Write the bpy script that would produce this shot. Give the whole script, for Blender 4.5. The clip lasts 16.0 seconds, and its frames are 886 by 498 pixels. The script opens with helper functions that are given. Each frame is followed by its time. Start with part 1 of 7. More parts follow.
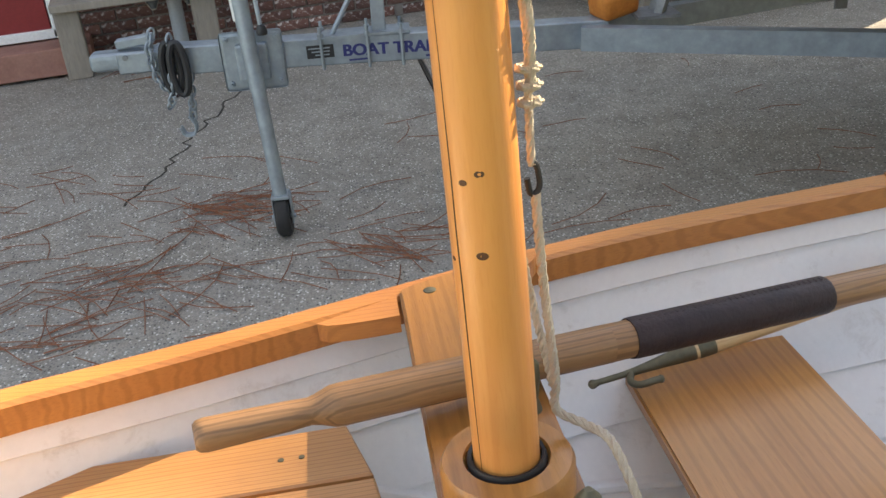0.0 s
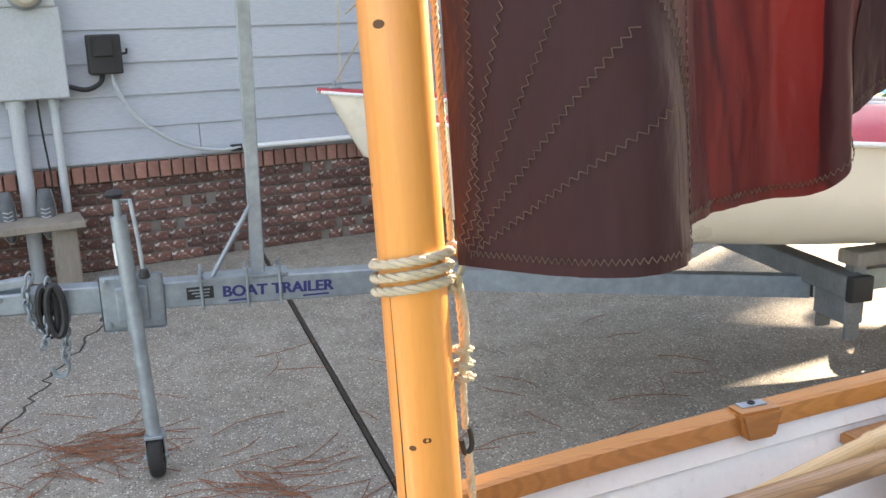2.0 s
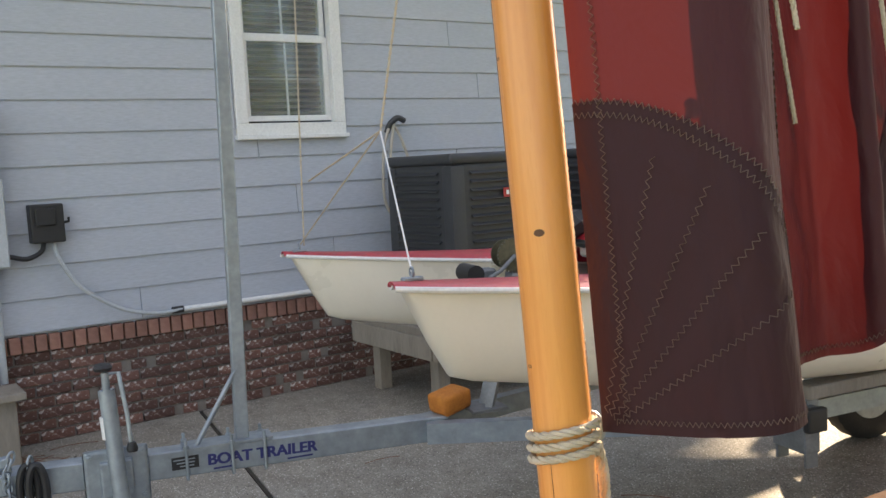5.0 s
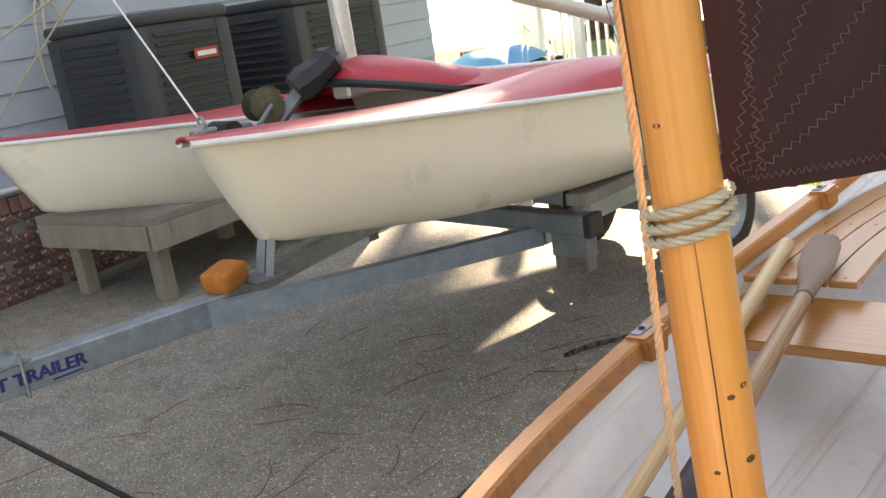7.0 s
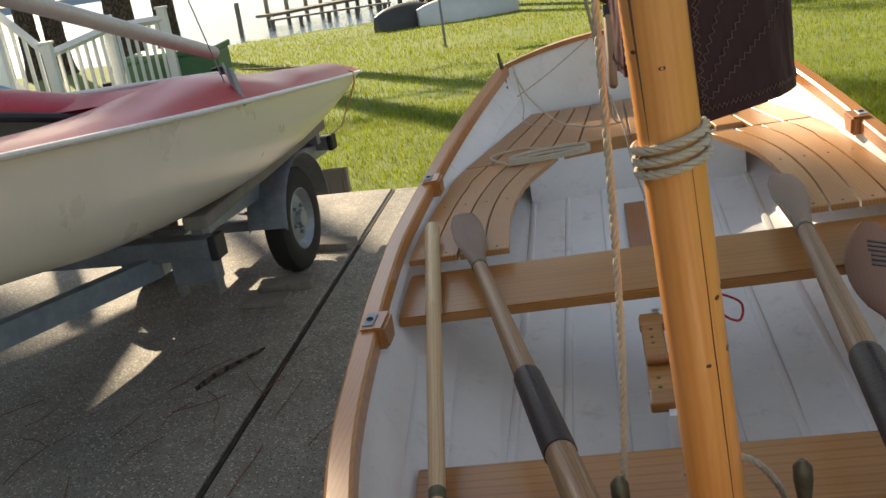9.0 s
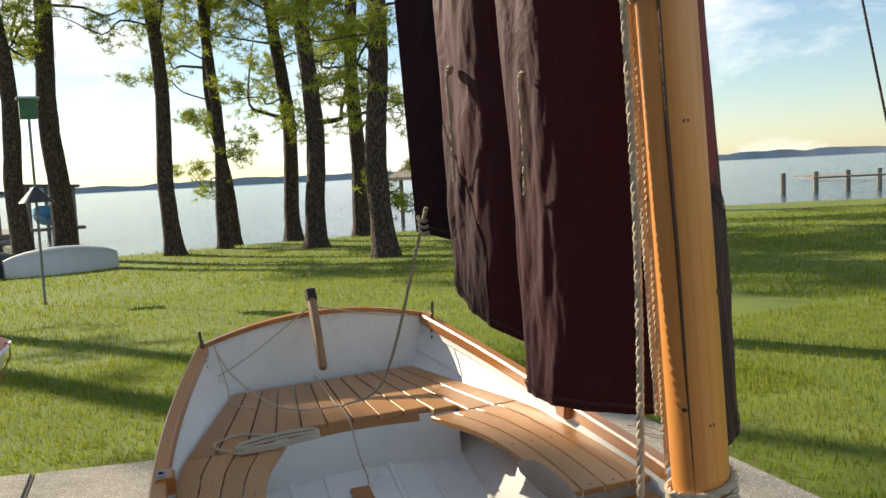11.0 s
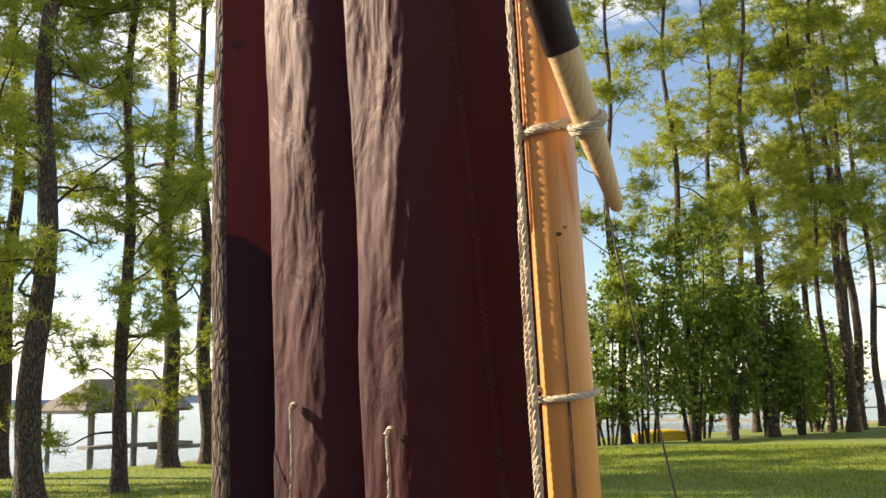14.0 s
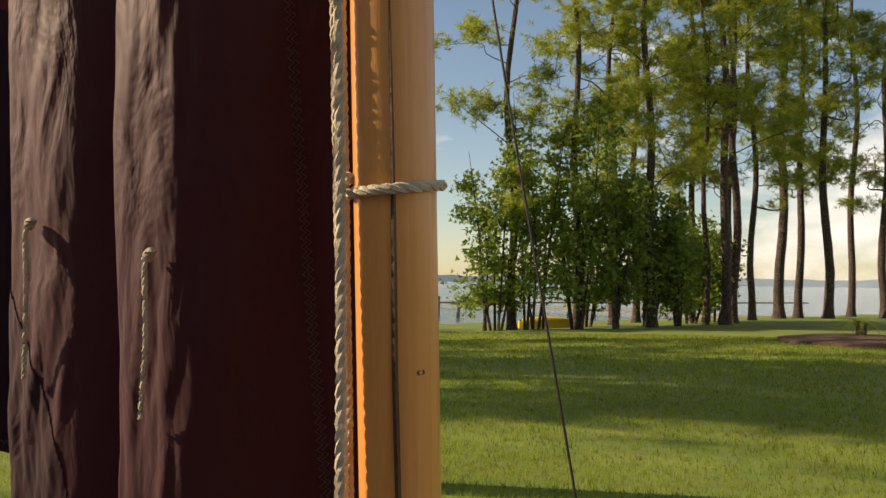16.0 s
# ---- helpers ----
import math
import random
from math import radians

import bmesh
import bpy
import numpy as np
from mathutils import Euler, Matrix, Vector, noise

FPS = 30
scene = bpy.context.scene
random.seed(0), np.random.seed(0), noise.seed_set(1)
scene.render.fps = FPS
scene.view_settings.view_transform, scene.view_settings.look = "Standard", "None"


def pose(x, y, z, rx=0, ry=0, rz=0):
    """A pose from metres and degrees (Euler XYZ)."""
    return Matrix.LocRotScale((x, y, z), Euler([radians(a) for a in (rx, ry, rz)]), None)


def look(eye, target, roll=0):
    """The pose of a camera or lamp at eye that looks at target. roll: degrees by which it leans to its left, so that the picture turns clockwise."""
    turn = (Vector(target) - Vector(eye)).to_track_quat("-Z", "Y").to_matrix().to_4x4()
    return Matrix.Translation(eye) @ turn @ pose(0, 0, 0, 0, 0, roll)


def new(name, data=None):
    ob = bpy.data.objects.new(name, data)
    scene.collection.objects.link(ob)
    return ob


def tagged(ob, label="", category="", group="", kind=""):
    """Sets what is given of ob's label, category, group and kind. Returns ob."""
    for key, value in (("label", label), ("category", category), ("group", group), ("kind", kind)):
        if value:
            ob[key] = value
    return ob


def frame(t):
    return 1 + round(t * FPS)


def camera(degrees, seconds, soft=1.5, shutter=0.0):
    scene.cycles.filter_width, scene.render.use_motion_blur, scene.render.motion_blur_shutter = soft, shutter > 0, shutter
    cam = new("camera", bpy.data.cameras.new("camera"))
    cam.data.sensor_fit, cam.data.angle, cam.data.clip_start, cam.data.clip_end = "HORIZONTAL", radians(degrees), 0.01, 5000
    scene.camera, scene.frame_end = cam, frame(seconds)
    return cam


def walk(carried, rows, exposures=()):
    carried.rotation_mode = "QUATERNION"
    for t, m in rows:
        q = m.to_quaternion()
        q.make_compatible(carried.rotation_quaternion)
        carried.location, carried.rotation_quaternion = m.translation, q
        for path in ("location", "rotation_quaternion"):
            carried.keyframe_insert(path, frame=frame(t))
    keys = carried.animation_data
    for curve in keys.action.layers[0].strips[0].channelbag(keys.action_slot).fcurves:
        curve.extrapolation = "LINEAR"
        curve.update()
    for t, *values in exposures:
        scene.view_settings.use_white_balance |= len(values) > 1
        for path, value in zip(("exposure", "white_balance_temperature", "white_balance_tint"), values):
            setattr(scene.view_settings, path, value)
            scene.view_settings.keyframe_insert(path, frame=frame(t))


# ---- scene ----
cam = camera(52.26, 16.0)
PATH = [
    (0, look((0.689, -0.246, 1.345), (-1.010, 0.258, 0.417), -4.48)),
    (0.5, look((0.646, -0.313, 1.354), (-1.033, 0.370, 0.508), -4.57)),
    (1, look((0.631, -0.375, 1.380), (-1.025, 0.484, 0.659), -3.32)),
    (1.5, look((0.673, -0.395, 1.414), (-1.004, 0.509, 0.805), -2.23)),
    (2, look((0.767, -0.377, 1.453), (-0.949, 0.522, 0.958), -1.55)),
    (2.5, look((0.846, -0.361, 1.517), (-0.850, 0.633, 1.152), -0.45)),
    (3, look((0.850, -0.420, 1.558), (-0.826, 0.651, 1.341), -0.18)),
    (3.2, look((0.834, -0.462, 1.573), (-0.821, 0.651, 1.433), -0.39)),
    (5.3, look((0.696, -0.679, 1.507), (-0.939, 0.450, 1.276), -3.97)),
    (5.5, look((0.613, -0.640, 1.479), (-1.007, 0.497, 1.187), -4.77)),
    (6, look((0.459, -0.602, 1.468), (-1.094, 0.594, 1.071), -5.36)),
    (6.5, look((0.342, -0.656, 1.434), (-1.012, 0.732, 0.946), -7.61)),
    (7, look((0.248, -0.799, 1.434), (-0.837, 0.794, 0.901), -8.50)),
    (7.5, look((0.103, -0.797, 1.415), (-0.774, 0.912, 0.857), -7.26)),
    (8, look((-0.015, -0.779, 1.434), (-0.661, 1.023, 0.854), -7.94)),
    (8.5, look((-0.135, -0.857, 1.436), (-0.417, 1.027, 0.826), -9.46)),
    (9, look((-0.270, -0.944, 1.444), (-0.275, 0.955, 0.817), -8.59)),
    (9.5, look((-0.385, -0.884, 1.455), (-0.153, 1.023, 0.899), -5.09)),
    (10, look((-0.479, -0.836, 1.520), (0.006, 1.063, 1.120), -4.24)),
    (10.2, look((-0.548, -0.846, 1.539), (0.034, 1.037, 1.198), -4.24)),
    (12.3, look((-0.925, -0.644, 1.698), (0.395, 0.857, 1.747), -1.72)),
    (12.5, look((-0.952, -0.639, 1.715), (0.413, 0.820, 1.801), -2.27)),
    (13, look((-1.006, -0.645, 1.744), (0.432, 0.734, 1.922), -2.72)),
    (13.5, look((-1.029, -0.647, 1.765), (0.451, 0.674, 2.019), -2.10)),
    (14, look((-1.035, -0.657, 1.790), (0.455, 0.638, 2.109), -1.27)),
    (14.5, look((-1.034, -0.647, 1.789), (0.469, 0.642, 2.071), -0.76)),
    (15, look((-0.921, -0.594, 1.756), (0.628, 0.661, 1.921), -0.19)),
    (15.5, look((-0.727, -0.533, 1.721), (0.853, 0.690, 1.810), 1.59)),
    (16, look((-0.626, -0.449, 1.715), (1.022, 0.682, 1.782), 0.79)),
]
EXPOSE = [(0.0, 2.2, 7200, 13), (1.0, 2.2, 7200, 13), (2.0, 2.7, 7200, 15), (2.5, 2.8, 7200, 15), (3.0, 2.7, 7200, 16), (5.5, 1.95, 7400, 16), (6.0, 1.85, 7400, 16), (6.5, 1.95, 7600, 16), (7.0, 2.25, 7600, 15), (7.5, 1.95, 7350, 13), (8.0, 1.55, 7100, 12), (9.0, 1.08, 7000, 10), (9.5, 0.72, 6700, 9), (10.0, 0.7, 6500, 8), (12.5, 0.95, 6500, 9), (14.0, 1.25, 7000, 12), (15.0, 0.95, 7250, 13), (16.0, 0.5, 7450, 13)]
walk(cam, PATH, EXPOSE)

# ---- light ----
SUN_YAW, SUN_EL = 24.0, 29.0
world = bpy.data.worlds.new("world")
scene.world = world
world.use_nodes = True
wn = world.node_tree.nodes
sky = wn.new("ShaderNodeTexSky")
sky.sky_type = "NISHITA"
sky.sun_disc = False
sky.sun_elevation = radians(SUN_EL)
sky.sun_rotation = radians(-SUN_YAW)
sky.air_density, sky.dust_density, sky.ozone_density = 1.0, 0.25, 1.8
wn["Background"].inputs["Strength"].default_value = 0.085
# thin broken cloud over the whole sky
wl = world.node_tree.links
wc = wn.new("ShaderNodeTexCoord")
wm = wn.new("ShaderNodeMapping")
wm.inputs["Scale"].default_value = (1.0, 1.0, 2.6)
wl.new(wc.outputs["Generated"], wm.inputs[0])
wt = wn.new("ShaderNodeTexNoise")
for key, val in (("Scale", 3.2), ("Detail", 8.0), ("Roughness", 0.6), ("Distortion", 0.3)):
    wt.inputs[key].default_value = val
wl.new(wm.outputs[0], wt.inputs["Vector"])
wr = wn.new("ShaderNodeMapRange")
wr.inputs["From Min"].default_value, wr.inputs["From Max"].default_value = 0.50, 0.68
wl.new(wt.outputs["Fac"], wr.inputs[0])
wx = wn.new("ShaderNodeMix")
wx.data_type = "RGBA"
wx.inputs[7].default_value = (9.5, 9.3, 9.0, 1)
wl.new(wr.outputs[0], wx.inputs[0])
wl.new(sky.outputs[0], wx.inputs[6])
wl.new(wx.outputs[2], wn["Background"].inputs["Color"])
sun = new("sun", bpy.data.lights.new("sun", "SUN"))
sun.data.energy, sun.data.angle, sun.data.color = 5.0, radians(0.5), (1.0, 0.86, 0.66)
sd = Vector((-math.sin(radians(SUN_YAW)) * math.cos(radians(SUN_EL)), math.cos(radians(SUN_YAW)) * math.cos(radians(SUN_EL)), math.sin(radians(SUN_EL))))
sun.matrix_basis = look(sd * 50, (0, 0, 0))

# ---- materials ----
def node(nt, kind, **ins):
    n = nt.nodes.new(kind)
    for k, v in ins.items():
        n.inputs[k.replace("_", " ")].default_value = v
    return n


def ramp(nt, fac, stops):
    r = nt.nodes.new("ShaderNodeValToRGB")
    while len(r.color_ramp.elements) < len(stops):
        r.color_ramp.elements.new(0.5)
    for e, (p, c) in zip(r.color_ramp.elements, stops):
        e.position, e.color = p, (*c, 1) if len(c) == 3 else c
    nt.links.new(fac, r.inputs[0])
    return r.outputs[0]


def mixc(nt, fac, a, b, mode="MIX"):
    m = nt.nodes.new("ShaderNodeMix")
    m.data_type, m.blend_type = "RGBA", mode
    for sock, v in ((m.inputs[0], fac), (m.inputs[6], a), (m.inputs[7], b)):
        if isinstance(v, (int, float)):
            sock.default_value = v
        elif isinstance(v, tuple):
            sock.default_value = (*v, 1) if len(v) == 3 else v
        else:
            nt.links.new(v, sock)
    return m.outputs[2]


def base(name):
    m = bpy.data.materials.new(name)
    m.use_nodes = True
    nt = m.node_tree
    return m, nt, nt.nodes["Principled BSDF"]


def coords(nt, stretch=(1, 1, 1), kind="Object"):
    tc = nt.nodes.new("ShaderNodeTexCoord")
    mp = nt.nodes.new("ShaderNodeMapping")
    mp.inputs["Scale"].default_value = stretch
    nt.links.new(tc.outputs[kind], mp.inputs[0])
    return mp.outputs[0]


def noise_tex(nt, co, scale, detail=5, rough=0.55, dist=0.0):
    n = node(nt, "ShaderNodeTexNoise", Scale=scale, Detail=detail, Roughness=rough, Distortion=dist)
    nt.links.new(co, n.inputs["Vector"])
    return n.outputs["Fac"]


def bump(nt, bsdf, height, strength, dist=0.01):
    b = node(nt, "ShaderNodeBump", Strength=strength, Distance=dist)
    nt.links.new(height, b.inputs["Height"])
    nt.links.new(b.outputs[0], bsdf.inputs["Normal"])


def surf(name, c1, c2, scale=4.0, rough=0.6, rough2=None, metal=0.0, bmp=0.15, fine=80.0, stretch=(1, 1, 1), dirt=None, coat=0.0, vary=0.0, spec=0.5, dlo=0.56, grain=0.22):
    """Two-scale mottled surface: c1/c2 blotches, fine grain, optional dirt colour."""
    m, nt, b = base(name)
    co = coords(nt, stretch)
    big = noise_tex(nt, co, scale, 6, 0.6)
    small = noise_tex(nt, co, fine, 4, 0.6)
    col = mixc(nt, ramp(nt, big, [(0.3, (0, 0, 0)), (0.7, (1, 1, 1))]), c1, c2)
    col = mixc(nt, grain, col, mixc(nt, ramp(nt, small, [(0.3, (0.3, 0.3, 0.3)), (0.7, (1, 1, 1))]), (0, 0, 0), col), "MIX")
    if dirt:
        d = noise_tex(nt, co, scale * 2.3, 9, 0.75, 0.4)
        col = mixc(nt, ramp(nt, d, [(dlo, (0, 0, 0)), (dlo + 0.14 * (dlo > 0.55) + 0.05, (1, 1, 1))]), col, dirt)
    if vary:
        oi = nt.nodes.new("ShaderNodeObjectInfo")
        hs = node(nt, "ShaderNodeHueSaturation")
        mr = node(nt, "ShaderNodeMapRange")
        mr.inputs["To Min"].default_value, mr.inputs["To Max"].default_value = 1 - vary, 1 + vary
        nt.links.new(oi.outputs["Random"], mr.inputs[0])
        nt.links.new(mr.outputs[0], hs.inputs["Value"])
        nt.links.new(col, hs.inputs["Color"])
        col = hs.outputs[0]
    nt.links.new(col, b.inputs["Base Color"])
    rr = node(nt, "ShaderNodeMapRange")
    rr.inputs["To Min"].default_value, rr.inputs["To Max"].default_value = rough, rough2 if rough2 else min(1, rough + 0.15)
    nt.links.new(big, rr.inputs[0])
    nt.links.new(rr.outputs[0], b.inputs["Roughness"])
    b.inputs["Metallic"].default_value = metal
    b.inputs["Coat Weight"].default_value = coat
    b.inputs["Coat Roughness"].default_value = 0.15
    b.inputs["Specular IOR Level"].default_value = spec
    if bmp:
        bump(nt, b, small, bmp, 0.004)
    return m


def wood(name, c1, c2, dark, axis="Y", rings=26.0, rough=0.35, coat=0.3, vary=0.1, bmp=0.15, line=0.5):
    """Planed timber with stretched growth rings along one axis, fine pores and worn patches."""
    m, nt, b = base(name)
    st = {"X": (0.09, 1, 1), "Y": (1, 0.09, 1), "Z": (1, 1, 0.09)}[axis]
    co = coords(nt, st)
    oi = nt.nodes.new("ShaderNodeObjectInfo")
    add = nt.nodes.new("ShaderNodeVectorMath")
    sc = nt.nodes.new("ShaderNodeVectorMath")
    sc.operation = "SCALE"
    cx = nt.nodes.new("ShaderNodeCombineXYZ")
    for i in range(3):
        nt.links.new(oi.outputs["Random"], cx.inputs[i])
    sc.inputs["Scale"].default_value = 3.7
    nt.links.new(cx.outputs[0], sc.inputs[0])
    nt.links.new(co, add.inputs[0])
    nt.links.new(sc.outputs[0], add.inputs[1])
    co = add.outputs[0]
    warp = noise_tex(nt, co, 9.0, 3, 0.5)
    w = node(nt, "ShaderNodeTexNoise", Scale=rings, Detail=2.0, Roughness=0.4, Distortion=0.6)
    nt.links.new(co, w.inputs["Vector"])
    wave = node(nt, "ShaderNodeTexWave", Scale=rings * 0.9, Distortion=8.0, Detail=2.0)
    wave.bands_direction = "Y" if axis == "X" else "X"
    wave.inputs["Detail Scale"].default_value = 0.6
    nt.links.new(co, wave.inputs["Vector"])
    fine = noise_tex(nt, co, 420, 3, 0.6)
    col = mixc(nt, ramp(nt, warp, [(0.3, (0, 0, 0)), (0.7, (1, 1, 1))]), c1, c2)
    lines = ramp(nt, wave.outputs["Fac"], [(0.05, (1, 1, 1)), (0.3, (0.15, 0.15, 0.15)), (0.6, (0, 0, 0)), (0.95, (0.3, 0.3, 0.3))])
    col = mixc(nt, mixc(nt, line, (0, 0, 0), lines), col, dark)
    col = mixc(nt, mixc(nt, 0.3, (0, 0, 0), ramp(nt, fine, [(0.5, (0, 0, 0)), (0.75, (1, 1, 1))])), col, dark)
    hs = node(nt, "ShaderNodeHueSaturation")
    mr = node(nt, "ShaderNodeMapRange")
    mr.inputs["To Min"].default_value, mr.inputs["To Max"].default_value = 1 - vary, 1 + vary
    nt.links.new(oi.outputs["Random"], mr.inputs[0])
    nt.links.new(mr.outputs[0], hs.inputs["Value"])
    nt.links.new(col, hs.inputs["Color"])
    nt.links.new(hs.outputs[0], b.inputs["Base Color"])
    b.inputs["Roughness"].default_value = rough
    b.inputs["Coat Weight"].default_value = coat
    b.inputs["Coat Roughness"].default_value = 0.2
    bump(nt, b, fine, bmp, 0.002)
    return m


def aggregate(name):
    """Exposed-aggregate concrete: pale shell chips in grey matrix, damp stains."""
    m, nt, b = base(name)
    co = coords(nt)
    v = node(nt, "ShaderNodeTexVoronoi", Scale=100.0, Randomness=1.0)
    nt.links.new(co, v.inputs["Vector"])
    v2 = node(nt, "ShaderNodeTexVoronoi", Scale=210.0)
    nt.links.new(co, v2.inputs["Vector"])
    big = noise_tex(nt, co, 0.55, 6, 0.62, 0.5)
    mid = noise_tex(nt, co, 6.0, 8, 0.7)
    col = mixc(nt, ramp(nt, big, [(0.32, (0, 0, 0)), (0.68, (1, 1, 1))]), (0.26, 0.236, 0.198), (0.40, 0.366, 0.305))
    col = mixc(nt, ramp(nt, mid, [(0.35, (0, 0, 0)), (0.75, (1, 1, 1))]), col, (0.20, 0.18, 0.148))
    sep = nt.nodes.new("ShaderNodeSeparateColor")
    nt.links.new(v.outputs["Color"], sep.inputs[0])
    chips = ramp(nt, v.outputs["Distance"], [(0.3, (1, 1, 1)), (0.42, (0, 0, 0))])
    pick = ramp(nt, sep.outputs[0], [(0.6, (0, 0, 0)), (0.75, (1, 1, 1))])
    both = mixc(nt, 1.0, chips, pick, "MULTIPLY")
    col = mixc(nt, both, col, (0.66, 0.63, 0.56))
    pick2 = ramp(nt, sep.outputs[1], [(0.75, (0, 0, 0)), (0.8, (1, 1, 1))])
    col = mixc(nt, mixc(nt, 1.0, chips, pick2, "MULTIPLY"), col, (0.09, 0.08, 0.07))
    sep2 = nt.nodes.new("ShaderNodeSeparateColor")
    nt.links.new(v2.outputs["Color"], sep2.inputs[0])
    g = ramp(nt, sep2.outputs[0], [(0.0, (0.7, 0.7, 0.7)), (1.0, (1.18, 1.18, 1.18))])
    col = mixc(nt, 1.0, col, g, "MULTIPLY")
    nt.links.new(col, b.inputs["Base Color"])
    b.inputs["Roughness"].default_value = 0.8
    bump(nt, b, v.outputs["Distance"], 0.35, 0.004)
    return m


def bark_mat(name):
    """Plated pine bark: long dark furrows between scaly red-brown plates."""
    m, nt, b = base(name)
    co = coords(nt, (1, 1, 0.28))
    warp = nt.nodes.new("ShaderNodeTexNoise")
    warp.inputs["Scale"].default_value = 7.0
    nt.links.new(co, warp.inputs["Vector"])
    add = nt.nodes.new("ShaderNodeVectorMath")
    sc = nt.nodes.new("ShaderNodeVectorMath")
    sc.operation = "SCALE"
    sc.inputs["Scale"].default_value = 0.12
    nt.links.new(warp.outputs["Color"], sc.inputs[0])
    nt.links.new(co, add.inputs[0])
    nt.links.new(sc.outputs[0], add.inputs[1])
    v = node(nt, "ShaderNodeTexVoronoi", Scale=17.0)
    v.feature = "DISTANCE_TO_EDGE"
    nt.links.new(add.outputs[0], v.inputs["Vector"])
    cell = node(nt, "ShaderNodeTexVoronoi", Scale=17.0)
    nt.links.new(add.outputs[0], cell.inputs["Vector"])
    sep = nt.nodes.new("ShaderNodeSeparateColor")
    nt.links.new(cell.outputs["Color"], sep.inputs[0])
    fine = noise_tex(nt, co, 60, 5, 0.65)
    col = mixc(nt, sep.outputs[0], (0.10, 0.064, 0.047), (0.22, 0.14, 0.10))
    col = mixc(nt, ramp(nt, fine, [(0.35, (0, 0, 0)), (0.7, (1, 1, 1))]), col, (0.06, 0.042, 0.034))
    gap = ramp(nt, v.outputs["Distance"], [(0.03, (1, 1, 1)), (0.16, (0, 0, 0))])
    col = mixc(nt, gap, col, (0.018, 0.013, 0.011))
    nt.links.new(col, b.inputs["Base Color"])
    b.inputs["Roughness"].default_value = 0.9
    h = mixc(nt, 0.25, ramp(nt, v.outputs["Distance"], [(0.0, (0, 0, 0)), (0.25, (1, 1, 1))]), fine)
    bump(nt, b, h, 1.0, 0.035)
    return m


def cloth_mat(name, c, trans, wrinkle=0.35, warm=(0.45, 0.06, 0.04)):
    m, nt, b = base(name)
    co = coords(nt)
    n = noise_tex(nt, coords(nt, (2.2, 2.2, 1.0)), 6.0, 4, 0.55, 0.5)
    big = noise_tex(nt, co, 2.5, 3)
    fine = noise_tex(nt, co, 700, 2)
    col = mixc(nt, ramp(nt, big, [(0.3, (0, 0, 0)), (0.7, (1, 1, 1))]), c, tuple(x * 1.25 for x in c))
    col = mixc(nt, mixc(nt, 0.3, (0, 0, 0), fine), col, tuple(x * 0.6 for x in c))
    nt.links.new(col, b.inputs["Base Color"])
    b.inputs["Roughness"].default_value = 0.6
    b.inputs["Specular IOR Level"].default_value = 0.36
    b.inputs["Specular Tint"].default_value = (1.0, 0.74, 0.68, 1)
    b.inputs["Sheen Weight"].default_value = 0.12
    b.inputs["Sheen Tint"].default_value = (1.0, 0.6, 0.55, 1)
    b.inputs["Sheen Roughness"].default_value = 0.4
    tr = nt.nodes.new("ShaderNodeBsdfTranslucent")
    tr.inputs["Color"].default_value = (*warm, 1)
    mx = nt.nodes.new("ShaderNodeMixShader")
    mx.inputs[0].default_value = trans
    out = nt.nodes["Material Output"]
    nt.links.new(b.outputs[0], mx.inputs[1])
    nt.links.new(tr.outputs[0], mx.inputs[2])
    nt.links.new(mx.outputs[0], out.inputs["Surface"])
    bump(nt, b, n, wrinkle, 0.035)
    return m


def leaf_mat(name, c1, c2, trans=0.35, patch=None):
    m, nt, b = base(name)
    geo = nt.nodes.new("ShaderNodeNewGeometry")
    col = mixc(nt, geo.outputs["Random Per Island"], c1, c2)
    if patch:
        n1 = noise_tex(nt, coords(nt), 0.55, 5, 0.65, 0.4)
        n2 = noise_tex(nt, coords(nt), 4.5, 6, 0.7)
        col = mixc(nt, ramp(nt, n1, [(0.4, (0, 0, 0)), (0.7, (0.8, 0.8, 0.8))]), col, patch)
        col = mixc(nt, ramp(nt, n2, [(0.40, (0.8, 0.8, 0.8)), (0.58, (0, 0, 0))]), col, tuple(v * 0.45 for v in c1))
    nt.links.new(col, b.inputs["Base Color"])
    b.inputs["Roughness"].default_value = 0.6
    b.inputs["Specular IOR Level"].default_value = 0.25
    tr = nt.nodes.new("ShaderNodeBsdfTranslucent")
    nt.links.new(mixc(nt, 0.5, col, (0.34, 0.38, 0.025)), tr.inputs["Color"])
    mx = nt.nodes.new("ShaderNodeMixShader")
    mx.inputs[0].default_value = trans
    nt.links.new(b.outputs[0], mx.inputs[1])
    nt.links.new(tr.outputs[0], mx.inputs[2])
    nt.links.new(mx.outputs[0], nt.nodes["Material Output"].inputs["Surface"])
    return m


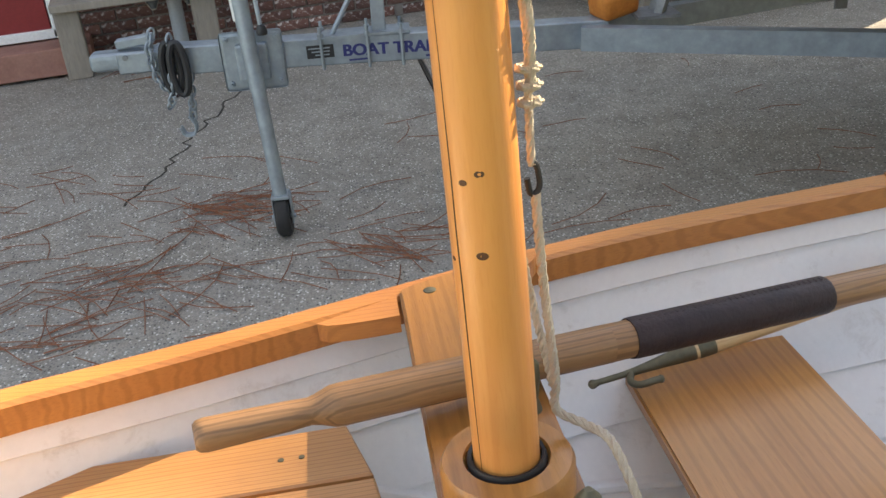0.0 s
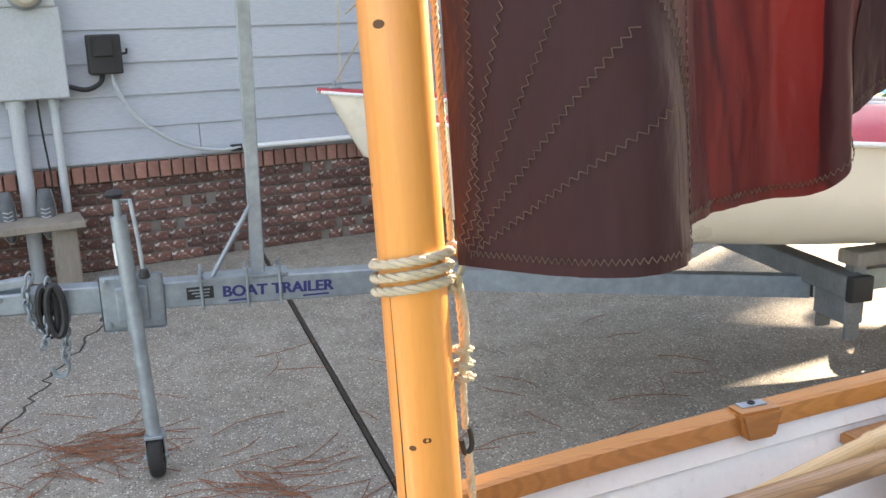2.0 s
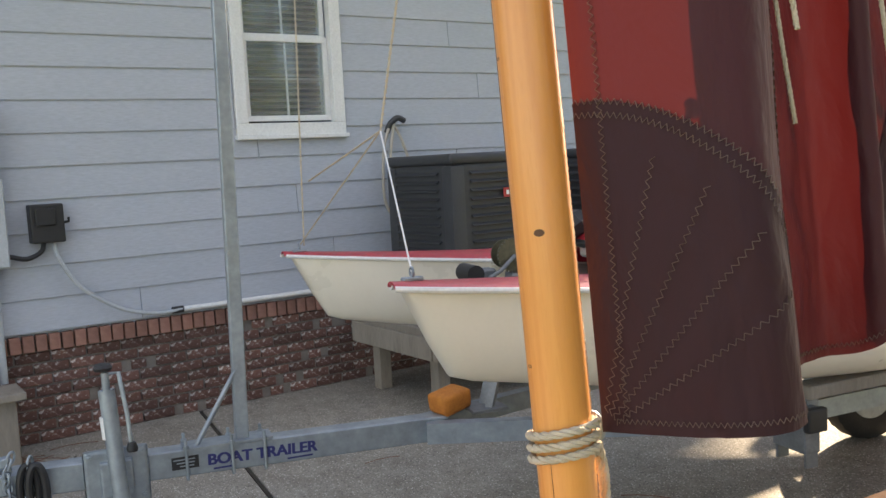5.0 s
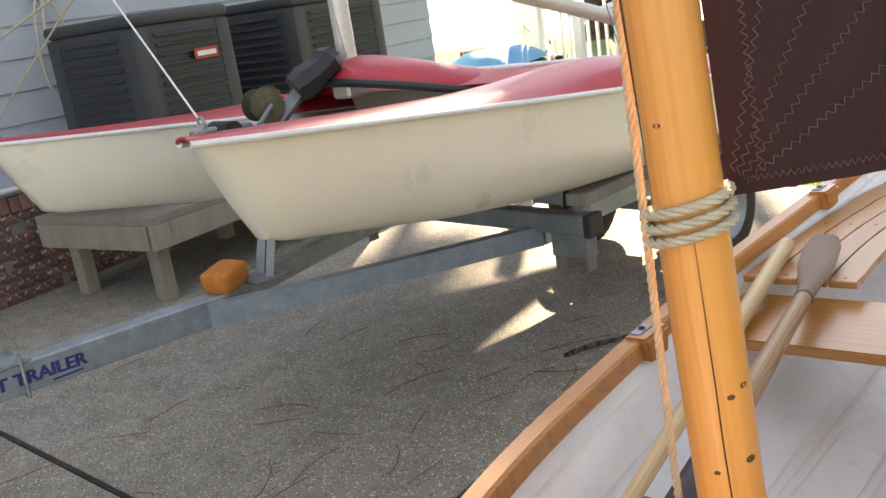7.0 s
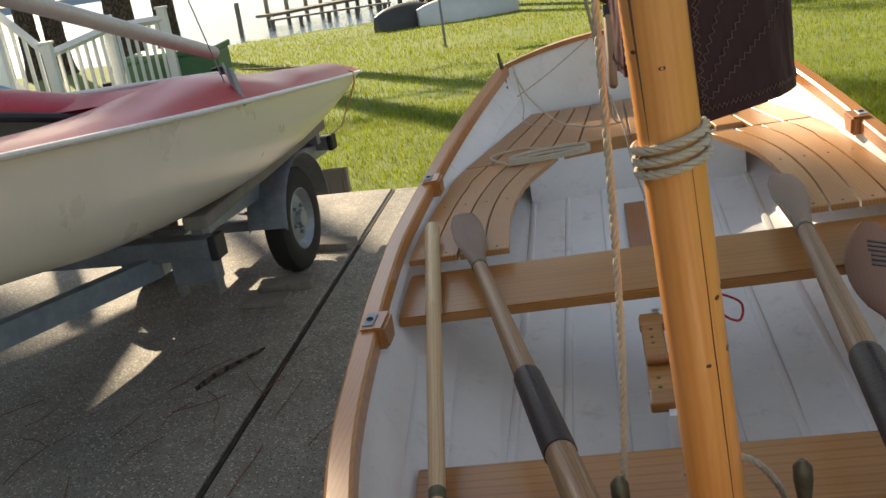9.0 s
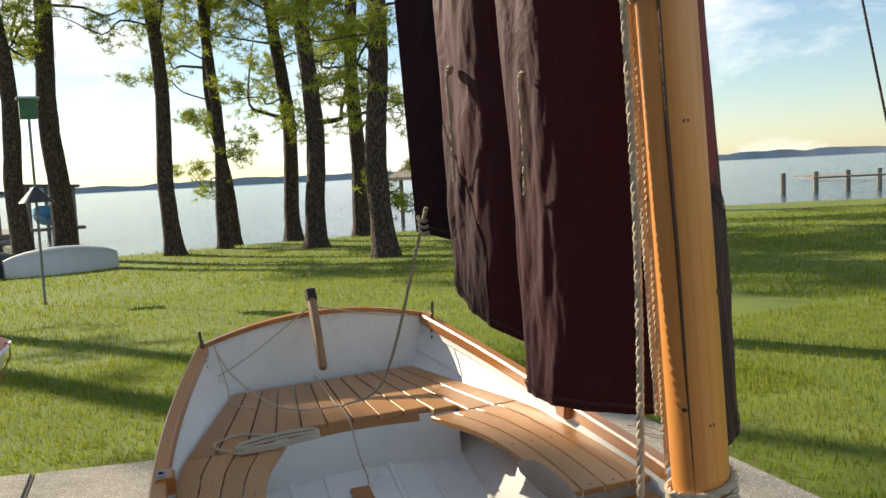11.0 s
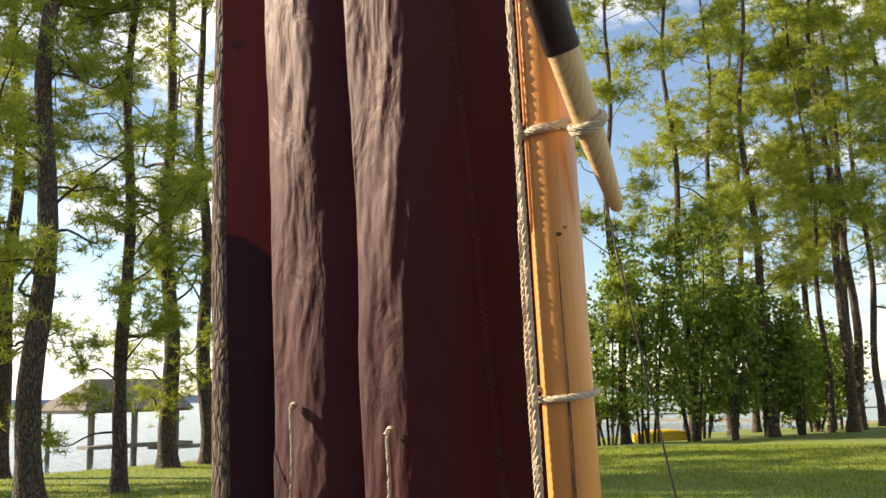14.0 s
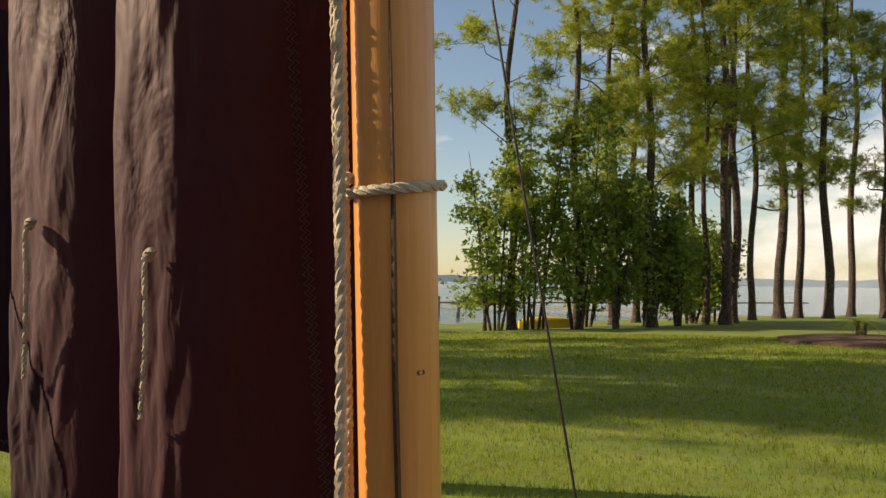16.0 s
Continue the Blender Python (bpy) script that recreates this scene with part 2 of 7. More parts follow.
MAT = dict(
    concrete=aggregate("aggregate_concrete"),
    joint=surf("joint_dirt", (0.03, 0.026, 0.02), (0.07, 0.06, 0.045), 12, 0.9),
    siding=surf("siding_paint", (0.43, 0.46, 0.51), (0.47, 0.50, 0.55), 1.5, 0.55, bmp=0.2, fine=140, stretch=(1, 0.15, 1), vary=0.03),
    white=surf("white_paint", (0.75, 0.75, 0.73), (0.8, 0.8, 0.78), 3, 0.4, bmp=0.05),
    brick=surf("brick_red", (0.105, 0.05, 0.04), (0.18, 0.088, 0.066), 16, 0.85, bmp=0.5, fine=60, dirt=(0.50, 0.46, 0.43), vary=0.4, dlo=0.549),
    brickcap=surf("brick_cap", (0.24, 0.115, 0.085), (0.33, 0.17, 0.13), 9, 0.85, bmp=0.6, fine=60, vary=0.25),
    mortar=surf("mortar", (0.17, 0.145, 0.125), (0.24, 0.21, 0.185), 8, 0.9, bmp=0.5),
    galv=surf("galvanised_steel", (0.27, 0.31, 0.34), (0.39, 0.44, 0.47), 14, 0.45, 0.62, metal=0.7, bmp=0.05, fine=40),
    darkgalv=surf("dull_zinc", (0.16, 0.17, 0.175), (0.26, 0.27, 0.28), 10, 0.5, metal=0.5, bmp=0.1),
    black=surf("black_plastic", (0.012, 0.012, 0.013), (0.025, 0.025, 0.026), 8, 0.45, bmp=0.1),
    rubber=surf("tyre_rubber", (0.014, 0.014, 0.014), (0.03, 0.028, 0.026), 10, 0.75, bmp=0.3),
    mast=wood("oiled_spruce", (0.66, 0.265, 0.06), (0.74, 0.335, 0.095), (0.56, 0.19, 0.035), "Z", 22, 0.34, 0.25, 0.0, line=0.3),
    gunwale=wood("oiled_gunwale", (0.40, 0.15, 0.036), (0.52, 0.225, 0.06), (0.20, 0.065, 0.015), "Y", 34, 0.35, 0.35, 0.12, line=0.32),
    thwart=wood("thwart_timber", (0.36, 0.15, 0.034), (0.45, 0.205, 0.05), (0.18, 0.065, 0.013), "X", 13, 0.32, 0.3, 0.06, line=0.34),
    bench=wood("bench_slat_timber", (0.42, 0.20, 0.065), (0.52, 0.265, 0.095), (0.24, 0.10, 0.03), "Y", 40, 0.4, 0.2, 0.12),
    ash=wood("weathered_ash", (0.24, 0.122, 0.047), (0.36, 0.20, 0.085), (0.08, 0.038, 0.015), "Y", 60, 0.5, 0.1, 0.08),
    pale=wood("pale_pine", (0.58, 0.40, 0.19), (0.66, 0.48, 0.26), (0.42, 0.25, 0.1), "Y", 50, 0.45, 0.1, 0.06),
    hull=surf("white_gelcoat", (0.76, 0.75, 0.71), (0.83, 0.82, 0.78), 5, 0.28, 0.42, bmp=0.02, dirt=(0.58, 0.55, 0.49), coat=0.2, grain=0.05),
    cathull=surf("cream_gelcoat", (0.68, 0.63, 0.52), (0.74, 0.69, 0.58), 3, 0.2, 0.4, bmp=0.0, coat=0.3, grain=0.03),
    red=surf("faded_red_gelcoat", (0.42, 0.02, 0.035), (0.50, 0.04, 0.055), 6, 0.36, 0.5, bmp=0.04, coat=0.12, dirt=(0.48, 0.06, 0.075)),
    rope=surf("rope_fibre", (0.50, 0.42, 0.30), (0.62, 0.54, 0.41), 40, 0.85, bmp=0.6, fine=500),
    leather=surf("dark_leather", (0.022, 0.014, 0.014), (0.045, 0.028, 0.026), 30, 0.45, 0.6, bmp=0.35, fine=160, spec=0.3),
    bronze=surf("dull_bronze", (0.10, 0.095, 0.06), (0.19, 0.17, 0.11), 30, 0.45, metal=0.7, bmp=0.15),
    sail=cloth_mat("tanbark_sailcloth", (0.036, 0.0095, 0.014), 0.021, 0.3, warm=(0.9, 0.08, 0.06)),
    sailpatch=cloth_mat("dark_sail_patch", (0.022, 0.0065, 0.0115), 0.008, 0.3),
    thread=surf("stitch_thread", (0.105, 0.068, 0.055), (0.14, 0.092, 0.075), 80, 0.8, bmp=0),
    grass=surf("lawn_soil", (0.10, 0.15, 0.012), (0.17, 0.21, 0.022), 0.9, 0.9, bmp=0.8, fine=120, dirt=(0.13, 0.12, 0.045)),
    blade=leaf_mat("grass_blade", (0.13, 0.215, 0.007), (0.31, 0.39, 0.014), 0.5, (0.22, 0.19, 0.03)),
    bark=bark_mat("pine_bark"),
    needle=leaf_mat("pine_needles", (0.17, 0.22, 0.03), (0.42, 0.45, 0.075), 0.5),
    leafdark=leaf_mat("broad_leaves", (0.09, 0.16, 0.03), (0.25, 0.34, 0.07), 0.45),
    driedgrass=surf("dry_needles", (0.17, 0.06, 0.028), (0.25, 0.10, 0.045), 30, 0.8, bmp=0),
    darkwood=wood("dark_varnish", (0.16, 0.052, 0.016), (0.22, 0.078, 0.025), (0.08, 0.026, 0.008), "Y", 40, 0.5, 0.05, 0.08, line=0.3),
    scuffed=wood("scuffed_blade", (0.19, 0.12, 0.075), (0.30, 0.21, 0.145), (0.08, 0.05, 0.03), "Y", 60, 0.6, 0.0, 0.08),
    rust=surf("weathered_timber", (0.22, 0.19, 0.155), (0.32, 0.28, 0.23), 5, 0.85, bmp=0.5, stretch=(1, 1, 0.2), dirt=(0.12, 0.10, 0.08), vary=0.15),
    orange=surf("orange_sponge", (0.42, 0.13, 0.015), (0.52, 0.19, 0.03), 20, 0.8, bmp=0.4),
    yellow=surf("yellow_plastic", (0.72, 0.47, 0.02), (0.78, 0.55, 0.04), 4, 0.4, bmp=0.02),
    bluec=surf("blue_cover", (0.10, 0.34, 0.58), (0.14, 0.42, 0.66), 4, 0.5, bmp=0.1),
    greenbin=surf("green_plastic", (0.04, 0.12, 0.05), (0.06, 0.16, 0.07), 5, 0.5, bmp=0.05),
    greyboat=surf("aluminium_skin", (0.55, 0.57, 0.58), (0.62, 0.63, 0.64), 4, 0.4, metal=0.3, bmp=0.03),
    shingle=surf("roof_shingle", (0.14, 0.12, 0.11), (0.2, 0.18, 0.16), 6, 0.9, bmp=0.6),
    navy=surf("navy_print", (0.02, 0.025, 0.13), (0.03, 0.035, 0.16), 6, 0.5, bmp=0),
    cream=surf("beige_shell", (0.45, 0.40, 0.33), (0.5, 0.45, 0.38), 4, 0.5, bmp=0.05),
    redline=surf("red_cord", (0.5, 0.02, 0.03), (0.6, 0.04, 0.05), 40, 0.7, bmp=0.2),
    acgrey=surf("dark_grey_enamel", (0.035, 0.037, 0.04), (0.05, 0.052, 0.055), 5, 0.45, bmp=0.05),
    meter=surf("grey_enamel", (0.42, 0.45, 0.47), (0.48, 0.51, 0.53), 4, 0.45, bmp=0.05),
    shoe=surf("grey_mesh_fabric", (0.10, 0.11, 0.12), (0.16, 0.17, 0.18), 30, 0.85, bmp=0.4, fine=300),
    alu=surf("mast_aluminium", (0.62, 0.60, 0.58), (0.7, 0.68, 0.66), 5, 0.35, metal=0.4, bmp=0.02),
)


def glass_mat():
    m, nt, b = base("window_glass")
    b.inputs["Base Color"].default_value = (0.8, 0.85, 0.85, 1)
    b.inputs["Roughness"].default_value = 0.03
    b.inputs["Transmission Weight"].default_value = 0.9
    return m


def water_mat():
    m, nt, b = base("lake_water")
    b.inputs["Base Color"].default_value = (0.06, 0.10, 0.13, 1)
    b.inputs["Roughness"].default_value = 0.12
    b.inputs["IOR"].default_value = 1.33
    co = coords(nt, (1, 1, 1))
    bump(nt, b, noise_tex(nt, co, 1.4, 5, 0.6), 0.5, 0.25)
    return m


MAT["glass"] = glass_mat()
MAT["water"] = water_mat()
KNOT = surf("knot_resin", (0.05, 0.018, 0.006), (0.12, 0.045, 0.012), 60, 0.45, bmp=0.3)
MAT["redbadge"] = surf("red_enamel", (0.38, 0.03, 0.03), (0.45, 0.05, 0.045), 8, 0.4, bmp=0.03)
MAT["reddoor"] = surf("red_door_paint", (0.20, 0.012, 0.014), (0.25, 0.02, 0.02), 3, 0.4, bmp=0.05)
MAT["mulch"] = surf("bark_mulch", (0.07, 0.035, 0.02), (0.13, 0.07, 0.04), 12, 0.95, bmp=1.0, fine=40)
# pale blue of distance haze mixed into the colour of the woods
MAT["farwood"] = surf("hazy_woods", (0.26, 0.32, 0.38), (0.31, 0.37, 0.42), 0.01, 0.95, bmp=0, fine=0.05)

# ---- building tools ----
def mesh(name, bm, material, smooth=False):
    me = bpy.data.meshes.new(name)
    bmesh.ops.recalc_face_normals(bm, faces=bm.faces)
    bm.to_mesh(me)
    bm.free()
    me.materials.append(MAT[material] if isinstance(material, str) else material)
    if smooth:
        me.shade_smooth()
        me.set_sharp_from_angle(angle=radians(38))
    return me


def part(name, bm, material, parent=None, label="", smooth=True):
    ob = new(name, mesh(name, bm, material, smooth))
    if parent is not None:
        ob.parent = parent
    if label:
        ob["label"] = label
    return ob


def thing(name, label, category, m=None, group="", kind=""):
    ob = new(name)
    ob.empty_display_size = 0.1
    if m is not None:
        ob.matrix_basis = m
    return tagged(ob, label, category, group, kind)


def solid(name, bm, material, label, category="", group="", kind="", m=None, smooth=True):
    ob = part(name, bm, material, None, "", smooth)
    if m is not None:
        ob.matrix_basis = m
    return tagged(ob, label, category, group, kind)


def box(bm, size, at=(0, 0, 0), rot=None, bev=0.0, seg=1):
    m = Matrix.Translation(at) @ (rot.to_4x4() if rot is not None else Matrix.Identity(4)) @ Matrix.Diagonal((*size, 1))
    vs = bmesh.ops.create_cube(bm, size=1.0, matrix=m)["verts"]
    if bev:
        es = list({e for v in vs for e in v.link_edges})
        bmesh.ops.bevel(bm, geom=es, offset=bev, segments=seg, affect="EDGES", profile=0.6)


def rotz(d):
    return Matrix.Rotation(radians(d), 4, "Z")


def spline(pts, n):
    """Points along a Catmull-Rom curve through pts."""
    pts = [Vector(p) for p in pts]
    if len(pts) == 2:
        return [pts[0].lerp(pts[1], i / n) for i in range(n + 1)]
    ext = [pts[0] * 2 - pts[1]] + pts + [pts[-1] * 2 - pts[-2]]
    out = []
    k = len(pts) - 1
    for i in range(n + 1):
        u = i / n * k
        j = min(int(u), k - 1)
        f = u - j
        a, b, c, d = ext[j:j + 4]
        out.append(0.5 * ((2 * b) + (c - a) * f + (2 * a - 5 * b + 4 * c - d) * f * f + (3 * b - a - 3 * c + d) * f ** 3))
    return out


def tube(bm, pts, r, seg=8, caps=True, squash=None):
    """A tube along points; r a number or a list."""
    pts = [Vector(p) for p in pts]
    n = len(pts)
    rs = r if isinstance(r, (list, tuple)) else [r] * n
    t0 = (pts[1] - pts[0]).normalized()
    ref = Vector((0, 0, 1)) if abs(t0.z) < 0.9 else Vector((1, 0, 0))
    side = t0.cross(ref).normalized()
    rings = []
    for i, p in enumerate(pts):
        t = (pts[min(i + 1, n - 1)] - pts[max(i - 1, 0)]).normalized()
        side = (side - t * side.dot(t))
        side = side.normalized() if side.length > 1e-6 else t.orthogonal().normalized()
        up = side.cross(t)
        sq = squash[i] if isinstance(squash, (list, tuple)) else (squash or 1.0)
        rings.append([bm.verts.new(p + (side * math.cos(a) + up * math.sin(a) * sq) * rs[i]) for a in (2 * math.pi * k / seg for k in range(seg))])
    for a, b in zip(rings, rings[1:]):
        for k in range(seg):
            bm.faces.new((a[k], a[(k + 1) % seg], b[(k + 1) % seg], b[k]))
    if caps:
        bm.faces.new(rings[0][::-1])
        bm.faces.new(rings[-1])


def lay_rope(bm, pts, r, pitch=None, step=0.006, strands=(0, 1, 2)):
    """Three-strand laid rope along points."""
    pts = [Vector(p) for p in pts]
    pitch = pitch or r * 7.0
    length = sum((b - a).length for a, b in zip(pts, pts[1:]))
    n = max(8, int(length / step))
    path = spline(pts, n) if len(pts) > 2 else [pts[0].lerp(pts[1], i / n) for i in range(n + 1)]
    t0 = (path[1] - path[0]).normalized()
    side = t0.orthogonal().normalized()
    frames, dist = [], 0.0
    for i, p in enumerate(path):
        t = (path[min(i + 1, n)] - path[max(i - 1, 0)]).normalized()
        side = (side - t * side.dot(t)).normalized()
        if i:
            dist += (p - path[i - 1]).length
        frames.append((p, side.copy(), t.cross(side), dist))
    for k in strands:
        line = []
        for p, s, u, d in frames:
            a = 2 * math.pi * (d / pitch + k / 3)
            line.append(p + (s * math.cos(a) + u * math.sin(a)) * r * 0.5)
        tube(bm, line, r * 0.56, 5)


def lathe(bm, profile, seg=20, m=None):
    """Turn (radius, z) pairs round z."""
    m = m or Matrix.Identity(4)
    rings = [[bm.verts.new(m @ Vector((r * math.cos(a), r * math.sin(a), z))) for a in (2 * math.pi * k / seg for k in range(seg))] for r, z in profile]
    for a, b in zip(rings, rings[1:]):
        for k in range(seg):
            bm.faces.new((a[k], a[(k + 1) % seg], b[(k + 1) % seg], b[k]))
    bm.faces.new(rings[0][::-1])
    bm.faces.new(rings[-1])


def grid(bm, rows, closed=False):
    vs = [[bm.verts.new(p) for p in row] for row in rows]
    for a, b in zip(vs, vs[1:]):
        for k in range(len(a) - (0 if closed else 1)):
            j = (k + 1) % len(a)
            bm.faces.new((a[k], a[j], b[j], b[k]))
    return vs


def thick(bm, d):
    """Give an open sheet a thickness."""
    bmesh.ops.recalc_face_normals(bm, faces=bm.faces)
    bmesh.ops.solidify(bm, geom=list(bm.faces), thickness=d)


def slab(bm, outline, z0, z1):
    """Extrude a plan outline from z0 to z1."""
    lo = [bm.verts.new((x, y, z0)) for x, y in outline]
    hi = [bm.verts.new((x, y, z1)) for x, y in outline]
    n = len(outline)
    for k in range(n):
        bm.faces.new((lo[k], lo[(k + 1) % n], hi[(k + 1) % n], hi[k]))
    bm.faces.new(hi)
    bm.faces.new(lo[::-1])


def frame_at(o, ax, ay):
    """A pose with the given origin, x axis direction and rough y direction."""
    x = Vector(ax).normalized()
    z = x.cross(Vector(ay)).normalized()
    y = z.cross(x)
    m = Matrix((x, y, z)).transposed().to_4x4()
    m.translation = o
    return m


def between(a, b):
    """A pose at a whose z axis runs to b, and the length."""
    a, b = Vector(a), Vector(b)
    m = (b - a).to_track_quat("Z", "Y").to_matrix().to_4x4()
    m.translation = a
    return m, (b - a).length

# ---- ground, water, driveway ----
SHORE = [(-600, 150), (-60, 32), (-10, 30), (0, 31), (10, 31.5), (20, 32), (28, 32.5), (36, 28), (44, 24), (54, 18), (62, 11), (80, -6), (600, -200)]


def shore_y(x):
    for (x0, y0), (x1, y1) in zip(SHORE, SHORE[1:]):
        if x <= x1:
            f = (x - x0) / (x1 - x0)
            return y0 + (y1 - y0) * f
    return SHORE[-1][1]


def ground_z(x, y):
    d = shore_y(x) - y
    if d < 0:
        return -0.70 - min(1.6, -d * 0.35)
    f = min(1.0, max(0.0, (y - 4.5) / 22.0))
    return -0.03 - 0.5 * f * f * (3 - 2 * f) - (0.19 * (1 - d / 1.5) if d < 1.5 else 0)


def stops(lo, hi, near, step, grow=1.18):
    out, v, s = [], near, step
    while v < hi:
        out.append(v)
        s = s * grow if v > 32 else s
        v += s
    v, s = near - step, step
    while v > lo:
        out.append(v)
        s = s * grow if v < -14 else s
        v -= s
    return sorted(out)


bm = bmesh.new()
xs, ys = stops(-900, 900, 0, 1.0), stops(-900, 900, 0, 1.0)
grid(bm, [[Vector((x, y, ground_z(x, y) + 0.03 * noise.noise((x * 0.3, y * 0.3, 0)) * (1 if y > 6 or x > 4 else 0))) for x in xs] for y in ys])
solid("ground", bm, "grass", "mown green lawn sloping to the lake", kind="structure")
bm = bmesh.new()
box(bm, (9000, 9000, 0.5), (0, 0, -1.05))
solid("water", bm, "water", "calm pale lake water", kind="structure", smooth=False)

SLAB = frame_at((-1.25, 0.63, 0), (0.985, -0.165, 0), (0.165, 0.985, 0))
drive = thing("driveway", "exposed-aggregate concrete driveway with dark joints", "pavement", SLAB, kind="structure")
G = 0.014
for x0, x1, y0, y1, ya, yb in ((-5.2, -G, G, 0, 4.75, 4.28), (G, 3.62, G, 0, 4.26, 3.9), (-5.2, -G, -2.55, -G, 0, 0), (G, 3.62, -2.55, -G, 0, 0), (-5.2, -G, -9, -2.55 - 2 * G, 0, 0), (G, 3.62, -9, -2.55 - 2 * G, 0, 0)):
    bm = bmesh.new()
    if ya:
        slab(bm, [(x0, y0), (x1, y0), (x1, yb), (x0, ya)], -0.14, 0.0)
    else:
        slab(bm, [(x0, y0), (x1, y0), (x1, y1), (x0, y1)], -0.14, 0.0)
    bmesh.ops.bevel(bm, geom=[e for e in bm.edges if all(v.co.z > -0.01 for v in e.verts)], offset=0.006, segments=1, affect="EDGES")
    part("slab", bm, "concrete", drive, smooth=False)
for size, at in (((0.016, 4.2, 0.1), (0, 2.15, -0.056)), ((0.016, 9, 0.1), (0, -4.5, -0.056)), ((5.2, 0.016, 0.1), (-2.62, 0, -0.056)), ((3.6, 0.016, 0.1), (1.82, 0, -0.056))):
    bm = bmesh.new()
    box(bm, size, at)
    part("joint_strip", bm, "joint", drive, "dark weathered expansion strip", smooth=False)
# a hairline crack wandering across the slab beside the house
bm = bmesh.new()
random.seed(4)
pts = [(-3.2 + i * 0.045, -0.78 - i * 0.012 + 0.03 * random.uniform(-1, 1) - (0.3 if i < 0 else 0), 0.0) for i in range(46)]
tube(bm, pts, 0.006, 4, squash=0.5)
part("crack", bm, "joint", drive, "dark crack in the concrete", smooth=False)

# ---- house ----
WX, WY0, WY1 = -4.947, -7.0, 7.2
house = thing("house", "grey lap-sided house on a brick base", "house", pose(WX, 0, 0))
bm = bmesh.new()
for y0, y1, z0, z1 in ((WY0, 1.70, 0.6, 3.6), (2.36, WY1, 0.6, 3.6), (1.70, 2.36, 0.6, 1.86), (1.70, 2.36, 2.98, 3.6)):
    box(bm, (0.16, y1 - y0, z1 - z0), (-0.11, (y0 + y1) / 2, (z0 + z1) / 2))
part("wall", bm, "siding", house, smooth=False)
bm = bmesh.new()
box(bm, (0.2, WY1 - WY0, 0.66), (-0.13, (WY0 + WY1) / 2, 0.3))
part("brick_base", bm, "mortar", house, smooth=False)
EXPO = 0.193
for k in range(15):
    z = 0.667 + k * EXPO
    spans = [(WY0, WY1)]
    if 1.70 < z and z < 3.05:
        spans = [(WY0, 1.62), (2.44, WY1)]
    for y0, y1 in spans:
        cuts = [y0]
        y = y0 + (k * 1.37) % 3.0 + 0.6
        while y < y1 - 0.5:
            cuts.append(y)
            y += 3.66
        cuts.append(y1)
        for a, b in zip(cuts, cuts[1:]):
            bm = bmesh.new()
            prof = [(-0.02, z - 0.002), (0.010, z - 0.002), (0.013, z + 0.004), (0.0, z + EXPO + 0.02), (-0.02, z + EXPO + 0.02)]
            ra = [bm.verts.new((x, a + 0.002, zz)) for x, zz in prof]
            rb = [bm.verts.new((x, b - 0.002, zz)) for x, zz in prof]
            n = len(prof)
            for i in range(n):
                bm.faces.new((ra[i], ra[(i + 1) % n], rb[(i + 1) % n], rb[i]))
            bm.faces.new(ra)
            bm.faces.new(rb[::-1])
            part("siding_board", bm, "siding", house, smooth=False)
# return walls and pitched roof; its unseen porch end is added to shade the driveway
bm = bmesh.new()
prof = [(0.5, 3.62), (0.5, 3.78), (-3.3, 5.7), (-7.1, 3.78), (-7.1, 3.62), (-3.3, 5.5)]
ra = [bm.verts.new((x, WY0 - 0.4, z)) for x, z in prof]
rb = [bm.verts.new((x, 9.3, z)) for x, z in prof]
for i in range(6):
    bm.faces.new((ra[i], ra[(i + 1) % 6], rb[(i + 1) % 6], rb[i]))
bm.faces.new((ra[0], ra[1], ra[2], ra[5]))
bm.faces.new((ra[2], ra[3], ra[4], ra[5]))
bm.faces.new((rb[0], rb[5], rb[2], rb[1]))
bm.faces.new((rb[2], rb[5], rb[4], rb[3]))
part("roof", bm, "shingle", house, smooth=False)
bm = bmesh.new()
box(bm, (6.9, WY1 - WY0, 0.06), (-3.1, (WY0 + WY1) / 2, 3.62))
part("soffit", bm, "white", house, smooth=False)
bm = bmesh.new()
box(bm, (0.12, 0.12, 3.66), (0.25, 9.1, 1.80), bev=0.006)
part("porch_post", bm, "white", house, smooth=False)
bm = bmesh.new()
box(bm, (0.2, WY1 - WY0, 3.6), (-6.5, (WY0 + WY1) / 2, 1.8))
part("back_wall", bm, "siding", house, smooth=False)
for y in (WY1 - 0.1, WY0 + 0.1):
    bm = bmesh.new()
    box(bm, (6.0, 0.2, 3.6), (-3.2, y, 1.8))
    part("side_wall", bm, "siding", house, smooth=False)
# window
win = thing("window_1", "white-framed sash window with slatted blind", "window", pose(WX, 2.03, 1.77), kind="structure")


def ring_frame(bm, y0, y1, z0, z1, w, x0, x1):
    for a, b, c, d in ((y0, y1, z0, z0 + w), (y0, y1, z1 - w, z1), (y0, y0 + w, z0 + w, z1 - w), (y1 - w, y1, z0 + w, z1 - w)):
        box(bm, (x1 - x0, b - a, d - c), ((x0 + x1) / 2, (a + b) / 2, (c + d) / 2), bev=0.003)


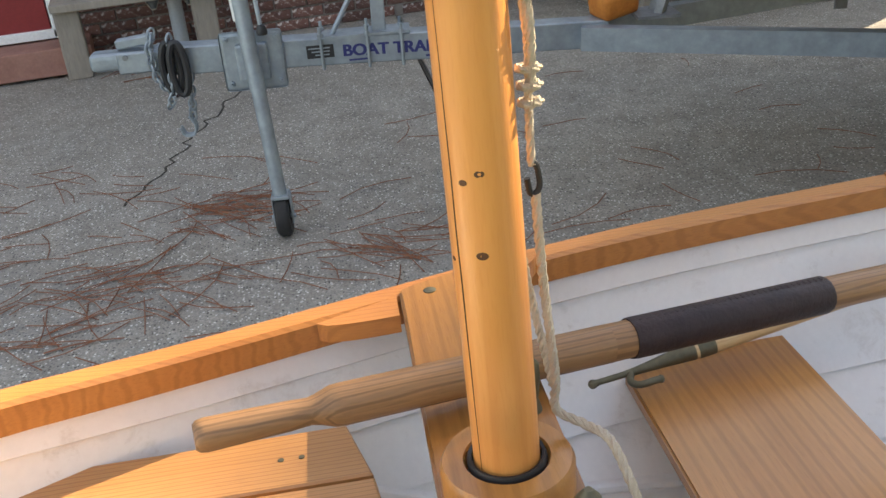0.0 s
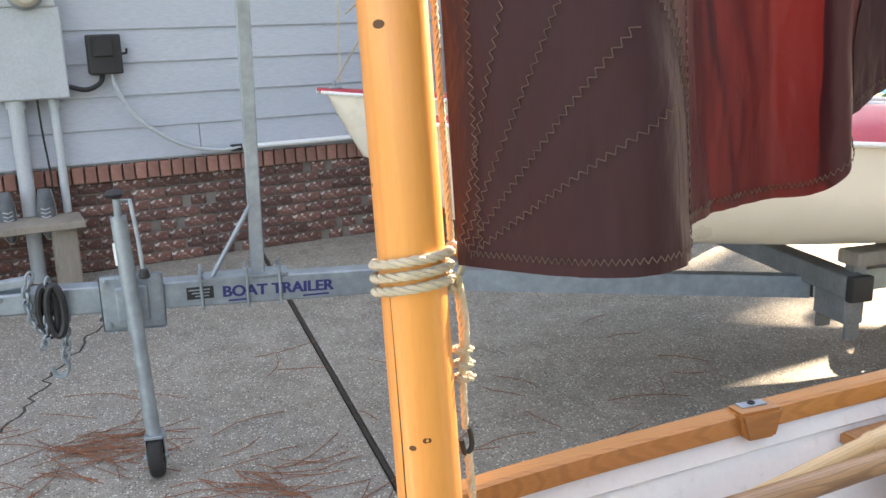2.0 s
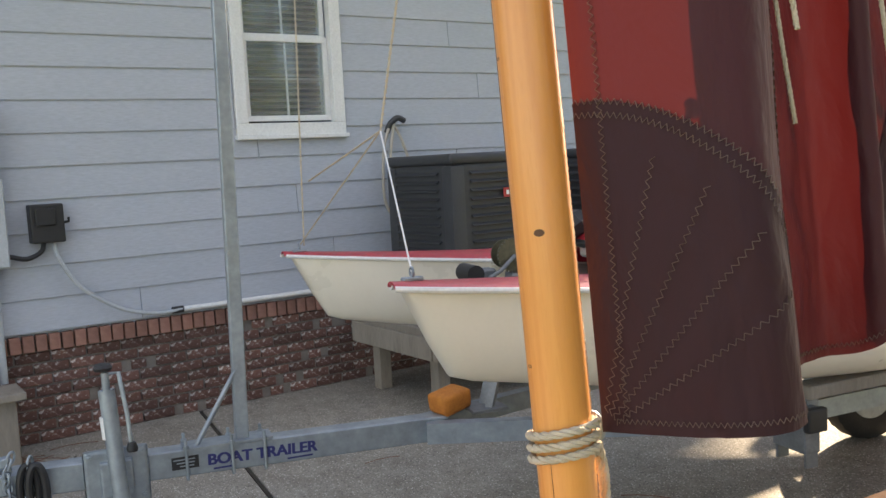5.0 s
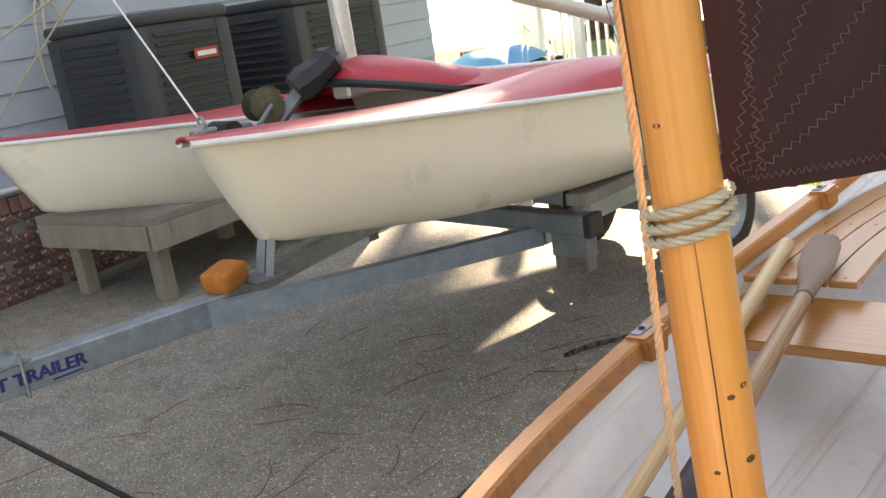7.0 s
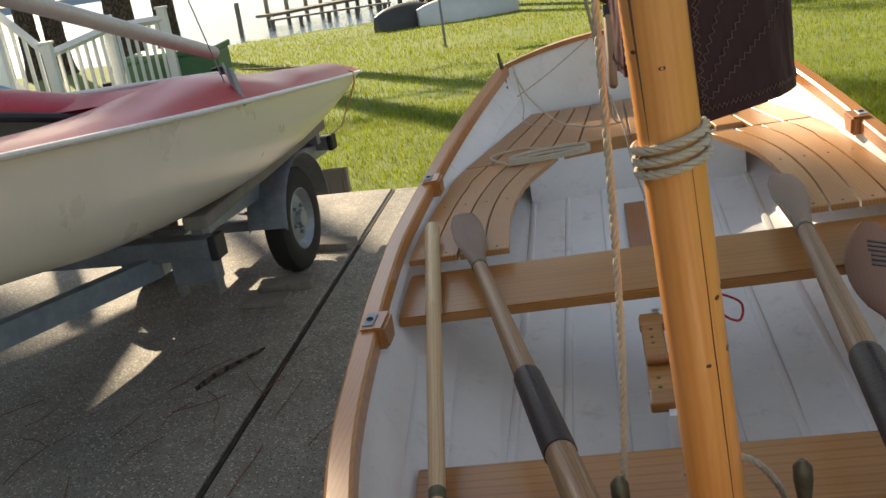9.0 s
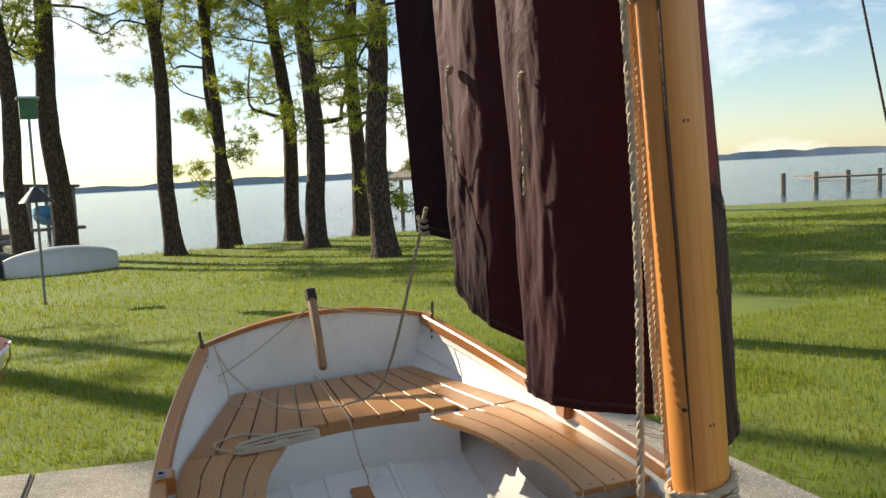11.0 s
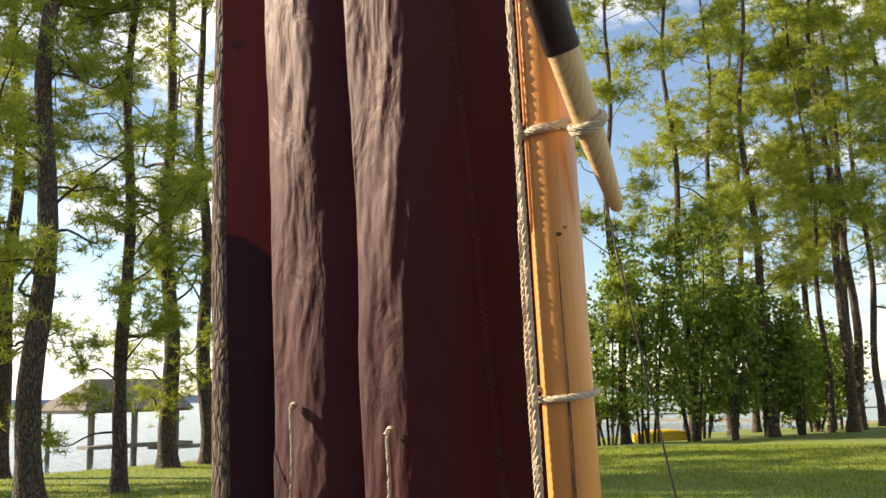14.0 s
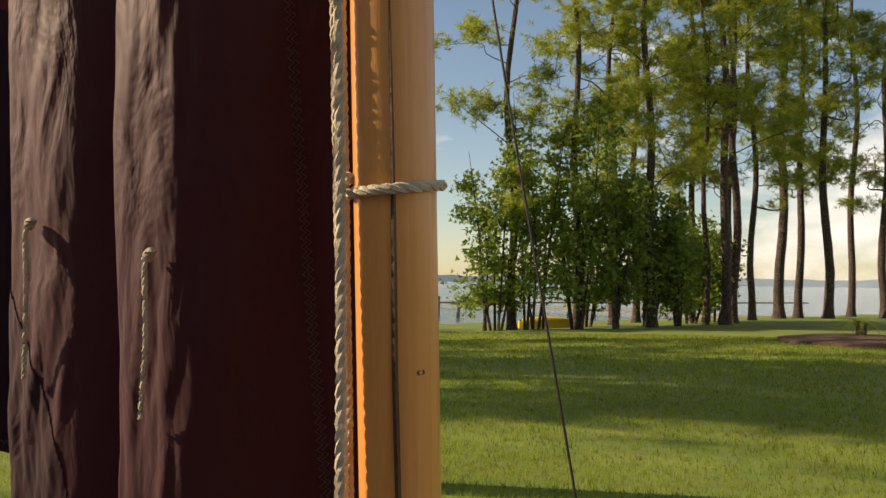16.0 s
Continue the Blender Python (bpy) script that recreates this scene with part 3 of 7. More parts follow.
bm = bmesh.new()
ring_frame(bm, -0.405, 0.405, 0.0, 1.32, 0.085, -0.03, 0.03)
box(bm, (0.075, 0.83, 0.03), (0.02, 0, -0.008), bev=0.004)
part("window_frame", bm, "white", win, smooth=False)
for z0, z1, x in ((0.10, 0.67, -0.03), (0.65, 1.235, -0.055)):
    bm = bmesh.new()
    ring_frame(bm, -0.318, 0.318, z0, z1, 0.038, x - 0.018, x + 0.012)
    sash = part("sash", bm, "white", win, smooth=False)
    bm = bmesh.new()
    box(bm, (0.005, 0.565, z1 - z0 - 0.07), (x, 0, (z0 + z1) / 2))
    pane = part("pane", bm, "glass", sash, smooth=False)
    pane.visible_shadow = False
    bm = bmesh.new()
    box(bm, (0.012, 0.012, z1 - z0 - 0.075), (x - 0.008, 0, (z0 + z1) / 2))
    box(bm, (0.012, 0.56, 0.012), (x - 0.0085, 0, (z0 + z1) / 2))
    part("glazing_bar", bm, "white", sash, smooth=False)
for k in range(26):
    bm = bmesh.new()
    box(bm, (0.034, 0.60, 0.003), (-0.125, 0, 0.12 + k * 0.043), Matrix.Rotation(radians(38), 3, "Y"))
    part("blind_slat", bm, "cream", win, smooth=False)
# dark sheet added behind the blind for the gloom of the room
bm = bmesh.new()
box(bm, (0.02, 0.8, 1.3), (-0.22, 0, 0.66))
part("dark_room", bm, "acgrey", win, "dark sheet standing in for the unlit room behind the blind", smooth=False)

# ---- rowing and sailing skiff ----
# boat frame: x to port, y aft, z up from the thwart tops; the boat stands heeled
BOAT = Matrix(((0.9796, 0.1887, -0.0685, 0.0206), (-0.1899, 0.9817, -0.0117, 0.0035), (0.0651, 0.0245, 0.9976, 0.70), (0, 0, 0, 1)))
# the hull heels a degree less than the mast rakes
HULL = BOAT @ Matrix.Translation((-0.69, 0, 0)) @ Matrix.Rotation(radians(1.0), 4, "Y") @ Matrix.Translation((0.69, 0, 0))
BOW, STERN = -0.98, 3.17


def half_beam(y):
    pts = [(-0.98, 0.012), (-0.8, 0.155), (-0.6, 0.285), (-0.45, 0.35), (-0.29, 0.41), (-0.12, 0.47), (0.15, 0.56), (0.42, 0.618), (0.82, 0.668), (1.1, 0.698), (1.5, 0.72), (2.1, 0.70), (2.6, 0.635), (3.17, 0.515)]
    return interp(pts, y)


def sheer(y):
    pts = [(-0.98, 0.09), (-0.55, 0.018), (-0.2, -0.008), (0.3, -0.025), (0.86, -0.03), (1.4, -0.03), (1.97, -0.012), (2.5, 0.045), (3.17, 0.145)]
    return interp(pts, y)


def keel_z(y):
    pts = [(-0.98, 0.05), (-0.88, -0.16), (-0.7, -0.33), (-0.3, -0.42), (0.5, -0.45), (1.5, -0.43), (2.0, -0.39), (2.3, -0.335), (2.46, -0.29), (2.8, -0.25), (3.17, -0.22)]
    return interp(pts, y)


def interp(pts, y):
    xs = [p[0] for p in pts]
    k = max(1, min(len(pts) - 1, next((i for i, x in enumerate(xs) if x >= y), len(pts) - 1)))
    ext = [pts[0]] + list(pts) + [pts[-1]]
    (xa, a), (xb, b), (xc, c), (xd, d) = ext[k - 1], ext[k], ext[k + 1], ext[min(k + 2, len(ext) - 1)]
    f = (y - xb) / (xc - xb) if xc > xb else 0
    m0 = (c - a) / (xc - xa) * (xc - xb) if xc > xa else 0
    m1 = (d - b) / (xd - xb) * (xc - xb) if xd > xb else 0
    return (2 * f ** 3 - 3 * f * f + 1) * b + (f ** 3 - 2 * f * f + f) * m0 + (-2 * f ** 3 + 3 * f * f) * c + (f ** 3 - f * f) * m1


STRAKES = 6


def section(y, side):
    """Lapstrake half section from sheer to keel, with small laps."""
    b, zs, zk = half_beam(y), sheer(y), keel_z(y)
    out = []
    for k in range(STRAKES):
        for u in ((k + 0.0) / STRAKES, (k + 0.5) / STRAKES, (k + 0.97) / STRAKES):
            a = u * math.pi / 2
            x = b * max(0.0, math.cos(a)) ** 0.62
            z = zs + (zk - zs) * (math.sin(a) ** 1.25)
            lap = 0.010 * ((u * STRAKES) % 1.0)
            out.append(Vector((side * max(0.002, x - lap), y, z + lap * 0.4)))
    out.append(Vector((side * 0.002, y, zk)))
    return out


boat = thing("skiff", "white lapstrake rowing skiff with oiled timber rails", "boat", HULL)
stations = [BOW + (STERN - BOW) * i / 44 for i in range(45)]
bm = bmesh.new()
grid(bm, [section(y, -1) + section(y, 1)[::-1][1:] for y in stations])
for e in bm.edges:
    e.smooth = True
thick(bm, 0.007)
part("hull", bm, "hull", boat, "white lapstrake hull shell")
# transom
bm = bmesh.new()
sec = section(STERN, -1)[::1] + section(STERN, 1)[::-1][1:]
top = [Vector((0.515 * u, STERN, 0.145 + 0.085 * (1 - u * u) + (0.0))) for u in [1 - 2 * i / 16 for i in range(17)]]
outline = [(v.x, v.z) for v in sec] + [(v.x, v.z) for v in top[1:-1]]
va = [bm.verts.new((x, STERN - 0.004, z)) for x, z in outline]
vb = [bm.verts.new((x, STERN + 0.02, z)) for x, z in outline]
bm.faces.new(va)
bm.faces.new(vb[::-1])
for i in range(len(outline)):
    j = (i + 1) % len(outline)
    bm.faces.new((va[i], vb[i], vb[j], va[j]))
part("transom", bm, "hull", boat, "white curved transom board", smooth=False)
# rails
for side, nm in ((-1, "gunwale"), (1, "gunwale")):
    bm = bmesh.new()
    rows = []
    for i in range(61):
        y = BOW + (STERN - BOW) * i / 60
        x = max(0.03, half_beam(y))
        z = sheer(y)
        pr = [(-0.030, -0.032), (-0.008, -0.034), (-0.007, -0.028), (0.018, -0.028), (0.020, -0.022), (0.0195, 0.006), (0.013, 0.012), (-0.024, 0.013), (-0.030, 0.007)]
        rows.append([Vector((side * (x + a), y, z + c)) for a, c in pr])
    vs = grid(bm, rows, closed=True)
    bm.faces.new(vs[0])
    bm.faces.new(vs[-1][::-1])
    part(nm, bm, "gunwale", boat, "oiled timber rail with rounded edges", smooth=False)
# transom cap
bm = bmesh.new()
rows = []
for i in range(25):
    u = 1 - 2 * i / 24
    z = 0.145 + 0.085 * (1 - u * u)
    rows.append([Vector((0.525 * u, STERN + dy, z + dz)) for dy, dz in ((-0.014, -0.012), (0.03, -0.012), (0.03, 0.008), (-0.014, 0.008))])
vs = grid(bm, rows, closed=True)
bm.faces.new(vs[0])
bm.faces.new(vs[-1][::-1])
part("transom_cap", bm, "gunwale", boat, smooth=False)


def plank_outline(y0, y1, z, inset=0.03, n=6):
    """Outline of a thwart whose ends follow the hull."""
    L = [(-(inner_x(y0 + (y1 - y0) * i / n, z) - inset), y0 + (y1 - y0) * i / n) for i in range(n + 1)]
    return L + [(-x, y) for x, y in L[::-1]]


def inner_x(y, z):
    """Inside half-width of the hull at height z."""
    s = section(y, 1)
    for a, b in zip(s, s[1:]):
        if a.z >= z >= b.z and a.z > b.z:
            return a.x + (b.x - a.x) * (a.z - z) / (a.z - b.z) - 0.012
    return s[0].x - 0.012


def thwart(y0, y1, ztop, th=0.024, label=""):
    bm = bmesh.new()
    slab(bm, plank_outline(y0, y1, ztop - 0.012, 0.004), ztop - th, ztop)
    bmesh.ops.bevel(bm, geom=[e for e in bm.edges if abs(e.verts[0].co.z - e.verts[1].co.z) < 1e-5], offset=0.004, segments=2, affect="EDGES")
    return part("thwart", bm, "thwart", boat, label, smooth=False)


thwart(-0.075, 0.075, 0.006, 0.026, "mast thwart of golden varnished timber")
thwart(0.28, 0.575, -0.228, 0.024, "wide rowing thwart with bold growth rings")
thwart(1.08, 1.375, -0.112, 0.026, "pale timber rowing thwart")
for x in (-0.452, 0.452):
    for y in (-0.03, 0.052):
        bm = bmesh.new()
        lathe(bm, [(0.0095, 0), (0.0095, 0.0012), (0.006, 0.0022), (0.001, 0.0024)], 12, Matrix.Translation((x, y, 0.006)))
        part("bolt_head", bm, "bronze", boat, "dull bronze bolt head")
# knees beside the mast thwart
for s in (-1, 1):
    for y0, y1 in ((-0.20, -0.08), (0.08, 0.15)):
        bm = bmesh.new()
        n = 8
        ys_ = [y0 + (y1 - y0) * i / n for i in range(n + 1)]
        out = [(s * (inner_x(y, -0.02) - 0.004), y) for y in ys_]
        inn = [(s * (inner_x(y, -0.02) - 0.014 - 0.055 * ((i / n) if y0 < 0 else 1 - i / n) ** 0.6), y) for i, y in enumerate(ys_)]
        slab(bm, out + inn[::-1], -0.028, 0.0)
        part("knee", bm, "gunwale", boat, smooth=False)
# oarlock blocks with square plates
def lock_block(y, s):
    bm = bmesh.new()
    m = Matrix.Translation((s * (half_beam(y) - 0.022), y, sheer(y) - 0.012))
    vs = bmesh.ops.create_cube(bm, size=1.0, matrix=m @ Matrix.Diagonal((0.062, 0.105, 0.062, 1)))["verts"]
    for v in bm.verts:
        if v.co.z < sheer(y) - 0.02:
            v.co.y = y + (v.co.y - y) * 0.66
    bmesh.ops.bevel(bm, geom=list(bm.edges), offset=0.007, segments=2, affect="EDGES")
    b = part("oarlock_block", bm, "gunwale", boat, smooth=False)
    bm = bmesh.new()
    box(bm, (0.026, 0.06, 0.003), (s * (half_beam(y) - 0.012), y, sheer(y) + 0.0205), bev=0.001)
    p = part("socket_plate", bm, "galv", b, "worn metal oarlock plate", smooth=False)
    bm = bmesh.new()
    lathe(bm, [(0.008, 0), (0.008, 0.0035), (0.0055, 0.0035), (0.0055, 0.001)], 14, Matrix.Translation((s * (half_beam(y) - 0.012), y, sheer(y) + 0.0215)))
    part("socket_hole", bm, "black", b)


for s in (-1, 1):
    for y in (0.86, 1.97):
        lock_block(y, s)
# stern sheets: slatted U-shaped bench
ZB = -0.07


def bench_in(y):
    return interp([(1.38, 0.385), (1.7, 0.40), (2.0, 0.37), (2.3, 0.27), (2.5, 0.22)], y)


for s in (-1, 1):
    for k in range(4):
        bm = bmesh.new()
        y0, y1 = 1.385, 2.30
        L, Rr = [], []
        for i in range(15):
            y = y0 + (y1 - y0) * i / 14
            a, b = bench_in(y), inner_x(y, ZB) - 0.012
            w = (b - a) / 4
            L.append((s * (a + w * k + 0.003), y))
            Rr.append((s * (a + w * (k + 1) - 0.003), y))
        slab(bm, L + Rr[::-1], ZB - 0.018, ZB)
        bmesh.ops.bevel(bm, geom=[e for e in bm.edges if all(v.co.z > ZB - 0.001 for v in e.verts)], offset=0.0025, segments=1, affect="EDGES")
        sl = part("bench_slat", bm, "bench", boat, smooth=False)
        for y in (1.41, 1.85):
            bm = bmesh.new()
            a, b = bench_in(y), inner_x(y, ZB) - 0.012
            lathe(bm, [(0.004, 0), (0.004, 0.001), (0.001, 0.0014)], 8, Matrix.Translation((s * (a + (b - a) / 4 * (k + 0.5)), y, ZB)))
            part("screw", bm, "bronze", sl)
NS = 12
for k in range(NS):
    bm = bmesh.new()

    def edge(u, y):
        wa = inner_x(2.31, ZB) - 0.012
        wb = inner_x(3.1, ZB) - 0.015
        f = (y - 2.31) / 0.79
        return (wa + (wb - wa) * f) * (2 * u - 1)

    u0, u1 = k / NS, (k + 1) / NS
    um = abs(2 * (u0 + u1) / 2 - 1)
    ys0 = 2.40 + 0.05 * (1 - um) if um < 0.55 else 2.306 + 0.09 * max(0, (0.75 - um) / 0.2)
    pts = [(edge(u0, ys0) + 0.003, ys0), (edge(u1, ys0) - 0.003, ys0), (edge(u1, 3.1) - 0.003, 3.1), (edge(u0, 3.1) + 0.003, 3.1)]
    slab(bm, pts, ZB - 0.018, ZB + 0.001)
    bmesh.ops.bevel(bm, geom=[e for e in bm.edges if all(v.co.z > ZB - 0.001 for v in e.verts)], offset=0.0025, segments=1, affect="EDGES")
    part("bench_slat", bm, "bench", boat, smooth=False)
bm = bmesh.new()
arc = [(-0.30 + 0.6 * i / 14, 2.405 + 0.05 * (1 - (2 * i / 14 - 1) ** 2)) for i in range(15)]
slab(bm, arc + [(x, y + 0.02) for x, y in arc[::-1]], ZB - 0.05, ZB - 0.019)
part("bench_apron", bm, "bench", boat, smooth=False)


def hull_z(x, y):
    """Height of the inside of the hull at a place in plan."""
    sec = section(y, 1)
    x = abs(x)
    return next((p.z + (q.z - p.z) * (p.x - x) / (p.x - q.x) for p, q in zip(sec, sec[1:]) if p.x >= x >= q.x and p.x > q.x), keel_z(y))


# white panel below the front edge of the stern bench
bm = bmesh.new()
line = [(x, 2.41 + 0.055 * (1 - (x / 0.3) ** 2)) for x in (-0.40 + 0.80 * i / 22 for i in range(23))]
rows = [[Vector((x, y, (ZB - 0.019) * (1 - f) + (hull_z(x, y) + 0.002) * f)) for x, y in line] for f in (0, 0.35, 0.7, 1)]
grid(bm, rows)
thick(bm, 0.006)
part("stern_bulkhead", bm, "hull", boat, "white curved bulkhead under the stern bench")
# fore platform slats
for k in range(5):
    bm = bmesh.new()
    x0, x1 = -0.30 + k * 0.12, -0.30 + (k + 1) * 0.12 - 0.007
    pts = []
    for x in (x0, x1):
        ye = -0.125 - 0.05 * (abs(x) / 0.3) ** 2
        yb = max(-0.83, -0.80 + 0.9 * max(0, abs(x) - 0.12))
        pts.append((x, ye, yb))
    slab(bm, [(pts[0][0], pts[0][1]), (pts[0][0], pts[0][2]), (pts[1][0], pts[1][2]), (pts[1][0], pts[1][1])], -0.12, -0.10)
    bmesh.ops.bevel(bm, geom=[e for e in bm.edges if all(v.co.z > -0.101 for v in e.verts)], offset=0.003, segments=1, affect="EDGES")
    sl = part("bow_slat", bm, "bench", boat, smooth=False)
    for y in (-0.235, -0.262):
        bm = bmesh.new()
        lathe(bm, [(0.0042, 0), (0.0042, 0.001), (0.001, 0.0014)], 8, Matrix.Translation(((x0 + x1) / 2, y - 0.03 * (k % 2), -0.10)))
        part("screw", bm, "bronze", sl)
# stringers moulded along the bottom
for s in (-1, 1):
    for xo in (0.13, 0.27, 0.40):
        bm = bmesh.new()
        pts = []
        for i in range(25):
            y = -0.3 + 2.75 * i / 24
            x = xo * (0.72 + 0.28 * half_beam(y) / 0.7)
            sec = section(y, 1)
            z = next((a.z + (b.z - a.z) * (a.x - x) / (a.x - b.x) for a, b in zip(sec, sec[1:]) if a.x >= x >= b.x and a.x > b.x), keel_z(y))
            pts.append((s * x, y, z + 0.008))
        tube(bm, pts, 0.013, 8, squash=0.8)
        part("stringer", bm, "hull", boat)
bm = bmesh.new()
box(bm, (0.075, 0.52, 0.016), (-0.02, 2.08, (keel_z(1.84) + keel_z(2.32)) / 2 + 0.02), Matrix.Rotation(math.atan2(keel_z(2.32) - keel_z(1.84), 0.48), 3, "X"), bev=0.003)
part("floor_plank", bm, "gunwale", boat, "dark timber floor plank")
bm = bmesh.new()
box(bm, (0.09, 0.5, 0.02), (0.0, 0.35, -0.435), bev=0.003)
part("keelson", bm, "hull", boat)
# centreboard case
case = part("centreboard_case", (lambda b: (box(b, (0.016, 0.5, 0.26), (-0.022, 0.86, -0.31)), box(b, (0.016, 0.5, 0.26), (0.042, 0.86, -0.31)), b)[2])(bmesh.new()), "hull", boat, smooth=False)
for x in (-0.037, 0.057):
    bm = bmesh.new()
    box(bm, (0.05, 0.40, 0.024), (x, 0.86, -0.178), bev=0.003)
    part("case_cap", bm, "thwart", case, smooth=False)
for y, w in ((0.665, 0.06), (1.02, 0.05)):
    bm = bmesh.new()
    box(bm, (0.15, w, 0.024), (0.01, y, -0.176), bev=0.006, seg=2)
    part("case_cap", bm, "thwart", case, smooth=False)
bm = bmesh.new()
tube(bm, [(-0.06, 0.80, -0.153), (0.075, 0.80, -0.153)], [0.012, 0.012], 12)
part("case_pin", bm, "gunwale", case)
bm = bmesh.new()
box(bm, (0.022, 0.32, 0.05), (0.010, 0.87, -0.19), bev=0.004)
part("centreboard", bm, "gunwale", case, "dark timber centreboard head", smooth=False)
for k, y in enumerate((0.70, 0.74, 0.90, 0.93, 0.97)):
    bm = bmesh.new()
    lathe(bm, [(0.0045, 0), (0.0045, 0.0015), (0.001, 0.002)], 8, Matrix.Translation((-0.04 + 0.0 * k, y, -0.166)))
    part("screw", bm, "bronze", case)
# quarter cleats and mooring post
for s, y in ((-1, 3.13), (1, 3.07)):
    bm = bmesh.new()
    x = s * (half_beam(y) - 0.02)
    tube(bm, [(x, y, 0.02), (x + s * 0.004, y, 0.12), (x + s * 0.012, y - 0.01, 0.225)], [0.008, 0.009, 0.006], 10)
    tube(bm, [(x - 0.0, y - 0.03, 0.165), (x + s * 0.006, y + 0.025, 0.172)], 0.006, 8)
    part("belaying_pin", bm, "bronze", boat, "dark bronze belaying pin")
# belaying pins by the mast
for x, y in ((0.12, -0.05), (-0.12, 0.05), (0.11, 0.055)):
    bm = bmesh.new()
    lathe(bm, [(0.008, -0.05), (0.008, 0.0), (0.013, 0.006), (0.009, 0.022), (0.0125, 0.05), (0.012, 0.068), (0.004, 0.078)], 16, Matrix.Translation((x, y, 0.0)))
    part("belaying_pin", bm, "bronze", boat, "green-brown bronze belaying pin")
# mast collar
bm = bmesh.new()
lathe(bm, [(0.0415, -0.05), (0.068, -0.05), (0.0695, 0.035), (0.066, 0.0415), (0.045, 0.0425), (0.0415, 0.037), (0.0415, -0.049)], 40)
part("mast_collar", bm, "thwart", boat, "round timber mast collar lined with black leather")
bm = bmesh.new()
for a0 in (0.0,):
    lathe(bm, [(0.0350, -0.04), (0.0412, -0.04), (0.0414, 0.041), (0.0395, 0.046), (0.036, 0.045), (0.0350, 0.036)], 32)
part("collar_lining", bm, "black", boat, "black leather collar lining")
# trailer bunk and keel rest that carry the skiff
cradle = thing("boat_cradle", "low steel cradle under the skiff", "cradle", HULL)
for y in (0.25, 1.9):
    bm = bmesh.new()
    box(bm, (0.7, 0.07, 0.09), (0, y, -0.505), bev=0.006)
    part("bunk", bm, "rust", cradle, smooth=False)
    for x in (-0.26, 0.26):
        bm = bmesh.new()
        box(bm, (0.06, 0.06, 0.2), (x, y, -0.64))
        part("bunk_leg", bm, "galv", cradle, smooth=False)

# ---- oars, boathook, paddle ----
def along(points, name, mat, parent, rs, label="", seg=16, squash=None):
    bm = bmesh.new()
    tube(bm, points, rs, seg, squash=squash)
    return part(name, bm, mat, parent, label)


def oar(butt, tip, label, leather=(0.51, 0.78), lift=0.012, group="oars"):
    """Oar laid in the boat; local y runs from the grip to the blade."""
    a, b = BOAT @ Vector(butt), BOAT @ Vector(tip)
    length = (b - a).length
    m = frame_at(a, (b - a).cross(Vector((0, 0, 1))), b - a)
    o = thing("oar", label, "oar", m, group)
    Y = lambda ys: [(0, y, 0) for y in ys]
    ys = [0, 0.004, 0.012, 0.10, 0.125, 0.135, 0.15, 0.16, 0.50]
    along(Y(ys), "handle", "ash", o, [0.014, 0.0175, 0.019, 0.017, 0.0155, 0.018, 0.0235, 0.0245, 0.0245])
    along(Y([leather[0], leather[0] + 0.004, leather[1] - 0.004, leather[1]]), "leather", "leather", o, [0.0258, 0.0268, 0.0262, 0.0252], "dark stitched leather sleeve")
    bm = bmesh.new()
    y = leather[0] + 0.012
    while y < leather[1] - 0.01:
        box(bm, (0.006, 0.0022, 0.001), (0, y, 0.0262))
        y += 0.009
    part("stitching", bm, "leather", o)
    along(Y([0.49, 0.8, 1.2, 1.59]), "shaft", "ash", o, [0.0242, 0.0235, 0.021, 0.019], "weathered ash shaft")
    along(Y([1.585, 1.588, 1.607, 1.61]), "metal_band", "bronze", o, [0.020, 0.0215, 0.0215, 0.020])
    bm = bmesh.new()
    n = 14
    rows = []
    for i in range(n + 1):
        f = i / n
        y = 1.60 + (length - 1.60) * f
        w = 0.019 + 0.027 * min(1, f * 1.8) ** 1.2 - 0.012 * max(0, f - 0.85) / 0.15
        th = 0.019 - 0.008 * min(1, f * 1.6)
        rows.append([Vector((w * math.cos(t), y, th * math.sin(t) + lift * f ** 1.3)) for t in (2 * math.pi * k / 14 for k in range(14))])
    vs = grid(bm, rows, closed=True)
    bm.faces.new(vs[0])
    bm.faces.new(vs[-1][::-1])
    part("blade", bm, "scuffed", o, "scuffed grey-brown oar blade")
    return o


oar((-0.082, -0.32, 0.056), (-0.535, 1.57, -0.085), "weathered ash oar with a dark leather sleeve", (0.53, 0.832), 0.06)
oar((0.185, -0.50, 0.13), (0.385, 1.62, -0.085), "worn ash oar lying along the port side", (0.55, 0.84))
a, b = BOAT @ Vector((-0.445, 0.215, -0.205)), BOAT @ Vector((-0.630, 1.56, -0.038))
hook = thing("boathook", "pale pine boathook with a bronze hooked tip", "boathook", frame_at(a, (b - a).cross(Vector((0, 0, 1))), b - a))
L = (b - a).length
along([(0, 0.17, 0), (0, 0.5, 0), (0, 0.86, 0), (0, 0.868, 0), (0, 0.885, 0), (0, 0.893, 0), (0, L - 0.01, 0), (0, L, 0)], "shaft", "pale", hook, [0.016, 0.0185, 0.019, 0.0225, 0.0225, 0.021, 0.0225, 0.019])
along([(0, 0.06, 0), (0, 0.10, 0), (0, 0.18, 0), (0, 0.205, 0)], "ferrule", "bronze", hook, [0.006, 0.009, 0.0165, 0.017])
bm = bmesh.new()
tube(bm, [(0, 0.10, 0), (0, 0.05, 0.001), (0, 0.004, 0.004), (0, -0.004, 0.004)], [0.008, 0.0055, 0.005, 0.007], 10)
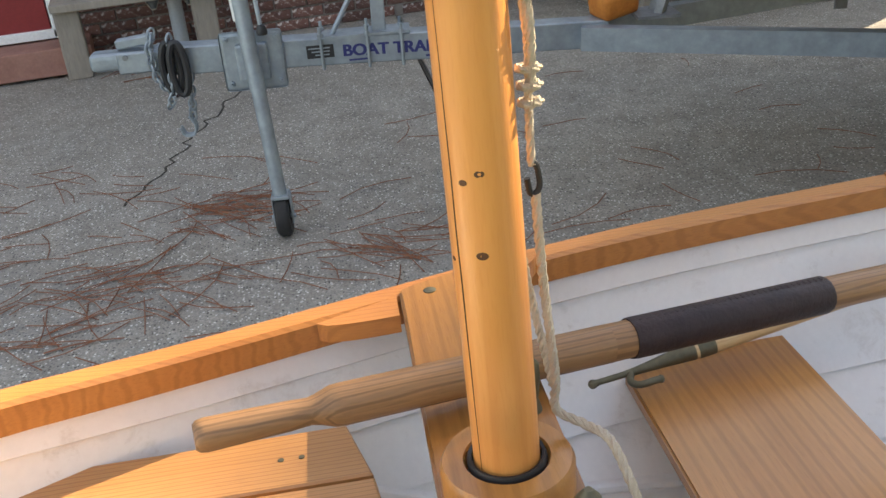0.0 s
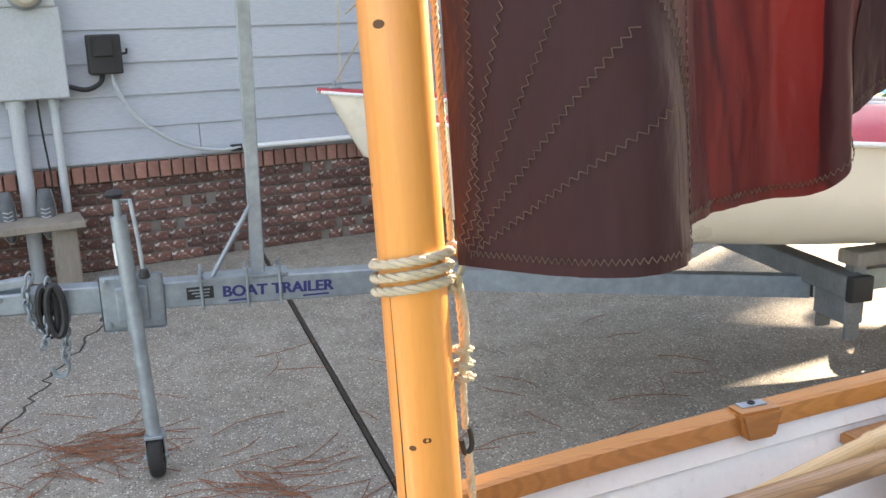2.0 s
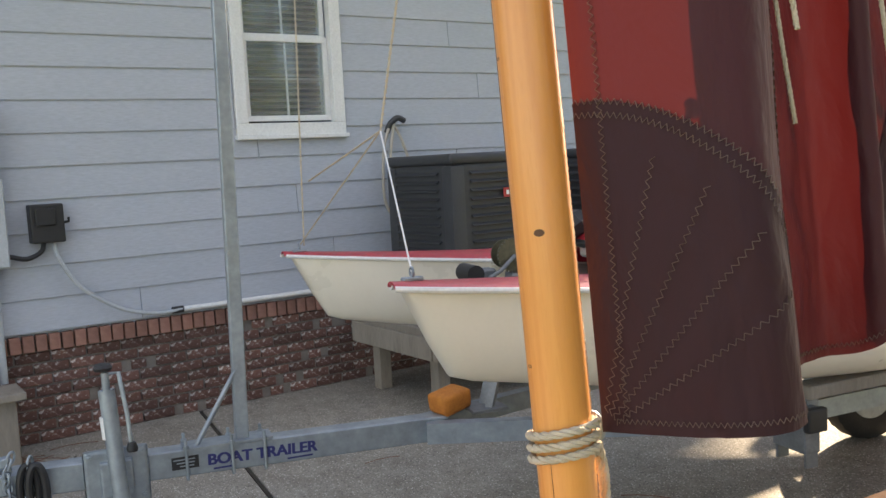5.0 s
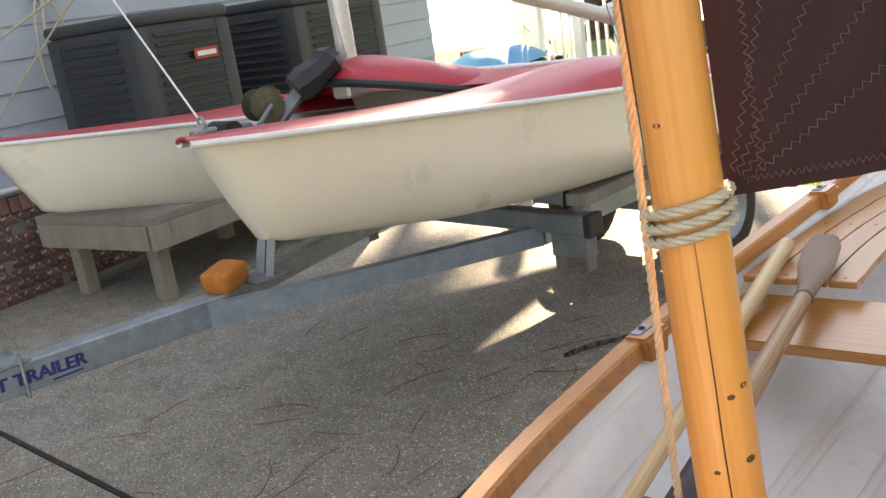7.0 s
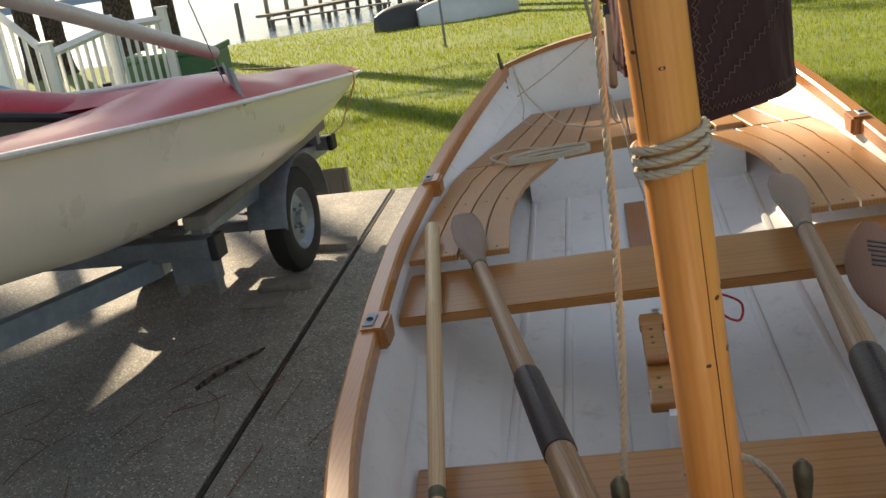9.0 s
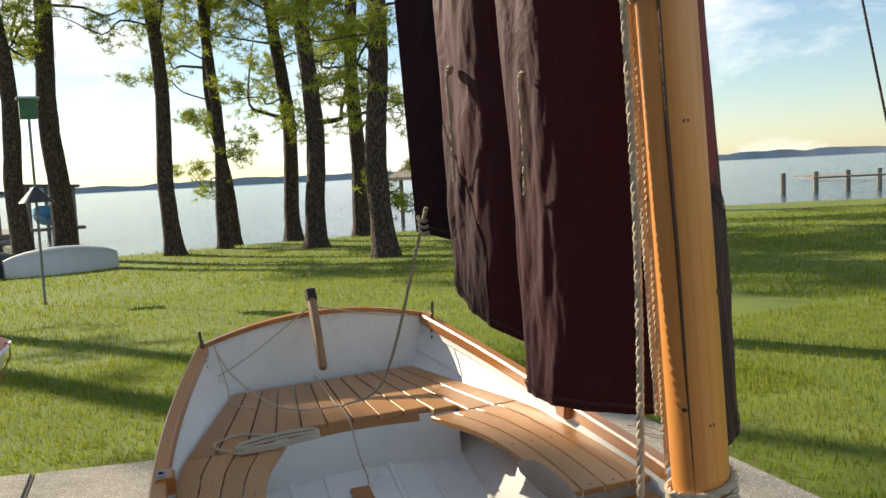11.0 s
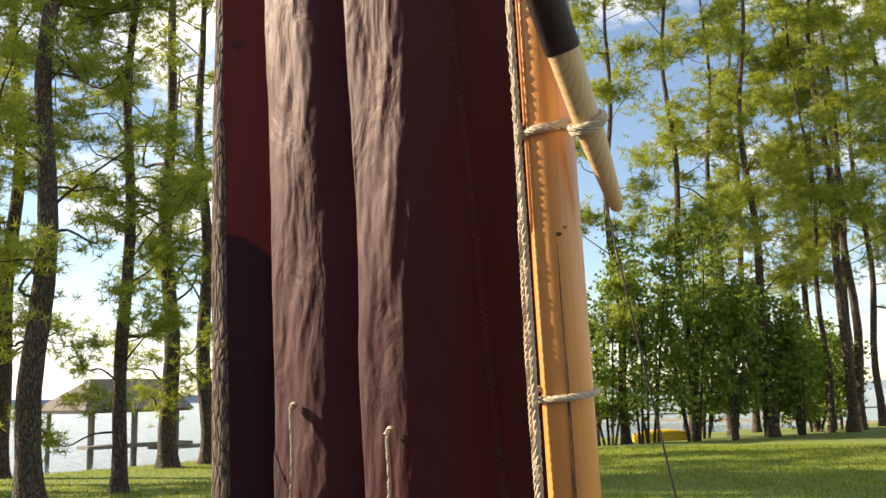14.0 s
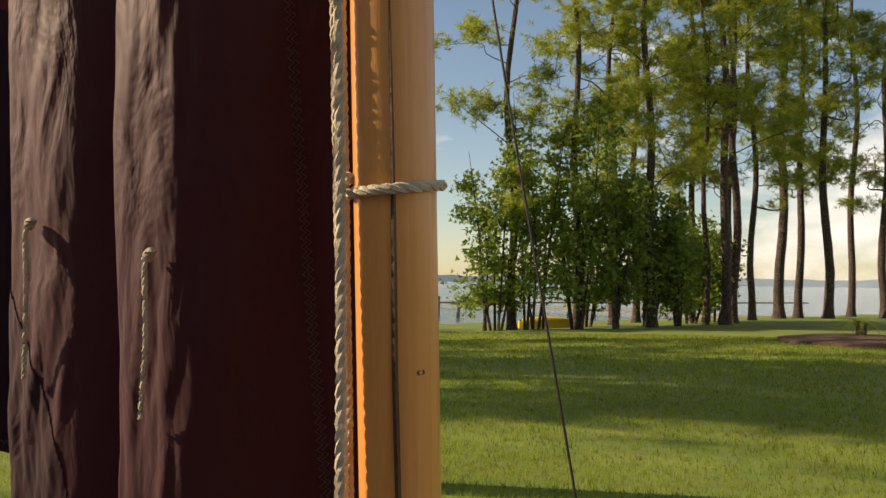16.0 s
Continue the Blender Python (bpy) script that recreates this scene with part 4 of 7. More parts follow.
lathe(bm, [(0.001, -0.0075), (0.006, -0.005), (0.0078, 0), (0.006, 0.005), (0.001, 0.0075)], 12, Matrix.Translation((0, -0.006, 0.004)))
tube(bm, spline([(0, 0.06, 0), (0.02, 0.05, 0), (0.034, 0.06, 0), (0.036, 0.085, 0), (0.038, 0.098, 0)], 12), [0.006] * 10 + [0.0058, 0.007, 0.004], 10)
part("hook_tip", bm, "bronze", hook, "dull bronze hook")
# dark paddle lying on the port bench
pad = thing("paddle", "dark varnished paddle with carved lettering bars", "paddle", HULL @ pose(0.47, 0.98, -0.09, 2, 14, -9))
bm = bmesh.new()
rows = []
for i in range(19):
    f = i / 18
    y = -0.36 + 0.62 * f
    w = 0.022 + 0.058 * math.sin(min(1.0, max(0.0, (f - 0.22) / 0.78)) ** 0.75 * math.pi) ** 0.7
    rows.append([Vector((w * math.cos(t), y, 0.010 * math.sin(t))) for t in (2 * math.pi * k / 16 for k in range(16))])
vs = grid(bm, rows, closed=True)
bm.faces.new(vs[0])
bm.faces.new(vs[-1][::-1])
part("blade", bm, "darkwood", pad)
along([(0, -0.35, 0), (0, -0.9, 0)], "shaft", "darkwood", pad, [0.016, 0.015])
for k in range(6):
    bm = bmesh.new()
    box(bm, (0.05 - 0.004 * (k % 3), 0.010, 0.002), (0.0, 0.0 + 0.026 * k, 0.0105), bev=0.0006)
    part("carved_bar", bm, "black", pad, smooth=False)
# loose red cord on the thwart
red = thing("red_cord", "bright red cord knotted round the pale thwart", "cord", HULL @ Matrix.Translation((0, 0.07, -0.022)))
bm = bmesh.new()
lay_rope(bm, [(0.095, 1.29, -0.083), (0.09, 1.15, -0.084), (0.088, 1.03, -0.083), (0.09, 1.005, -0.10), (0.095, 0.99, -0.14)], 0.0035)
lay_rope(bm, [(0.09, 1.0, -0.11), (0.13, 0.97, -0.16), (0.17, 0.99, -0.19), (0.18, 1.02, -0.16), (0.13, 1.0, -0.12), (0.10, 0.99, -0.11), (0.08, 0.98, -0.15), (0.1, 0.965, -0.21)], 0.0035)
part("cord", bm, "redline", red)

# ---- mast, lashings, lines ----
mast = thing("mast", "oiled solid timber mast with dark knots and rope lashings", "mast", BOAT)
random.seed(7)


def mast_r(z):
    return 0.0335 if z < 1.2 else 0.0335 - 0.0022 * (z - 1.2)


bm = bmesh.new()
rows = []
for i in range(90):
    z = -0.42 + i * 0.05
    ring = []
    for k in range(36):
        a = 2 * math.pi * k / 36
        flat = 1 + 0.012 * math.cos(4 * a + 0.6) + 0.006 * noise.noise((math.cos(a) * 1.5, math.sin(a) * 1.5, z * 2))
        ring.append(Vector((mast_r(z) * flat * math.cos(a), mast_r(z) * flat * math.sin(a), z)))
    rows.append(ring)
vs = grid(bm, rows, closed=True)
bm.faces.new(vs[0][::-1])
bm.faces.new(vs[-1])
part("spar_body", bm, "mast", mast)


def on_mast(az, z, out=0.0):
    r = mast_r(z) + out
    return Vector((r * math.cos(az), r * math.sin(az), z))


# knots, from their bearings round the mast
for az, z, r in ((-0.66, 0.337, 0.006), (-0.3, 0.269, 0.0085), (-0.67, 0.75, 0.009), (-1.6, 0.601, 0.006), (-0.2, 0.345, 0.007), (-2.27, 1.292, 0.006), (-2.0, 1.30, 0.005), (-1.75, 0.946, 0.006), (-2.5, 0.62, 0.005), (-1.35, 0.26, 0.005)):
    bm = bmesh.new()
    c = on_mast(az, z, -0.0012)
    n = Vector((math.cos(az), math.sin(az), 0))
    m = n.to_track_quat("Z", "Y").to_matrix().to_4x4()
    m.translation = c
    r *= 0.72
    lathe(bm, [(r, 0.0), (r * 0.9, 0.0013), (r * 0.5, 0.0016), (r * 0.3, 0.0013)], 14, m @ Matrix.Diagonal((1, 0.7, 1, 1)))
    part("knot", bm, KNOT, mast, "dark resinous knot")
# long drying checks
for az, z0, z1 in ((-2.35, 0.52, 1.28), (-1.05, 0.0, 0.50)):
    bm = bmesh.new()
    n = 40
    pts = [on_mast(az + 0.03 * noise.noise((z0, i * 0.15, 3)), z0 + (z1 - z0) * i / n, -0.0004) for i in range(n + 1)]
    tube(bm, pts, [0.0003 + 0.0017 * (z0 > 0.5) * math.sin(math.pi * i / n) + 0.0006 * math.sin(math.pi * i / n) for i in range(n + 1)], 5)
    part("check", bm, KNOT, mast, "fine dark crack along the grain")


def lashing(z0, turns, r, slope=0.0, rad=0.0, gap=0.0135, start=1.4):
    bm = bmesh.new()
    n = int(turns * 22)
    pts = []
    for i in range(n + 1):
        a = start + 2 * math.pi * i / 22
        z = z0 + gap * i / 22 + slope * math.cos(a) * 0.033
        pts.append(on_mast(a, z, r * 0.9 + rad))
    lay_rope(bm, pts, r, step=0.004)
    return part("lashing", bm, "rope", mast, "tan laid-rope lashing")


lashing(0.488, 3.0, 0.0052, 0.12)
lashing(1.085, 1.05, 0.0045, 0.0, start=2.4)
lashing(1.425, 1.05, 0.0045, 0.0, start=2.4)
# tack ring, hook and tail at the lower lashing
bm = bmesh.new()
ringp = [Vector((-0.008 + 0.010 * math.cos(a), 0.046 + 0.006 * math.cos(a), 0.515 + 0.017 * math.sin(a))) for a in (2 * math.pi * k / 20 for k in range(21))]
tube(bm, ringp, 0.0035, 8, caps=False)
part("tack_ring", bm, "galv", mast, "small metal tack ring")
bm = bmesh.new()
lay_rope(bm, [(-0.008, 0.046, 0.50), (-0.008, 0.05, 0.44), (-0.012, 0.048, 0.38), (-0.014, 0.048, 0.33)], 0.0042)
lay_rope(bm, [(0.0, 0.046, 0.50), (0.002, 0.051, 0.46), (-0.004, 0.051, 0.40)], 0.0042)
for z in (0.42, 0.405, 0.39):
    lay_rope(bm, [(-0.008 + 0.009 * math.cos(a), 0.049 + 0.009 * math.sin(a), z) for a in (2 * math.pi * k / 12 for k in range(13))], 0.0038)
part("tack_tail", bm, "rope", mast, "knotted tan rope tail")
bm = bmesh.new()
tube(bm, spline([(-0.014, 0.048, 0.335), (-0.015, 0.053, 0.327), (-0.015, 0.054, 0.308), (-0.015, 0.046, 0.302), (-0.015, 0.043, 0.318)], 14), 0.003, 8)
part("snap_hook", bm, "black", mast, "dark metal snap hook")
bm = bmesh.new()
lay_rope(bm, [(-0.015, 0.05, 0.302), (-0.018, 0.053, 0.2), (-0.024, 0.06, 0.1), (-0.03, 0.06, 0.055), (-0.01, 0.085, 0.045), (0.03, 0.10, 0.05), (0.07, 0.11, 0.02), (0.10, 0.13, -0.06), (0.11, 0.16, -0.2)], 0.0052)
part("downhaul", bm, "rope", mast, "tan downhaul rope led to the thwart")
# halyards and topping line
lines = []
for name, pts, r, lab in (
        ("halyard", [(-0.115, 0.075, 0.03), (-0.088, 0.042, 0.25), (-0.066, 0.026, 0.52), (-0.048, 0.016, 0.87), (-0.042, 0.014, 1.4), (-0.04, 0.014, 2.6)], 0.0048, "tan laid halyard rising from a belaying pin"),
        ("luff_line", [(-0.016, 0.047, 0.52), (-0.015, 0.045, 1.1), (-0.012, 0.046, 1.9), (-0.01, 0.044, 2.7)], 0.0040, "grey-tan line running up beside the mast"),
        ("luff_line", [(-0.030, 0.036, 0.60), (-0.026, 0.040, 0.9), (-0.022, 0.046, 1.1), (-0.034, 0.03, 1.3), (-0.038, 0.022, 1.45), (-0.03, 0.03, 2.7)], 0.0040, "grey-tan line running up beside the mast"),
        ("spar_line", [(0.60, 0.16, 0.0), (0.60, 0.28, 0.65), (0.60, 0.44, 1.45), (0.60, 0.62, 2.5)], 0.0022, "thin dark line from the rail to the rigging")):
    t = thing(name, lab, "rope", BOAT, "rigging lines")
    for k in range(3 if r > 0.003 else 1):
        bm = bmesh.new()
        if r > 0.003:
            lay_rope(bm, pts, r, step=0.007, strands=(k,))
        else:
            tube(bm, spline(pts, 20), r, 6)
        part("strand", bm, "rope" if r > 0.003 else "leather", t)
# heel of the yard ahead of the mast
yard = thing("yard", "tapered timber yard with a rope strop near its heel", "spar", BOAT)
yd = Vector((-0.088, -0.02, 0.155)).normalized()
y0 = Vector((0.045, -0.068, 1.318))
bm = bmesh.new()
tube(bm, [y0 + yd * d for d in (0, 0.004, 0.02, 0.1, 0.2, 0.5, 1.2)], [0.004, 0.008, 0.0105, 0.0165, 0.0195, 0.022, 0.024], 18)
part("spar_body", bm, "pale", yard)
bm = bmesh.new()
tube(bm, [y0 + yd * d for d in (0.215, 0.218, 0.39, 0.395)], [0.0205, 0.0222, 0.0232, 0.022], 18)
part("sleeve", bm, "leather", yard, "dark leather chafing sleeve")
bm = bmesh.new()
sx, sy = yd.orthogonal().normalized(), None
sy = yd.cross(sx)
pts = [y0 + yd * (0.115 + 0.006 * i / 12) + (sx * math.cos(2 * math.pi * i / 12) + sy * math.sin(2 * math.pi * i / 12)) * 0.0215 for i in range(25)]
lay_rope(bm, pts, 0.0045, step=0.004)
lay_rope(bm, [y0 + yd * 0.12 + sx * 0.02, Vector((0.0, -0.045, 1.436)), Vector((-0.035, -0.012, 1.43)), Vector((-0.026, 0.03, 1.43))], 0.0045)
part("strop", bm, "rope", yard, "dark tan rope strop")
bm = bmesh.new()
lay_rope(bm, [y0 + yd * 0.12 + sx * 0.022, y0 + yd * 0.12 + Vector((-0.02, 0.0, 0.12)), y0 + yd * 0.12 + Vector((-0.07, 0.01, 0.6)), y0 + Vector((-0.2, 0.05, 1.3))], 0.004)
part("strop_line", bm, "rope", yard, "tan line rising from the strop")

# ---- sail ----
# plan of the foot from the mast to the clew, with two rounded folds
FOOT = [(0.016, 0.044), (0.07, 0.075), (0.135, 0.12), (0.16, 0.175), (0.125, 0.225), (0.06, 0.262), (0.015, 0.298), (-0.018, 0.34), (-0.034, 0.395), (-0.038, 0.445), (-0.005, 0.47), (0.03, 0.478), (0.035, 0.50), (0.005, 0.525), (-0.03, 0.56), (-0.048, 0.605), (-0.056, 0.665), (-0.054, 0.70), (-0.02, 0.715), (0.005, 0.73), (-0.035, 0.748), (-0.10, 0.80)]
FOOTZ = [0.515 - 0.012 * math.sin(k / 21 * 5) + 0.03 * min(1.0, k / 10) + 0.22 * max(0.0, (k - 10) / 11) ** 1.2 for k in range(22)]
FP = spline([(x, y, z) for (x, y), z in zip(FOOT, FOOTZ)], 160)
flen = [0.0]
for a, b in zip(FP, FP[1:]):
    flen.append(flen[-1] + (Vector((b.x, b.y)) - Vector((a.x, a.y))).length)

FOLD1, FOLD2 = flen[58] / flen[-1], flen[117] / flen[-1]


def sail_pt(u, v, off=0.0):
    """Point of the sail: u along the foot, v metres above the foot; off along the normal."""
    d = u * flen[-1]
    i = min(159, max(0, next((k for k in range(160) if flen[k + 1] >= d), 159)))
    f = (d - flen[i]) / max(1e-6, flen[i + 1] - flen[i])
    p = FP[i].lerp(FP[i + 1], f)
    t = (FP[i + 1] - FP[i])
    n = Vector((t.y, -t.x, 0)).normalized()
    free = min(1.0, u * 7)
    # smooth panels by the mast and leech, creased cloth on the two rounded folds
    crease = 0.12 + math.exp(-((u - FOLD1) / 0.09) ** 2) + math.exp(-((u - FOLD2) / 0.085) ** 2) + 0.7 * max(0.0, 1 - v / 0.5)
    wob = 0.022 * noise.noise((u * 3.0, v * 0.7, 1.7)) + 0.010 * noise.noise((u * 8.0 + v * 1.6, v * 1.1, 5.1)) + crease * (0.0034 * noise.noise((u * 24 + v * 5, v * 3.0 - u * 5, 2.2)) + 0.0026 * noise.noise((u * 62 + v * 11, v * 9 - u * 16, 8.2)) + 0.0010 * noise.noise((u * 140 - v * 16, v * 26 + u * 20, 3.3)))
    keep = 1 - 0.14 * min(1.0, v / 2.0)
    q = Vector((0.012 + (p.x - 0.012) * keep, 0.044 + (p.y - 0.044) * (1 - 0.06 * min(1, v / 2)), p.z + v))
    return q + n * (wob * free + off)


NU, NV = 260, 200
bm = bmesh.new()
grid(bm, [[sail_pt(i / NU, 2.2 * j / NV) for i in range(NU + 1)] for j in range(NV + 1)])
sail = thing("sail", "tanbark sail of dark plum cloth hanging loose in folds", "sail", BOAT)
part("cloth", bm, "sail", sail)


def patch(name, inside, off, mat, label="", nu=110, nv=110, vtop=2.2, u0=0.0, u1=1.0):
    """A doubled layer on one face of the cloth where inside(u, v) holds."""
    bm = bmesh.new()
    vv = {}

    def vert(i, j):
        if (i, j) not in vv:
            vv[i, j] = bm.verts.new(sail_pt(u0 + (u1 - u0) * i / nu, vtop * j / nv, off))
        return vv[i, j]

    for i in range(nu):
        for j in range(nv):
            if inside(u0 + (u1 - u0) * (i + 0.5) / nu, vtop * (j + 0.5) / nv):
                bm.faces.new((vert(i, j), vert(i + 1, j), vert(i + 1, j + 1), vert(i, j + 1)))
    return part(name, bm, mat, sail, label)


FL = flen[-1]
tack_in = lambda u, v: (u * FL) ** 2 + (v * 0.8) ** 2 < 0.30 ** 2
clew_in = lambda u, v: ((1 - u) * FL) ** 2 + (v - 0.03) ** 2 < 0.34 ** 2
for off in (0.0016, -0.0016):
    patch("tack_patch", tack_in, off, "sailpatch", "dark rounded corner patch", u1=0.3, vtop=0.42)
    patch("clew_patch", clew_in, off, "sailpatch", "dark rounded corner patch", u0=0.7, vtop=0.4)
    patch("reef_patch", lambda u, v: ((1 - u) * FL) ** 2 + (v - 0.47) ** 2 < 0.15 ** 2, off, "sailpatch", "dark round reef patch", u0=0.8, vtop=1.0)


def stitches(u_of, v_of, n, off, amp=0.0035):
    bm = bmesh.new()
    pts = []
    for k in range(n + 1):
        f = k / n
        u, v = u_of(f), v_of(f)
        du, dv = u_of(min(1, f + 0.01)) - u_of(max(0, f - 0.01)), v_of(min(1, f + 0.01)) - v_of(max(0, f - 0.01))
        L = math.hypot(du * FL, dv) or 1
        s = amp if k % 2 else -amp
        pts.append(sail_pt(min(1, max(0, u + (-dv / L * s) / FL)), max(0.001, v + du * FL / L * s), off))
    for a, b in zip(pts, pts[1:]):
        tube(bm, [a, b], 0.0006, 3, caps=False)
    return part("zigzag_stitching", bm, "thread", sail, "tan zigzag stitching")


for off in (0.0028, -0.0028):
    for r in (0.30, 0.288):
        stitches(lambda f, r=r: r * math.sin(f * math.pi / 2) / FL, lambda f, r=r: r * math.cos(f * math.pi / 2) / 0.8, 120, off)
    for ang in (0.35, 0.6, 0.85, 1.1):
        stitches(lambda f, a=ang: (0.02 + 0.24 * f) * math.sin(a) / FL, lambda f, a=ang: (0.02 + 0.24 * f) * math.cos(a) / 0.8, 52, off, 0.003)
    stitches(lambda f: 0.02 + 0.96 * f, lambda f: 0.014, 320, off, 0.003)
    stitches(lambda f: 0.25 + 0.06 * f, lambda f: 0.02 + 1.2 * f, 240, off, 0.0035)
    stitches(lambda f: 0.255 + 0.06 * f, lambda f: 0.02 + 1.2 * f, 240, off, 0.0035)
    stitches(lambda f: 0.03, lambda f: 0.02 + 1.9 * f, 400, off, 0.003)
# reef lines hanging from eyelets on both faces
for u, v, s in ((0.22, 0.60, 1), (FOLD1 - 0.01, 0.51, 1), (0.60, 0.46, 1), (FOLD2, 0.42, 1), (FOLD1 - 0.005, 0.51, -1), (FOLD2 - 0.005, 0.43, -1)):
    p = sail_pt(u, v, 0.006 * s)
    q = sail_pt(u, v, 0.03 * s)
    out = (q - p).normalized()
    bm = bmesh.new()
    ln = 0.18 + 0.04 * noise.noise((u * 9, v, s))
    lay_rope(bm, [p, p + out * 0.012 + Vector((0, 0, -0.01)), p + out * 0.016 + Vector((0, 0.004 * s, -ln * 0.5)), p + out * 0.013 + Vector((0, 0.018, -ln))], 0.0034, step=0.004)
    for k in range(3):
        lathe(bm, [(0.003, -0.004), (0.0075, 0), (0.003, 0.004)], 8, Matrix.Translation(p + out * 0.006 + Vector((0, 0.004 * (k - 1), -0.004 * k))))
    part("reef_line", bm, "rope", sail, "short tan reef line with a knot")
for u, v in ((0.985, 0.03), (0.985, 0.40), (0.985, 1.0), (FOLD2, 0.43), (FOLD1, 0.51)):
    bm = bmesh.new()
    p, q = sail_pt(u, v, 0.0035), sail_pt(u, v, 0.02)
    m = (q - p).to_track_quat("Z", "Y").to_matrix().to_4x4()
    m.translation = p
    lathe(bm, [(0.004, 0), (0.0085, 0), (0.0085, 0.002), (0.004, 0.002)], 16, m)
    part("eyelet", bm, "galv", sail, "brass eyelet")
# mainsheet from clew to the stern
clew = sail_pt(0.985, 0.03)
sheet = thing("mainsheet", "grey mainsheet from the sail corner to the stern", "rope", BOAT)
bm = bmesh.new()
lay_rope(bm, [clew, clew + Vector((0.0, 0.02, -0.02)), (-0.06, 1.5, 0.30), (-0.05, 2.3, 0.02), (-0.03, 2.52, -0.045), (-0.16, 2.6, -0.058), (-0.28, 2.72, -0.04), (-0.40, 2.95, 0.04), (-0.455, 3.1, 0.13)], 0.0042, step=0.008)
for k in range(3):
    lay_rope(bm, [clew + Vector((0.010 * math.cos(a), 0.008 * math.sin(a), -0.012 * k + 0.006 * math.sin(a))) for a in (2 * math.pi * i / 10 for i in range(11))], 0.004)
part("line", bm, "rope", sheet)
coil = thing("rope_coil", "grey rope hank lying on the stern bench", "rope", HULL)
random.seed(3)
for k in range(6):
    bm = bmesh.new()
    z = ZB + 0.008 + 0.006 * (k // 2)
    w, ln = 0.018 + 0.008 * k, 0.19 + 0.012 * random.random()
    pts = [(-0.30 + ln * math.cos(a) * 0.75, 2.26 + 0.03 * k * 0.3 + w * math.sin(a) + 0.10 * ln * math.cos(a), z) for a in (2 * math.pi * i / 18 for i in range(19))]
    lay_rope(bm, pts, 0.0045, step=0.008)
    part("loop", bm, "rope", coil)
bm = bmesh.new()
lay_rope(bm, [(-0.45, 2.24, ZB + 0.01), (-0.52, 2.32, ZB + 0.02), (-0.5, 2.42, ZB + 0.01), (-0.42, 2.46, ZB + 0.008), (-0.33, 2.40, ZB + 0.01)], 0.0045)
part("rope_end", bm, "rope", coil)
bowcoil = thing("rope_coil", "tan laid rope coiled on the bow slats", "rope", HULL)
for k in range(4):
    bm = bmesh.new()
    pts = [(-0.02 + (0.085 + 0.006 * k) * math.cos(a), -0.40 + (0.10 + 0.004 * k) * math.sin(a), -0.088 + 0.012 * k) for a in (2 * math.pi * i / 24 for i in range(25))]
    lay_rope(bm, pts, 0.0062, step=0.008)
    part("loop", bm, "rope", bowcoil)
# rudder head, tiller and steering lines
rud = thing("tiller", "weathered timber tiller leaning over the transom", "tiller", HULL)
bm = bmesh.new()
tube(bm, [(-0.034, 2.86, 0.04), (-0.033, 2.866, 0.046), (-0.027, 2.96, 0.145), (-0.02, 3.06, 0.25), (-0.016, 3.115, 0.305)], [0.014, 0.019, 0.021, 0.022, 0.022], 12)
part("tiller_bar", bm, "ash", rud)
bm = bmesh.new()
box(bm, (0.046, 0.046, 0.06), (-0.015, 3.125, 0.315), Matrix.Rotation(radians(-43), 3, "X"), bev=0.005)
part("tiller_head", bm, "leather", rud, "dark capped end", smooth=False)
bm = bmesh.new()
lay_rope(bm, [(-0.46, 3.1, 0.02), (-0.3, 3.06, 0.11), (-0.045, 3.08, 0.265), (-0.016, 3.075, 0.262), (0.015, 3.085, 0.265), (0.25, 3.10, 0.20), (0.42, 3.08, 0.17)], 0.0035, step=0.008)
lay_rope(bm, [(-0.46, 3.13, 0.16), (-0.43, 3.0, 0.0), (-0.42, 2.86, -0.05), (-0.3, 2.75, -0.06)], 0.0035, step=0.008)
lay_rope(bm, [(-0.05, 3.05, -0.03), (-0.03, 2.7, -0.06), (-0.02, 2.43, -0.06), (0.0, 2.38, -0.2), (0.02, 2.36, -0.32), (-0.05, 2.3, -0.4), (-0.12, 2.32, -0.4)], 0.0035, step=0.008)
part("steering_line", bm, "rope", rud, "grey steering line")

# ---- boat trailer ----
# trailer frame: x towards the skiff, y aft, z up
TR = frame_at((-2.11, 0.717, 0), (0.9717, -0.2359, 0), (0.2359, 0.9717, 0))


def ztop(y):
    return 0.612 - 0.028 * y


trailer = thing("boat_trailer", "galvanised boat trailer with a wheeled nose jack", "trailer", TR)
bm = bmesh.new()
rows = [[Vector((x, y, ztop(y) + dz)) for x, dz in ((-0.036, -0.09), (0.036, -0.09), (0.038, -0.086), (0.038, -0.004), (0.034, 0), (-0.034, 0), (-0.038, -0.004), (-0.038, -0.086))] for y in (-1.0, 0.47)]
vs = grid(bm, rows, closed=True)
bm.faces.new(vs[0])
bm.faces.new(vs[-1][::-1])
part("tongue", bm, "galv", trailer, smooth=False)
bm = bmesh.new()
box(bm, (0.088, 0.2, 0.07), (0, -1.02, 0.60), bev=0.006)
box(bm, (0.07, 0.14, 0.06), (0, -1.14, 0.605), bev=0.02, seg=3)
box(bm, (0.04, 0.12, 0.03), (0, -1.06, 0.66), Matrix.Rotation(radians(6), 3, "X"), bev=0.004)
coupler = part("coupler", bm, "galv", trailer, "worn coupler with lever", smooth=False)
bm = bmesh.new()
tube(bm, [(0.05, -1.09, 0.62), (-0.05, -1.09, 0.62)], 0.009, 10)
part("coupler_bolt", bm, "darkgalv", coupler)
